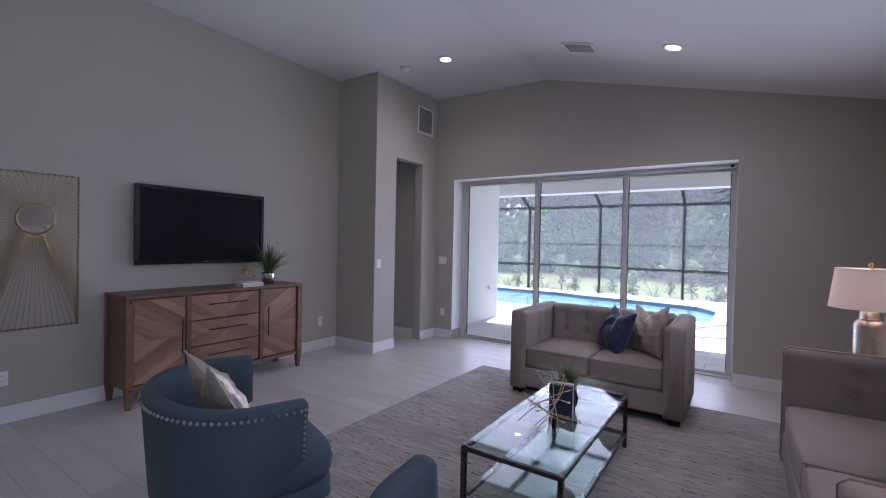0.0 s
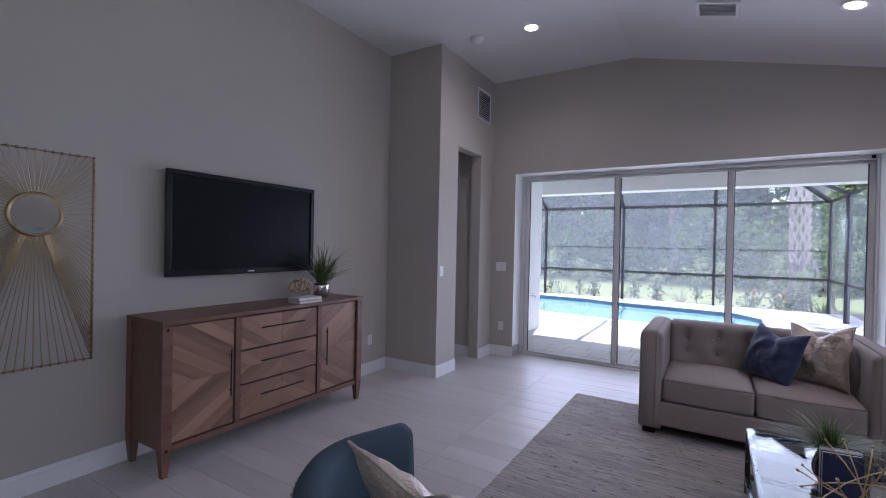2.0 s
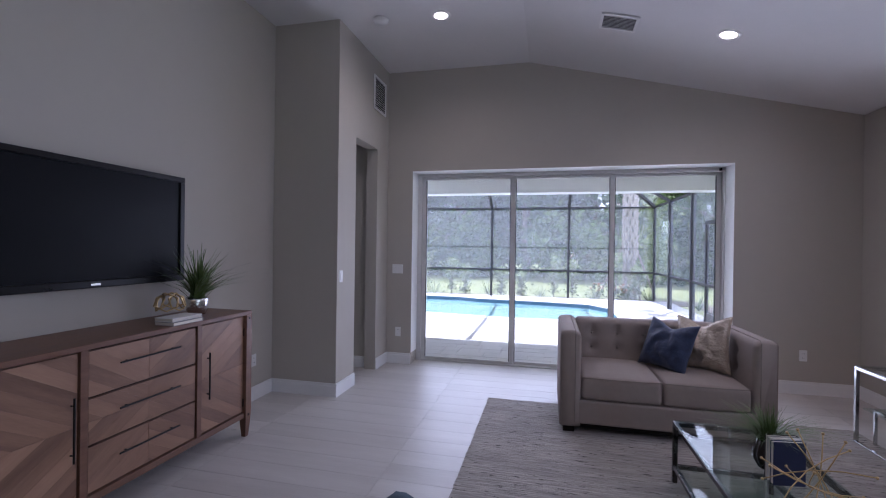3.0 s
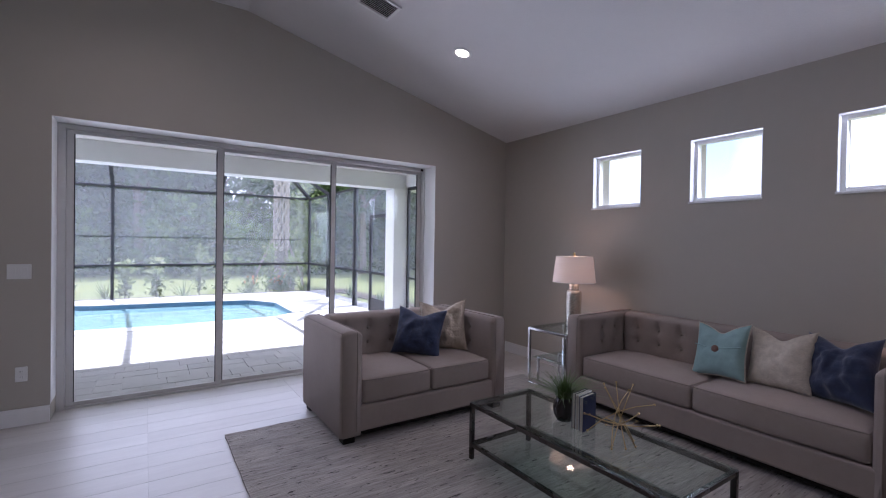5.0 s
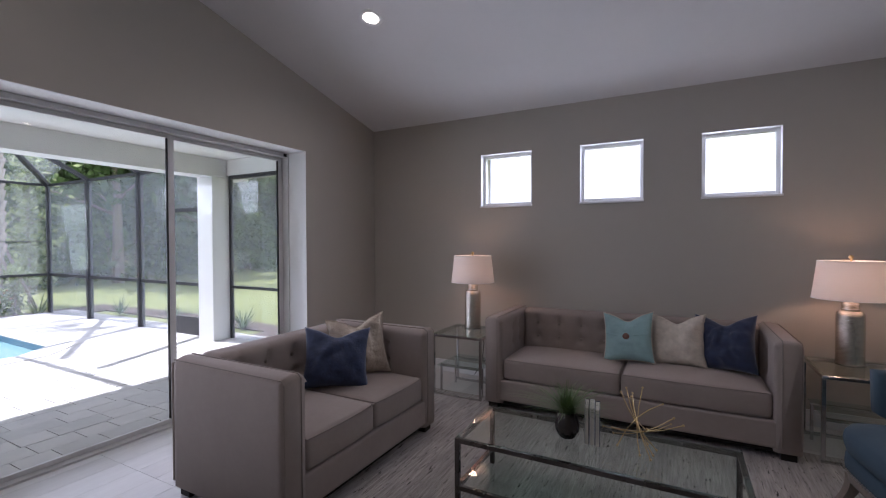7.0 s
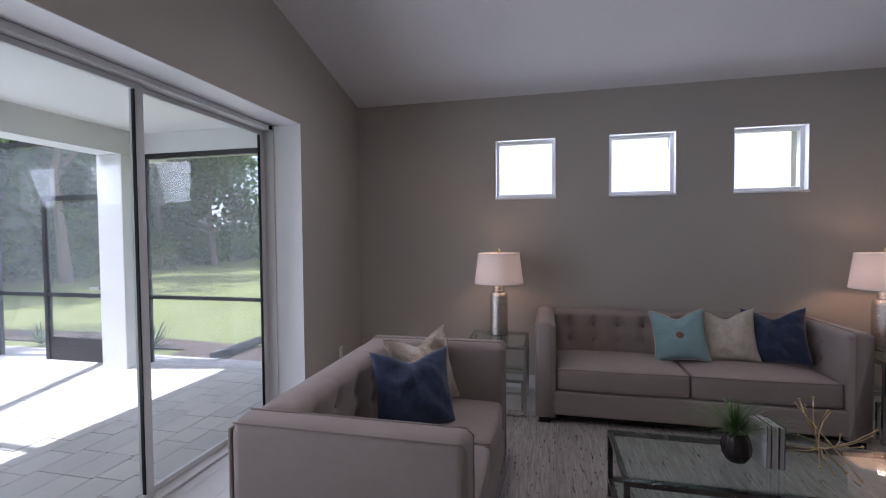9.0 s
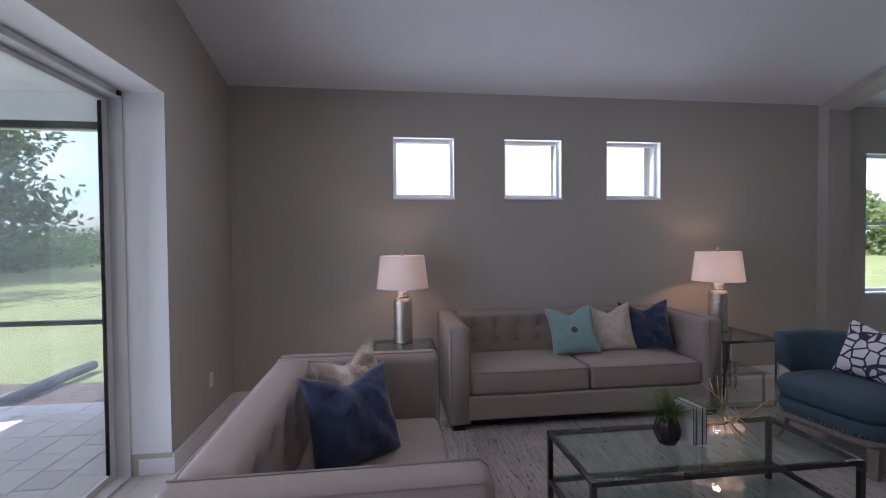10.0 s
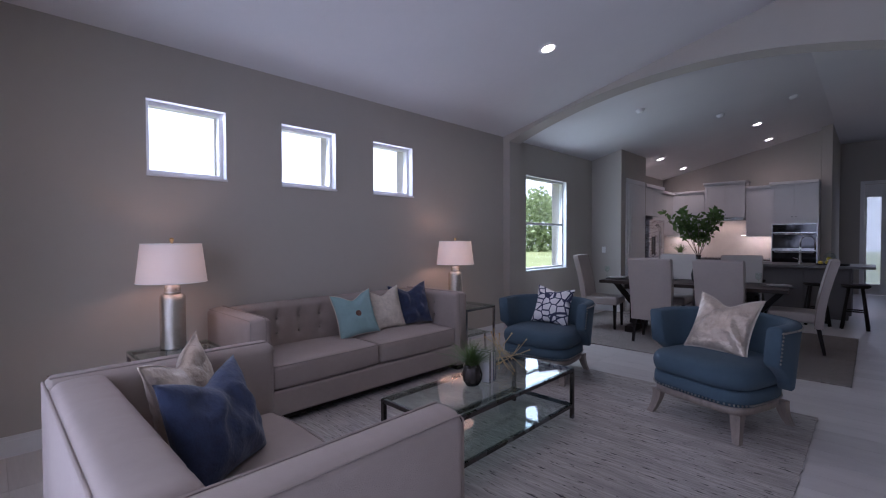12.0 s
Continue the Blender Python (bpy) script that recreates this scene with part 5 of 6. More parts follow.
    layer([(0.93, 0.165), (0.97, 0.168), (0.97, 0.21), (0.93, 0.2145)], "wood_apron", "greywash", "greywashed wooden apron")
    so = seat_outline(1.012)
    for a, b in zip(so, so[1:] + so[:1]):
        a, b = Vector((*a, 0.232)), Vector((*b, 0.232))
        st = max(1, round((b - a).length / 0.024))
        for t in range(st):
            bmesh.ops.create_icosphere(nb, subdivisions=1, radius=0.0075, matrix=Matrix.Translation(a.lerp(b, t / st)))
    nails = part("nailhead_trim", nb, "nail", c, "row of pewter nailheads")
    nails["kind"] = "stuff"
    for sx in (-1, 1):
        for sy in (-1, 1):
            lb = bmesh.new()
            x, y = sx * 0.265, sy * 0.285 - 0.03
            prev = None
            for f in range(6):
                t = f / 5
                z = 0.17 * (1 - t)
                sw = 0.055 * t * t
                w_ = 0.032 - 0.012 * t
                cx_, cy_ = x + sx * sw * 0.5, y + sy * sw
                cur = [lb.verts.new((cx_ + u * w_, cy_ + v * w_, z)) for u, v in ((-1, -1), (1, -1), (1, 1), (-1, 1))]
                if prev:
                    for j in range(4):
                        lb.faces.new((prev[j], prev[(j + 1) % 4], cur[(j + 1) % 4], cur[j]))
                else:
                    lb.faces.new(cur)
                prev = cur
            lb.faces.new(prev[::-1])
            part("leg", lb, "greywash", c, "splayed greywashed leg")
    return c


CA, CB = pose(-0.13, 1.77, 0.013, 0, 0, 187.8), pose(-1.72, 1.90, 0.013, 0, 0, 161.4)
SC = Matrix.Diagonal((1.12, 0.98, 1.07, 1))
barrel_chair(CA @ Matrix.Diagonal((1.07, 0.98, 1.02, 1)), "slate blue barrel armchair with nailhead trim, holding a printed pillow")
barrel_chair(CB @ SC, "slate blue barrel armchair with nailhead trim, holding a champagne pillow")
throw_pillow("throw_pillow", "cells", 0.40, 0.14, CA @ pose(0.02, 0.11, 0.665, -22, 5, 4), "white throw pillow printed with navy-outlined cells", 6, 0.008, chop=0.06)
throw_pillow("throw_pillow", "gold", 0.46, 0.15, CB @ pose(-0.03, 0.07, 0.695, -28, 3, 4), "champagne satin throw pillow in the armchair", 7, 0.02, "cream")

# sideboard
SX0, SX1, SY0, SY1, SH = -4.405, -3.95, 2.255, 4.045, 0.97
sbd = empty("sideboard", pose(0, 0, 0), "brown wooden sideboard with parquetry doors and drawers", "sideboard")
part("top", box(SX0, SX1, SY0, SY1, SH - 0.03, SH, 0.004), "walnut", sbd)
for y in (SY0 + 0.032, SY1 - 0.032):
    for x in (SX0 + 0.03, SX1 - 0.03):
        bm = bmesh.new()
        prev = None
        for z, w_ in ((0.0, 0.017), (0.14, 0.028), (0.2, 0.03), (SH - 0.031, 0.03)):
            cur = [bm.verts.new((x + u * w_, y + v * w_, z)) for u, v in ((-1, -1), (1, -1), (1, 1), (-1, 1))]
            if prev:
                for j in range(4):
                    bm.faces.new((prev[j], prev[(j + 1) % 4], cur[(j + 1) % 4], cur[j]))
            else:
                bm.faces.new(cur[::-1])
            prev = cur
        bm.faces.new(prev)
        part("leg_post", bm, "walnut", sbd)
    part("side_panel", box(SX0 + 0.06, SX1 - 0.06, y - 0.016, y + 0.016, 0.16, SH - 0.031), "walnut", sbd)
part("bottom_rail", box(SX0 + 0.02, SX1 - 0.014, SY0 + 0.062, SY1 - 0.062, 0.15, 0.19, 0.003), "walnut", sbd)
part("carcass", box(SX0 + 0.02, SX1 - 0.05, SY0 + 0.062, SY1 - 0.062, 0.19, SH - 0.031), "darkwood", sbd)
fy0, fy1 = SY0 + 0.064, SY1 - 0.064
d1, d2 = fy0 + 0.43, fy1 - 0.43
for y in (d1 + 0.022, d2 - 0.022):
    part("divider", box(SX1 - 0.05, SX1 - 0.014, y - 0.02, y + 0.02, 0.192, SH - 0.032, 0.002), "walnut", sbd)


def parquet(y0, y1, z0, z1, mirror, name, handle):
    """A front with slanting veneer strips laid in a chevron, each strip a piece."""
    f = part(name, box(SX1 - 0.045, SX1 - 0.026, y0 + 0.003, y1 - 0.003, z0 + 0.003, z1 - 0.003, 0.002), "walnut", sbd)
    step = 0.085
    yc = (y0 + y1) / 2
    cuts = [z0 + 0.006] + ([SCZ] if z0 + 0.03 < SCZ < z1 - 0.03 else []) + [z1 - 0.006]
    for (lo, hi, sg), (ca, cb_) in [(q, w) for q in mirror for w in zip(cuts, cuts[1:])]:
        sg = sg * (1 if (ca + cb_) / 2 < SCZ else -1)
        i = -12
        while i < 16:
            za, sl = SCZ + i * step, 0.62 * sg
            poly = [(lo, za + sl * (lo - SCY)), (hi, za + sl * (hi - SCY)), (hi, za + step + sl * (hi - SCY)), (lo, za + step + sl * (lo - SCY))]
            for axis, lim, keep in ((1, ca + 0.0005, 1), (1, cb_ - 0.0005, -1)):
                outp = []
                for a, b in zip(poly, poly[1:] + poly[:1]):
                    ia, ib = (a[axis] - lim) * keep >= 0, (b[axis] - lim) * keep >= 0
                    if ia:
                        outp.append(a)
                    if ia != ib:
                        t = (lim - a[axis]) / (b[axis] - a[axis])
                        outp.append((a[0] + (b[0] - a[0]) * t, lim))
                poly = outp
                if len(poly) < 3:
                    break
            i += 1
            if len(poly) < 3 or max(p[1] for p in poly) - min(p[1] for p in poly) < 0.004:
                continue
            bm = bmesh.new()
            c0 = Vector((sum(p[0] for p in poly) / len(poly), sum(p[1] for p in poly) / len(poly)))
            sh = [c0 + (Vector(p) - c0) * 0.994 for p in poly]
            ang = math.atan(sl)
            fr_ = [bm.verts.new((SX1 - 0.0235, p.x, p.y)) for p in sh]
            bk_ = [bm.verts.new((SX1 - 0.027, p.x, p.y)) for p in sh]
            bm.faces.new(fr_)
            bm.faces.new(bk_[::-1])
            for q in range(len(sh)):
                bm.faces.new((fr_[q], bk_[q], bk_[(q + 1) % len(sh)], fr_[(q + 1) % len(sh)]))
            # grain follows the strip: vertices turned into the strip's own axes
            rot = Matrix.Rotation(ang, 4, "X")
            ctr = Vector((SX1 - 0.025, c0.x, c0.y))
            loc = Matrix.Translation(ctr) @ rot
            bm.transform(loc.inverted())
            part("veneer_strip", bm, "oak", f, m=loc)
    h = part("handle", tube(handle, 0.0055, 8), "black", f, "slim black bar handle")
    for e in (0.12, 0.88):
        p = Vector(handle[0]).lerp(Vector(handle[1]), e)
        part("handle_post", tube([p, p - Vector((0.022, 0, 0))], 0.0045, 6), "black", f)


hx = SX1 + 0.004
ZL, ZH = 0.195, SH - 0.036
SCY, SCZ = (fy0 + d1) / 2, (ZL + ZH) / 2


def chevron_front(name, y0, y1, z0, z1, cy, cz, handle):
    global SCY, SCZ
    SCY, SCZ = cy, cz
    zones = []
    if y0 < cy - 0.02 and y1 > cy + 0.02:
        zones = [(y0 + 0.006, cy - 0.0002, 1), (cy + 0.0002, y1 - 0.006, -1)]
    else:
        zones = [(y0 + 0.006, y1 - 0.006, 1 if (y0 + y1) / 2 < cy else -1)]
    parquet(y0, y1, z0, z1, zones, name, handle)


mid = (fy0 + fy1) / 2
zc = (ZL + ZH) / 2
chevron_front("door", fy0, d1, ZL, ZH, mid, zc, [(hx, d1 - 0.04, 0.40), (hx, d1 - 0.04, 0.72)])
chevron_front("door", d2, fy1, ZL, ZH, mid, zc, [(hx, d2 + 0.05, 0.42), (hx, d2 + 0.05, 0.74)])
dh = (ZH - ZL) / 3
for i in range(3):
    z0 = ZL + i * dh
    chevron_front("drawer", d1 + 0.044, d2 - 0.044, z0, z0 + dh - 0.003, mid, zc, [(hx, mid - 0.2, z0 + dh * 0.6), (hx, mid + 0.2, z0 + dh * 0.6)])

for y in (fy0 + 0.004, fy1 - 0.004):
    for z in (0.27, SH - 0.16):
        part("hinge", box(SX1 - 0.03, SX1 - 0.018, y - 0.005, y + 0.005, z - 0.03, z + 0.03, 0.002), "black", sbd, "small black hinge")
for y in (SY0 + 0.032, SY1 - 0.032):
    for z in (0.17, SH - 0.055):
        part("peg", box(SX1 - 0.002, SX1 + 0.003, y - 0.008, y + 0.008, z - 0.008, z + 0.008, 0.001), "darkwood", sbd, "square dark peg")

# on the sideboard: books, brass knot, grass in a hammered silver pot
for z, w_, mt, lb in ((SH, 0.15, "book_grey", "grey book lying on the sideboard"), (SH + 0.024, 0.14, "book_white", "pale book lying on another book")):
    book(mt, 0.24, w_, 0.022, pose(-4.19, 3.56 - w_ / 2 + 0.08, z + 0.0115, 90, 0, 90) @ pose(0, 0, 0), lb).matrix_world = pose(-4.10, 3.42, z + 0.0115, 90, 0, 90)
kn = empty("brass_knot", pose(-4.15, 3.47, SH + 0.048) @ Matrix.Scale(1.3, 4), "open brass wire knot on a stack of books", "ornament")
# bent hexagonal loops leaning on one another
for i in range(6):
    a, tilt = i * math.pi / 3, 0.62
    loop = []
    for k in range(6):
        u, v = 0.052 * math.cos(k * math.pi / 3 + 0.52), 0.052 * math.sin(k * math.pi / 3 + 0.52)
        q = Vector((0.045 + v * math.sin(tilt) * -0.55, u, 0.06 + v * math.cos(tilt)))
        loop.append((q.x * math.cos(a) - q.y * math.sin(a), q.x * math.sin(a) + q.y * math.cos(a), q.z + 0.0))
    part("loop", loop_tube(loop, 0.0042), "brass", kn)
pg = empty("potted_grass", pose(-4.2, 3.76, SH), "arching green grass in a hammered silver pot on the sideboard", "plant")
part("pot", lathe([(0.001, 0.001), (0.055, 0.0), (0.072, 0.04), (0.076, 0.11), (0.072, 0.125), (0.067, 0.122), (0.064, 0.1)], 32), "silver_pot", pg, "hammered silver pot", True)
part("grass", grass_tuft(random.Random(4), 150, 0.40, 0.1, 0.8, 0.0085, 0.95), "blade", pg, "long arching blades")

# television
tv = empty("television", pose(-4.37, 3.13, 1.59), "black flat-screen television mounted on the wall", "television")
part("body", box(-0.055, 0.0, -0.64, 0.64, -0.36, 0.36, 0.008), "plastic", tv)
bm = box(-0.002, 0.022, -0.665, 0.665, -0.38, -0.335, 0.005)
box(-0.002, 0.022, -0.665, 0.665, 0.343, 0.38, 0.005, bm=bm)
box(-0.002, 0.022, -0.665, -0.625, -0.335, 0.343, 0.005, bm=bm)
box(-0.002, 0.022, 0.625, 0.665, -0.335, 0.343, 0.005, bm=bm)
part("bezel", bm, "plastic", tv, "glossy black bezel")
part("screen", box(0.002, 0.009, -0.624, 0.624, -0.334, 0.342), "tvscreen", tv, "dark switched-off screen")
part("badge", box(0.022, 0.0235, -0.03, 0.03, -0.366, -0.354), "chrome", tv, "small silver badge")

# starburst wall mirror
wm = empty("wall_mirror", pose(-4.405, 1.785, 1.35), "gold wire rectangular wall art with an oval sunburst mirror", "mirror")
MW, MZ0, MZ1, mz = 0.278, -0.625, 0.615, 0.25
part("frame", loop_tube([(0, -MW, MZ0), (0, MW, MZ0), (0, MW, MZ1), (0, -MW, MZ1)], 0.0065, 8), "old_gold", wm, "thin rectangular gold frame")
part("mirror_glass", lathe([(0.001, 0.012), (0.108, 0.012), (0.112, 0.006)], 40), "mirror", wm, "round mirror", False, pose(0.008, 0, mz, 0, 94, 0))
part("mirror_rim", loop_tube([(0.014, 0.117 * math.cos(a * math.pi / 20), mz + 0.117 * math.sin(a * math.pi / 20)) for a in range(40)], 0.010, 8), "old_gold", wm, "", True)
# rays end at even steps along the frame, each bound to it with a wire wrap
ends = []
for ey in range(-7, 8):
    ends += [(ey * MW / 7, MZ0), (ey * MW / 7, MZ1)]
for ez in range(1, 32):
    ends += [(sy * MW, MZ0 + (MZ1 - MZ0) * ez / 32) for sy in (-1, 1)]
for ey, ez in ends:
    d = Vector((0, ey, ez - mz)).normalized()
    part("ray", tube([(0.008, d.y * 0.118, mz + d.z * 0.118), (0.004, ey + d.y * 0.008, ez + d.z * 0.008)], 0.0026, 4), "old_gold", wm)
    part("wire_wrap", ball(0.003, ey, ez, 0.0095, seg=6), "old_gold", wm)

# recessed lights, vents, smoke alarm, switches
def slope_pose(x, y):
    return pose(x, y, ceiling_z(x) - 0.002, 0, 0 if x < RIDGE else math.degrees(math.atan(0.2417)), 0)


for cx, cy in CANS:
    d = empty("recessed_light", slope_pose(cx, cy), "white recessed ceiling light, lit", "ceiling light", group="recessed ceiling lights")
    part("trim_ring", lathe([(0.062, 0.0), (0.066, -0.008), (0.09, -0.006), (0.095, 0.0)], 32), "white_plastic", d, "", True)
    part("lens", lathe([(0.001, -0.003), (0.062, -0.003)], 24), "can_glow", d, "glowing lens")
vent = empty("ceiling_vent", slope_pose(-1.13, 5.2), "white metal ceiling air vent with slats", "vent")
for q in ((-0.16, 0.16, -0.13, -0.105), (-0.16, 0.16, 0.105, 0.13), (-0.16, -0.135, -0.105, 0.105), (0.135, 0.16, -0.105, 0.105)):
    part("frame", box(*q, -0.014, 0.0, 0.002), "white_plastic", vent)
part("backing", box(-0.135, 0.135, -0.105, 0.105, -0.002, 0.0), "black", vent)
for i in range(9):
    part("slat", box(-0.132, 0.132, -0.008, 0.008, -0.0015, 0.0015), "white_plastic", vent, m=pose(0, -0.09 + i * 0.0225, -0.009, 40, 0, 0))
rv = empty("return_air_grille", pose(XC + 0.002, 6.07, 3.30), "white wall return air grille with slats", "vent")
for q in ((-0.19, -0.165, -0.2, 0.2), (0.165, 0.19, -0.2, 0.2), (-0.165, 0.165, -0.2, -0.175), (-0.165, 0.165, 0.175, 0.2)):
    part("frame", box(0, 0.013, *q, 0.002), "white_plastic", rv)
part("backing", box(0, 0.002, -0.165, 0.165, -0.175, 0.175), "black", rv)
for i in range(13):
    part("slat", box(-0.0012, 0.0012, -0.163, 0.163, -0.011, 0.011), "white_plastic", rv, m=pose(0.008, 0, -0.16 + i * 0.0267, 0, -40, 0))
for nm, x, y, r_, lb in (("smoke_alarm", -3.33, 5.1, 0.075, "round white smoke alarm on the ceiling"), ("ceiling_speaker", -0.09, -0.85, 0.06, "small round white ceiling sensor"), ("ceiling_speaker", -0.72, -2.6, 0.06, "small round white ceiling sensor"), ("ceiling_speaker", -1.61, -3.1, 0.06, "small round white ceiling sensor")):
    sa = empty(nm, slope_pose(x, y), lb, "alarm")
    part("base", lathe([(r_, 0.0), (r_, -0.018), (r_ * 0.9, -0.024)], 24), "white_plastic", sa, smooth=True)
    part("cover", lathe([(r_ * 0.88, -0.022), (r_ * 0.75, -0.042), (0.001, -0.046)], 24), "white_plastic", sa, smooth=True)


def wall_plate(name, m, label, kind_):
    p = empty(name, m, label, kind_)
    part("plate", box(0, 0.006, -0.036, 0.036, -0.058, 0.058, 0.003), "white_plastic", p)
    if kind_ == "outlet":
        for z in (-0.022, 0.022):
            s_ = part("socket", box(0.006, 0.0085, -0.016, 0.016, z - 0.014, z + 0.014, 0.001), "white_plastic", p)
            for y in (-0.006, 0.006):
                part("slot", box(0.0085, 0.0092, y - 0.0012, y + 0.0012, z - 0.004, z + 0.006), "plastic", s_)
    else:
        part("rocker", box(0.006, 0.010, -0.016, 0.016, -0.032, 0.032, 0.001), "white_plastic", p)
    return p


wall_plate("wall_outlet", pose(XW, 1.60, 0.35), "white duplex wall outlet", "outlet")
wall_plate("wall_outlet", pose(XW, 4.72, 0.38), "white duplex wall outlet", "outlet")
wall_plate("wall_outlet", pose(-3.56, YN, 0.40, 0, 0, -90), "white duplex wall outlet", "outlet")
wall_plate("wall_outlet", pose(0.9, YN, 0.40, 0, 0, -90), "white duplex wall outlet", "outlet")
wall_plate("light_switch", pose(XC, 5.09, 1.18), "white rocker light switch", "switch")
for dx in (-0.05, 0.02):
    wall_plate("light_switch", pose(-3.56 + dx, YN, 1.2, 0, 0, -90), "white rocker light switch", "switch")
wall_plate("light_switch", pose(1.15, -2.42, 1.17, 0, 0, 90), "white rocker light switch", "switch")

# ---- dining room ----
TM = pose(-0.70, -1.1, 0.016, 0, 0, 3)
dt = empty("dining_table", TM, "dark oak trestle dining table with live-edge planks", "dining table")
for i in range(4):
    y = -0.46 + i * 0.23
    part("plank", box(-1.12, 1.12, y + 0.002, y + 0.228, 0.705, 0.75, 0.005), "table_wood", dt)
for sx in (-1, 1):
    part("trestle_post", box(sx * 0.72 - 0.08, sx * 0.72 + 0.08, -0.08, 0.08, 0.09, 0.63, 0.008), "darkwood", dt)
    part("trestle_foot", box(sx * 0.72 - 0.06, sx * 0.72 + 0.06, -0.36, 0.36, 0.0, 0.089, 0.01), "darkwood", dt)
    part("trestle_head", box(sx * 0.72 - 0.06, sx * 0.72 + 0.06, -0.38, 0.38, 0.631, 0.704, 0.01), "darkwood", dt)
    part("brace", tube([(sx * 0.76, 0, 0.36), (sx * 1.04, 0, 0.69)], 0.045, 4), "darkwood", dt)
part("stretcher", box(-0.639, 0.639, -0.035, 0.035, 0.22, 0.3, 0.006), "darkwood", dt)


def dining_chair(m):
    c = empty("dining_chair", m, "beige linen parsons dining chair with dark wooden legs", "dining chair", group="chairs round the dining table")
    part("seat", box(-0.245, 0.245, -0.27, 0.2, 0.36, 0.48, 0.03, 3), "chair_cloth", c, smooth=False)
    bm = bmesh.new()
    rows_ = []
    prof = [(0.17, 0.30, 0.24), (0.185, 0.5, 0.245), (0.215, 0.7, 0.25), (0.26, 0.9, 0.255), (0.31, 1.09, 0.258), (0.32, 1.11, 0.25)]
    for y, z, w_ in prof:
        t = 0.085 if z < 1.1 else 0.06
        rows_.append([bm.verts.new(q) for q in ((-w_, y, z), (0, y + 0.012, z), (w_, y, z), (w_ + 0.004, y + t * 0.5, z), (w_, y + t, z), (0, y + t + 0.008, z), (-w_, y + t, z), (-w_ - 0.004, y + t * 0.5, z))])
    for a, b in zip(rows_, rows_[1:]):
        for j in range(8):
            bm.faces.new((a[j], a[(j + 1) % 8], b[(j + 1) % 8], b[j]))
    bm.faces.new(rows_[0][::-1])
    bm.faces.new(rows_[-1])
    part("backrest", bm, "chair_cloth", c, "tall slightly flared backrest")
    for sx in (-1, 1):
        part("leg", tube([(sx * 0.21, -0.23, 0.365), (sx * 0.215, -0.235, 0.0)], [0.032, 0.022], 4), "darkwood", c)
        part("leg", tube([(sx * 0.2, 0.2, 0.365), (sx * 0.21, 0.27, 0.0)], [0.032, 0.022], 4), "darkwood", c)
        part("piping", tube([(sx * 0.25, 0.172, 0.34), (sx * 0.258, 0.2, 0.6), (sx * 0.264, 0.262, 0.9), (sx * 0.26, 0.312, 1.1)], 0.004, 5), "piping", c)
    return c


# the chair faces its local -y
proto = dining_chair(TM @ pose(0.28, 0.62, 0, 0, 0, 2))
for q in (pose(-0.5, 0.60, 0, 0, 0, -2), pose(0.38, -0.62, 0, 0, 0, 180), pose(-0.5, -0.62, 0, 0, 0, 183), pose(-1.17, 0.02, 0, 0, 0, 92), pose(1.2, 0.10, 0, 0, 0, -84)):
    copy_thing(proto, TM @ q)
# place settings
for i, (x, y) in enumerate(((0.35, 0.27), (-0.5, 0.27), (0.35, -0.27), (-0.5, -0.27), (-1.0, 0.0), (1.0, 0.05))):
    base = TM @ pose(x, y, 0.7505)
    pm = thing("placemat", lathe([(0.001, 0.004), (0.17, 0.004), (0.172, 0.0)], 32), "black", "round dark placemat on the dining table", "placemat", group="place settings", m=base)
    pl = thing("plate", lathe([(0.001, 0.003), (0.08, 0.003), (0.13, 0.015), (0.132, 0.017), (0.128, 0.018), (0.08, 0.007), (0.001, 0.006)], 32), "china", "white china plate on a dark placemat", "plate", group="place settings", smooth=True, m=base @ pose(0, 0, 0.0045))
    nk = thing("napkin", box(-0.09, 0.09, -0.05, 0.05, 0, 0.02, 0.008), "book_grey", "folded grey napkin on the plate", "napkin", group="place settings", m=base @ pose(0, 0, 0.0122, 0, 0, 25))
    gl = empty("wine_glass", base @ pose(0.2, -0.12 if y > 0 else 0.12, 0), "clear stemmed wine glass on the dining table", "glass", group="place settings")
    part("foot", lathe([(0.001, 0.003), (0.033, 0.001), (0.034, 0.0)], 20), "table_glass", gl, smooth=True)
    part("stem", lathe([(0.004, 0.003), (0.004, 0.08)], 10), "table_glass", gl, smooth=True)
    part("bowl", lathe([(0.004, 0.08), (0.03, 0.1), (0.038, 0.135), (0.033, 0.175)], 24), "table_glass", gl, smooth=True)
# branch vase at the table's middle
bv = empty("branch_vase", TM @ pose(-0.1, 0.0, 0.7505), "dark teal bottle vase with leafy green branches", "vase")
part("vase", lathe([(0.001, 0.001), (0.06, 0.0), (0.085, 0.06), (0.09, 0.11), (0.07, 0.19), (0.04, 0.26), (0.028, 0.34), (0.035, 0.38), (0.03, 0.375)], 28), "pot", bv, "glazed dark vase", True)
rb = random.Random(21)
stem, spots = bmesh.new(), []
for i in range(11):
    a, l, e = rb.uniform(0, 6.28), rb.uniform(0.36, 0.66), rb.uniform(0.35, 1.3)
    p0, p1 = Vector((0, 0, 0.34)), Vector((math.cos(a) * l * math.cos(e) * 1.1, math.sin(a) * l * math.cos(e) * 1.1, 0.46 + l * math.sin(e)))
    p2 = p0.lerp(p1, 0.5) + Vector((0, 0, 0.06))
    tube([p0, p2, p1], [0.005, 0.004, 0.002], 5, bm=stem)
    for t in range(14):
        f = 0.35 + 0.65 * t / 13
        spots.append((p0.lerp(p2, f * 2) if f < 0.5 else p2.lerp(p1, f * 2 - 1)) + Vector((rb.gauss(0, .025), rb.gauss(0, .025), rb.gauss(0, .02))))
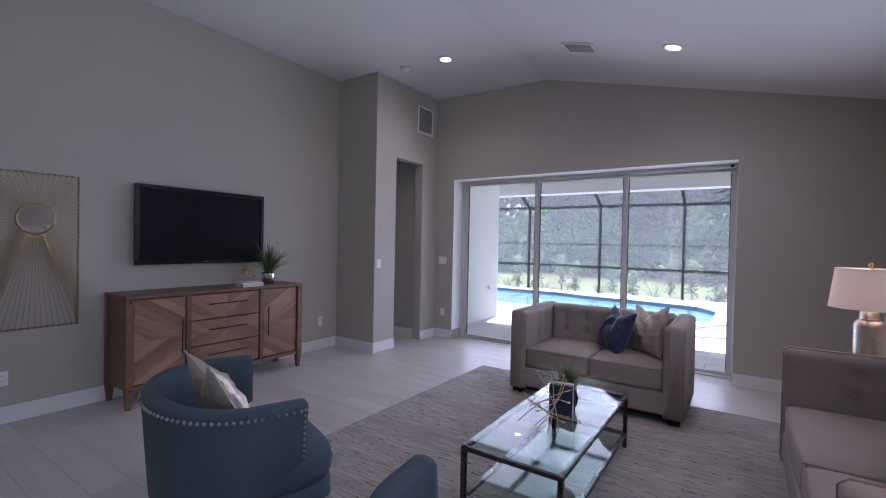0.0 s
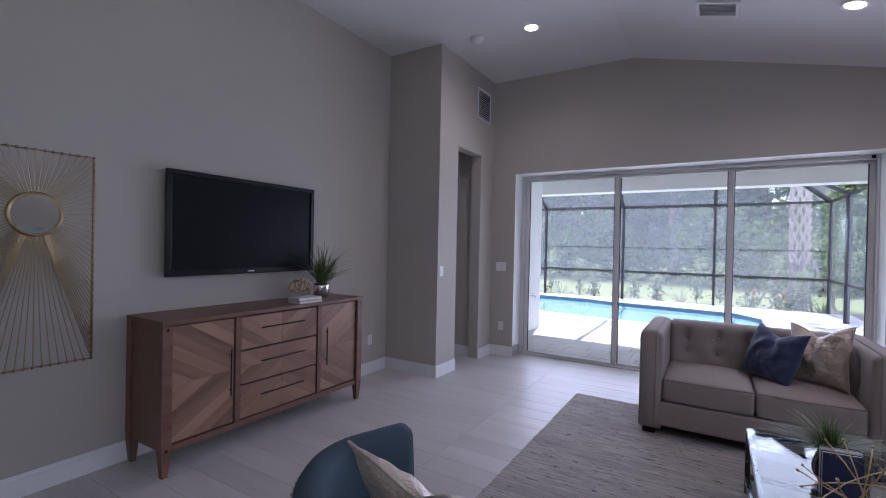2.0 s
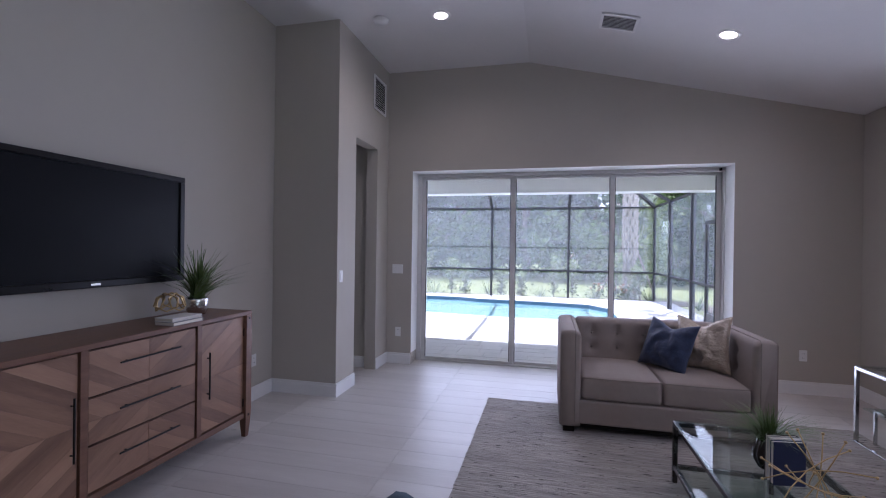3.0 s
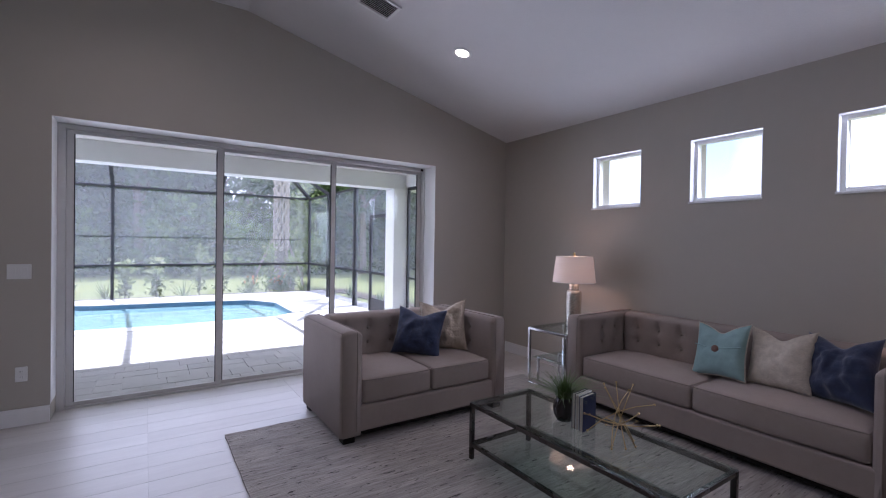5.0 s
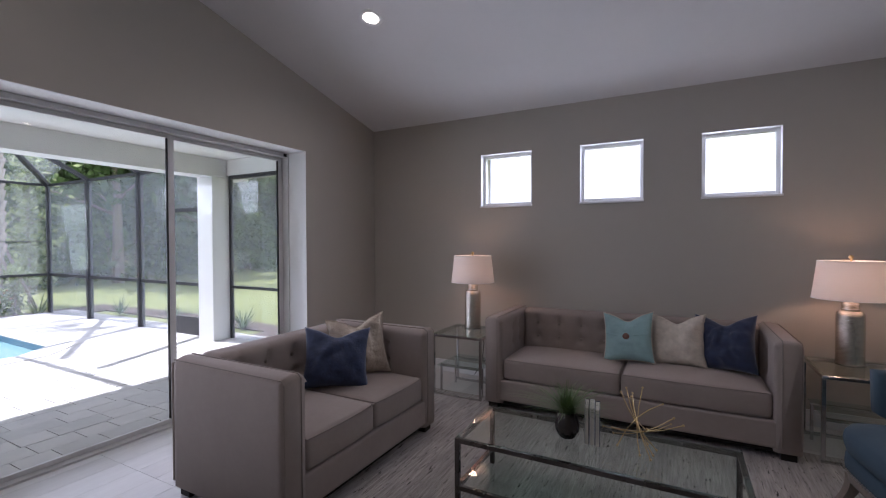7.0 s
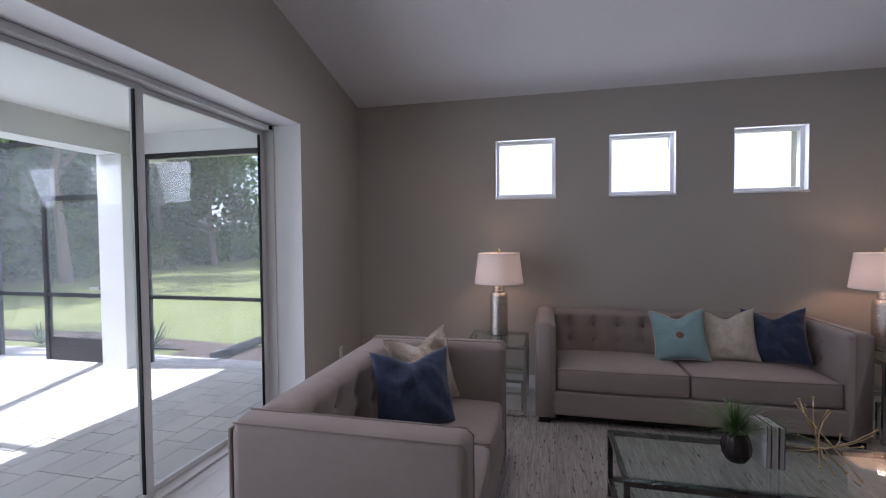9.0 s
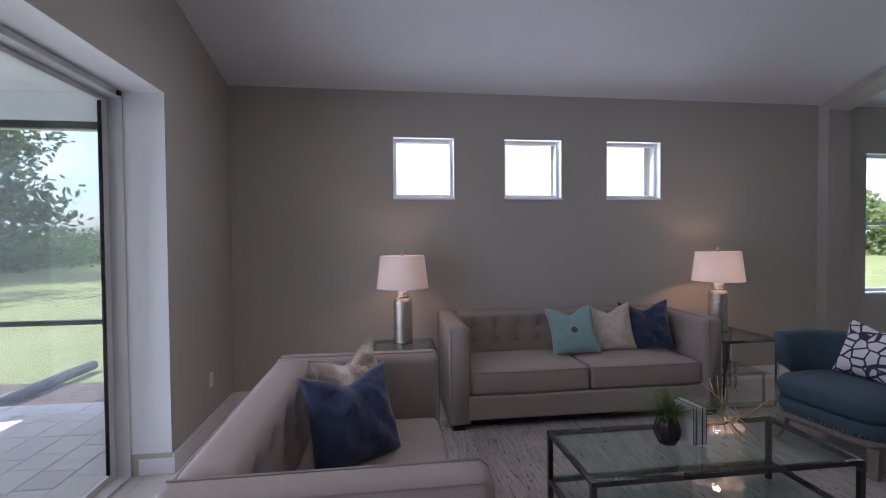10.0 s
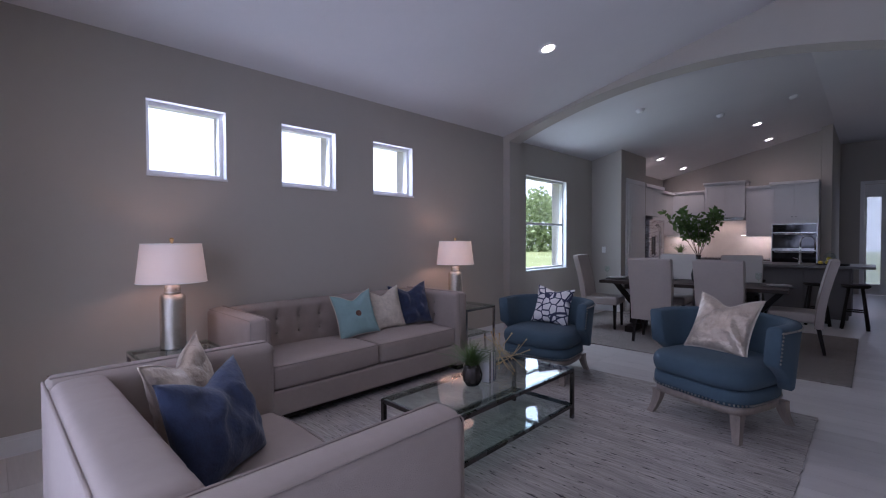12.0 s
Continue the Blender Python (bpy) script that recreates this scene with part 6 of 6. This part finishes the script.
part("branch", stem, "bark", bv)
part("foliage", leaf_cards(rb, 620, lambda r: r.choice(spots), 0.085, aspect=0.5), "leaf_light", bv, "small oval leaves")

# ---- kitchen ----
def shaker(bm_parent, x0, x1, z0, z1, y, name="door"):
    """A framed cabinet door in an xz plane, facing +y."""
    d = part(name, box(x0, x1, y, y + 0.014, z0, z1, 0.002), "cab", bm_parent)
    w_ = 0.055
    for q in ((x0, x0 + w_, z0, z1), (x1 - w_, x1, z0, z1), (x0 + w_, x1 - w_, z0, z0 + w_), (x0 + w_, x1 - w_, z1 - w_, z1)):
        part("rail", box(q[0], q[1], y + 0.0145, y + 0.022, q[2], q[3], 0.001), "cab", d)
    return d


YC = -6.15


def upper(x0, x1, z0, z1, doors, label, depth=0.34, crown=True):
    u = empty("wall_cabinet", pose(0, 0, 0), label, "cabinet", group="white kitchen cabinets")
    y1 = YS + depth
    part("body", box(x0 + 0.001, x1 - 0.001, YS + 0.002, y1, z0, z1), "cab", u)
    w_ = (x1 - x0) / doors
    for i in range(doors):
        d = shaker(u, x0 + i * w_ + 0.003, x0 + (i + 1) * w_ - 0.003, z0 + 0.004, z1 - 0.004, y1 + 0.001)
        kx = x0 + (i + 1) * w_ - 0.03 if i % 2 == 0 else x0 + i * w_ + 0.03
        part("knob", ball(kx, y1 + 0.035, z0 + 0.06, 0.012), "chrome", d, smooth=True)
    part("light_rail", box(x0 + 0.002, x1 - 0.002, y1 - 0.012, y1 + 0.012, z0 - 0.035, z0 - 0.0005, 0.003), "cab", u, "slim rail hiding the light below")
    if crown:
        b = box(x0 - 0.01, x1 + 0.01, YS + 0.002, y1 + 0.03, z1, z1 + 0.035, 0.004)
        box(x0 - 0.03, x1 + 0.03, YS + 0.002, y1 + 0.06, z1 + 0.0355, z1 + 0.075, 0.004, bm=b)
        part("crown", b, "cab", u, "stepped crown moulding")
    return u


upper(0.36, 1.2, 1.45, 2.44, 2, "white shaker wall cabinets with crown moulding")
upper(-0.96, -0.47, 1.45, 2.46, 1, "white shaker wall cabinet beside the oven tower", crown=True)
hood = upper(-0.46, 0.34, 1.86, 2.6, 2, "white cabinet over the range with slim dark hood", 0.4)
part("hood_insert", box(-0.44, 0.32, YS + 0.01, YS + 0.46, 1.79, 1.858, 0.006), "stainless", hood, "slim steel range hood")
tower = empty("oven_cabinet", pose(0, 0, 0), "tall white cabinet holding a double oven", "cabinet", group="white kitchen cabinets")
part("body", box(-1.75, -0.965, YS + 0.002, YS + 0.62, 0.0, 2.5), "cab", tower)
for a, b in ((-1.745, -1.36), (-1.355, -0.97)):
    d = shaker(tower, a, b, 1.76, 2.49, YS + 0.621)
    part("knob", ball(a + 0.03 if a > -1.5 else b - 0.03, YS + 0.655, 1.82, 0.012), "chrome", d, smooth=True)
shaker(tower, -1.745, -0.97, 0.12, 0.7, YS + 0.621, "drawer")
part("crown", box(-1.753, -0.93, YS + 0.002, YS + 0.68, 2.5, 2.56, 0.006), "cab", tower)
oven = empty("double_oven", pose(-1.36, YS + 0.625, 0.78), "black glass double wall oven with steel handles", "oven")
part("control_panel", box(-0.36, 0.36, 0, 0.03, 0.72, 0.88, 0.004), "oven_glass", oven)
for z in (0.02, 0.39):
    d = part("oven_door", box(-0.36, 0.36, 0, 0.035, z, z + 0.31, 0.004), "oven_glass", oven)
    part("handle", tube([(-0.32, 0.07, z + 0.285), (0.32, 0.07, z + 0.285)], 0.012, 8), "stainless", d)
    for s_ in (-1, 1):
        part("handle_post", tube([(s_ * 0.3, 0.03, z + 0.285), (s_ * 0.3, 0.07, z + 0.285)], 0.008, 6), "stainless", d)
part("trim_strip", box(-0.375, 0.375, -0.002, 0.012, -0.01, 0.9), "stainless", oven, "steel surround")
base = empty("base_cabinet", pose(0, 0, 0), "white base cabinets along the kitchen wall", "cabinet", group="white kitchen cabinets")
part("body", box(-0.96, 1.39, YS + 0.002, YS + 0.6, 0.1, 0.88), "cab", base)
part("toe_kick", box(-0.96, 1.39, YS + 0.002, YS + 0.53, 0.0, 0.1), "cab", base)
for i in range(4):
    x0 = -0.95 + i * 0.45
    shaker(base, x0, x0 + 0.44, 0.12, 0.68, YS + 0.601)
    shaker(base, x0, x0 + 0.44, 0.69, 0.87, YS + 0.601, "drawer")
thing("countertop", box(-0.962, 1.395, YS + 0.002, YS + 0.64, 0.881, 0.92, 0.004), "granite", "grey granite countertop along the kitchen wall", "countertop")
cook = empty("cooktop", pose(-0.06, YS + 0.33, 0.921), "black glass cooktop set in the counter", "cooktop")
part("glass", box(-0.36, 0.36, -0.25, 0.25, 0, 0.008, 0.003), "oven_glass", cook)
structure("backsplash", box(-0.96, 1.39, YS + 0.0005, YS + 0.012, 0.921, 1.79), "backsplash", "cream tiled backsplash", "backsplash")
ul = empty("under_cabinet_light", pose(0.78, YS + 0.2, 1.447), "warm under-cabinet light strip", "light", group="under-cabinet lights")
part("strip", box(-0.35, 0.35, -0.012, 0.012, -0.008, 0.0), "can_glow", ul)
u2 = copy_thing(ul, pose(-0.72, YS + 0.2, 1.447))
for x, w_ in ((0.78, 0.7), (-0.72, 0.4)):
    a = area_light("under_cabinet_glow", (x, YS + 0.2, 1.435), (x, YS + 0.12, 0), w_, 0.03, 0.9 * w_, (1.0, 0.68, 0.46))
area_light("hood_glow", (-0.06, YS + 0.3, 1.785), (-0.06, YS + 0.2, 0), 0.4, 0.05, 0.7, (1.0, 0.7, 0.48))
yp = empty("potted_grass", pose(0.86, YS + 0.42, 0.921), "yellow-green tufted plant in a white pot on the counter", "plant")
part("pot", lathe([(0.001, 0.0), (0.05, 0.0), (0.065, 0.11), (0.058, 0.11), (0.055, 0.09)], 24), "china", yp, smooth=True)
part("grass", grass_tuft(random.Random(14), 140, 0.28, 0.09, 0.85, 0.005, 0.5), "leaf_light", yp)
# pantry door, refrigerator and the cabinet above it, facing west
pd = empty("pantry_door", pose(0.819, -3.08, 0), "white panelled pantry door, closed", "door", kind="structure")
part("leaf", box(-0.035, -0.004, -0.38, 0.38, 0.005, 2.43, 0.003), "cab", pd)
for z0, z1 in ((0.15, 1.0), (1.12, 2.3)):
    part("panel", box(-0.041, -0.0355, -0.27, 0.27, z0, z1, 0.005), "cab", pd)
for q in ((-0.47, -0.385, 0, 2.52), (0.385, 0.47, 0, 2.52), (-0.385, 0.385, 2.44, 2.52)):
    part("casing", box(-0.022, -0.002, *q, 0.003), "trim", pd)
part("door_handle", tube([(-0.04, 0.3, 0.95), (-0.085, 0.3, 0.95), (-0.085, 0.2, 0.95)], 0.009, 8), "chrome", pd)
fr_ = empty("refrigerator", pose(0.84, -4.22, 0), "stainless steel french-door refrigerator", "refrigerator")
part("body", box(0.0, 0.56, -0.45, 0.45, 0.02, 1.78, 0.006), "stainless", fr_)
for y0, y1 in ((-0.45, -0.003), (0.003, 0.45)):
    d = part("door", box(-0.06, -0.004, y0, y1, 0.72, 1.775, 0.012), "stainless", fr_)
    yh = -0.05 if y0 < -0.1 else 0.05
    part("handle", tube([(-0.06, yh, 0.85), (-0.115, yh, 0.9), (-0.12, yh, 1.3), (-0.115, yh, 1.62), (-0.06, yh, 1.68)], 0.012, 8), "chrome", d, smooth=True)
part("freezer_drawer", box(-0.06, -0.004, -0.45, 0.45, 0.06, 0.71, 0.012), "stainless", fr_)
part("dispenser", box(-0.066, -0.0605, 0.12, 0.34, 1.05, 1.42, 0.003), "oven_glass", fr_, "black water dispenser")
fc = empty("wall_cabinet", pose(0, 0, 0), "white cabinet over the refrigerator with crown moulding", "cabinet", group="white kitchen cabinets")
part("body", box(0.86, XE - 0.004, -4.68, -3.66, 1.86, 2.44), "cab", fc)
for y0, y1 in ((-4.67, -4.18), (-4.17, -3.67)):
    part("door", box(0.838, 0.858, y0, y1, 1.87, 2.43, 0.003), "cab", fc)
part("crown", box(0.80, XE - 0.004, -4.74, -3.655, 2.441, 2.51, 0.008), "cab", fc)
sc = empty("wall_cabinet", pose(0, 0, 0), "white wall cabinets beside the refrigerator", "cabinet", group="white kitchen cabinets")
part("body", box(1.06, XE - 0.004, -6.14, -4.69, 1.45, 2.44), "cab", sc)
for y0, y1 in ((-6.13, -5.66), (-5.65, -5.18), (-5.17, -4.7)):
    part("door", box(1.04, 1.058, y0, y1, 1.46, 2.43, 0.003), "cab", sc)
part("crown", box(1.0, XE - 0.004, -6.14, -4.75, 2.441, 2.5, 0.008), "cab", sc)
# island with sink tap, tray and stools
isl = empty("kitchen_island", pose(0, 0, 0), "taupe kitchen island with granite top", "kitchen island")
part("body", box(-2.3, 0.1, -4.72, -4.1, 0.09, 0.88), "island_paint", isl)
part("toe_kick", box(-2.26, 0.06, -4.68, -4.16, 0.0, 0.09), "island_paint", isl)
for i in range(4):
    part("panel", box(-2.27 + i * 0.59, -2.27 + i * 0.59 + 0.56, -4.098, -4.085, 0.14, 0.84, 0.004), "island_paint", isl)
part("countertop", box(-2.58, 0.2, -4.78, -3.78, 0.881, 0.92, 0.005), "granite", isl, "grey granite island top")
tap = empty("kitchen_tap", pose(-1.62, -4.2, 0.9205), "chrome spring-neck kitchen tap on the island", "tap")
part("stem", lathe([(0.028, 0.0), (0.028, 0.05), (0.017, 0.06), (0.017, 0.3)], 16), "chrome", tap, smooth=True)
part("spring_neck", tube([(0, 0, 0.3)] + [(-0.1 + 0.1 * math.cos(a), 0, 0.4 + 0.1 * math.sin(a)) for a in (0.0, 0.6, 1.2, 1.9, 2.5, 3.14)] + [(-0.2, 0, 0.25)], 0.013, 8), "chrome", tap, smooth=True)
part("lever", tube([(0.02, 0, 0.08), (0.1, 0, 0.11)], 0.007, 6), "chrome", tap)
tray = empty("serving_tray", pose(-2.05, -4.15, 0.9205), "dark round serving tray on the island", "tray")
part("dish", lathe([(0.001, 0.004), (0.21, 0.004), (0.225, 0.022), (0.22, 0.0), (0.001, 0.0)], 36), "black", tray, smooth=True)
jar = empty("glass_jar", pose(-2.02, -4.13, 0.9255), "clear lidded glass jar with lemons", "jar")
part("jar_body", lathe([(0.001, 0.001), (0.075, 0.0), (0.08, 0.03), (0.08, 0.15), (0.062, 0.175)], 28), "table_glass", jar, smooth=True)
part("lid", lathe([(0.066, 0.178), (0.05, 0.195), (0.012, 0.2), (0.016, 0.225), (0.001, 0.235)], 24), "table_glass", jar, smooth=True)
for i, (x, y, z) in enumerate(((0.03, 0.0, 0.04), (-0.03, 0.02, 0.04), (0.0, -0.03, 0.085), (0.012, 0.03, 0.1))):
    thing("lemon", ball(0, 0, 0, 0.034, seg=12), "lemon", "yellow lemon inside the glass jar", "lemon", group="lemons", smooth=True, m=pose(-2.02 + x, -4.13 + y, 0.9255 + z, 20 * i, 0, 50 * i))
thing("lemon", ball(0, 0, 0.034, 0.034, seg=12), "lemon", "yellow lemon lying on the tray", "lemon", group="lemons", smooth=True, m=pose(-1.9, -4.08, 0.9255))


def bar_stool(m):
    s = empty("bar_stool", m, "dark wooden backless bar stool with round seat", "stool", group="stools at the island")
    part("seat", lathe([(0.001, 0.62), (0.15, 0.62), (0.172, 0.635), (0.175, 0.655), (0.16, 0.67), (0.001, 0.662)], 28), "darkwood", s, smooth=True)
    for i in range(4):
        a = math.pi / 4 + i * math.pi / 2
        c, q = math.cos(a), math.sin(a)
        part("leg", tube([(0.11 * c, 0.11 * q, 0.62), (0.21 * c, 0.21 * q, 0.0)], [0.02, 0.024], 8), "darkwood", s, smooth=True)
        b = a + math.pi / 2
        z = 0.22 if i % 2 else 0.27
        r_ = 0.21 - 0.1 * z / 0.62
        part("stretcher", tube([(r_ * c, r_ * q, z), (r_ * math.cos(b), r_ * math.sin(b), z)], 0.011, 6), "darkwood", s)
    return s


st = bar_stool(pose(-2.36, -3.38, 0))
copy_thing(st, pose(-1.9, -3.42, 0, 0, 0, 12))
copy_thing(st, pose(-1.05, -3.52, 0, 0, 0, -8))
# entry door with tall narrow glass
ed = empty("entry_door", pose(-2.92, -9.05, 0), "white entry door with tall narrow side glass", "door", kind="structure")
part("door_leaf", box(-0.5, 0.16, -0.03, 0.02, 0.005, 2.655, 0.003), "cab", ed)
for q in ((0.161, 0.25, 0.005, 2.655), (0.50, 0.538, 0.005, 2.655), (0.25, 0.50, 0.005, 0.26), (0.25, 0.50, 2.36, 2.655)):
    part("sidelight_frame", box(q[0], q[1], -0.03, 0.02, q[2], q[3], 0.003), "cab", ed)
g = part("pane", box(0.25, 0.50, -0.008, -0.003, 0.26, 2.36), "daylight_glass", ed, "frosted glass")
g.visible_shadow = False
part("door_handle", tube([(0.1, 0.02, 1.0), (0.1, 0.07, 1.0), (0.0, 0.07, 1.0)], 0.01, 8), "chrome", ed)
for q in ((0.54, 0.62, 0, 2.74), (-0.62, -0.53, 0, 2.74), (-0.53, 0.54, 2.662, 2.74)):
    part("casing", box(q[0], q[1], 0.052, 0.072, q[2], q[3], 0.003), "trim", ed)

# ---- floor planks and pavers ----
PW, PL, PX, PY = 0.205, 1.2, -2.74, 4.71
plank_mesh = {}


def plank_data(w_, d_):
    key = (round(w_, 3), round(d_, 3))
    if key not in plank_mesh:
        bm = bmesh.new()
        e = 0.0008
        box(-w_ / 2 + e, w_ / 2 - e, -d_ / 2 + e, d_ / 2 - e, -0.011, 0.0, bm=bm)
        me = bpy.data.meshes.new("plank")
        for v in bm.verts:
            if v.co.z > -0.005:
                v.co.x *= 1 - 0.0008 / w_
                v.co.y *= 1 - 0.0008 / d_
        bm.to_mesh(me)
        bm.free()
        me.materials.append(M["tile"])
        plank_mesh[key] = me
    return plank_mesh[key]


rest = bmesh.new()
row = -67
while True:
    y0 = PY + row * PW
    y1 = y0 + PW
    row += 1
    if y0 > 6.63:
        break
    y1c = min(y1, 6.63)
    for c in range(-4, 5):
        x0, x1 = PX + c * PL, PX + (c + 1) * PL
        lo = -6.19 if y0 > 5.4 else XW
        x0, x1 = max(x0, lo), min(x1, XE)
        if x1 - x0 < 0.02:
            continue
        if y0 > -1.8:
            o = new("plank", plank_data(x1 - x0, y1c - y0))
            o.parent = floor
            o.location = ((x0 + x1) / 2, (y0 + y1c) / 2, 0.0)
        else:
            box(x0 + 0.002, x1 - 0.002, y0 + 0.002, y1c - 0.002, -0.011, 0.0, bm=rest)
r_ = part("planks_beyond", rest, "tile", floor)
r_["kind"] = "stuff"

deck = bpy.data.objects["lanai_floor"]
paver_mesh = {}


def paver_data(w_, d_):
    key = (round(w_, 2), round(d_, 2))
    if key not in paver_mesh:
        bm = box(-w_ / 2 + 0.0015, w_ / 2 - 0.0015, -d_ / 2 + 0.0015, d_ / 2 - 0.0015, -0.05, 0.0)
        for v in bm.verts:
            if v.co.z > -0.02:
                v.co.x -= math.copysign(0.002, v.co.x)
                v.co.y -= math.copysign(0.002, v.co.y)
        me = bpy.data.meshes.new("paver")
        bm.to_mesh(me)
        bm.free()
        me.materials.append(M["paver"])
        paver_mesh[key] = me
    return paver_mesh[key]


def in_pool(x, y):
    inside = False
    for (ax, ay), (bx, by) in zip(outline, outline[1:] + outline[:1]):
        if (ay > y) != (by > y) and x < (bx - ax) * (y - ay) / (by - ay) + ax:
            inside = not inside
    return inside


far = bmesh.new()
rp = random.Random(6)
y = 6.82
row = 0
while y < 14.9:
    d_ = 0.23
    x = XL if y < 8.85 else -9.3
    x += 0.001 if row % 2 else 0.0
    first = True
    while x < 1.73:
        w_ = (0.15 if row % 2 else 0.30) if first else rp.choice((0.23, 0.3, 0.38))
        first = False
        w_ = min(w_, 1.74 - x)
        cx, cy = x + w_ / 2, y + d_ / 2
        corners = [(x, y), (x + w_, y), (x, y + d_), (x + w_, y + d_)]
        if w_ > 0.05 and not any(in_pool(*q) for q in corners + [(cx, cy)]):
            if y < 9.6 and x > -3.2:
                o = new("paver", paver_data(w_, d_))
                o.parent = deck
                o.location = (cx, cy, -0.008 + rp.uniform(-0.0015, 0.0015))
            else:
                box(x + 0.0025, x + w_ - 0.0025, y + 0.0025, y + d_ - 0.0025, -0.057, -0.008 + rp.uniform(-0.001, 0.001), bm=far)
        x += w_
    y += d_
    row += 1
f_ = part("pavers_beyond", far, "paver", deck)
f_["kind"] = "stuff"
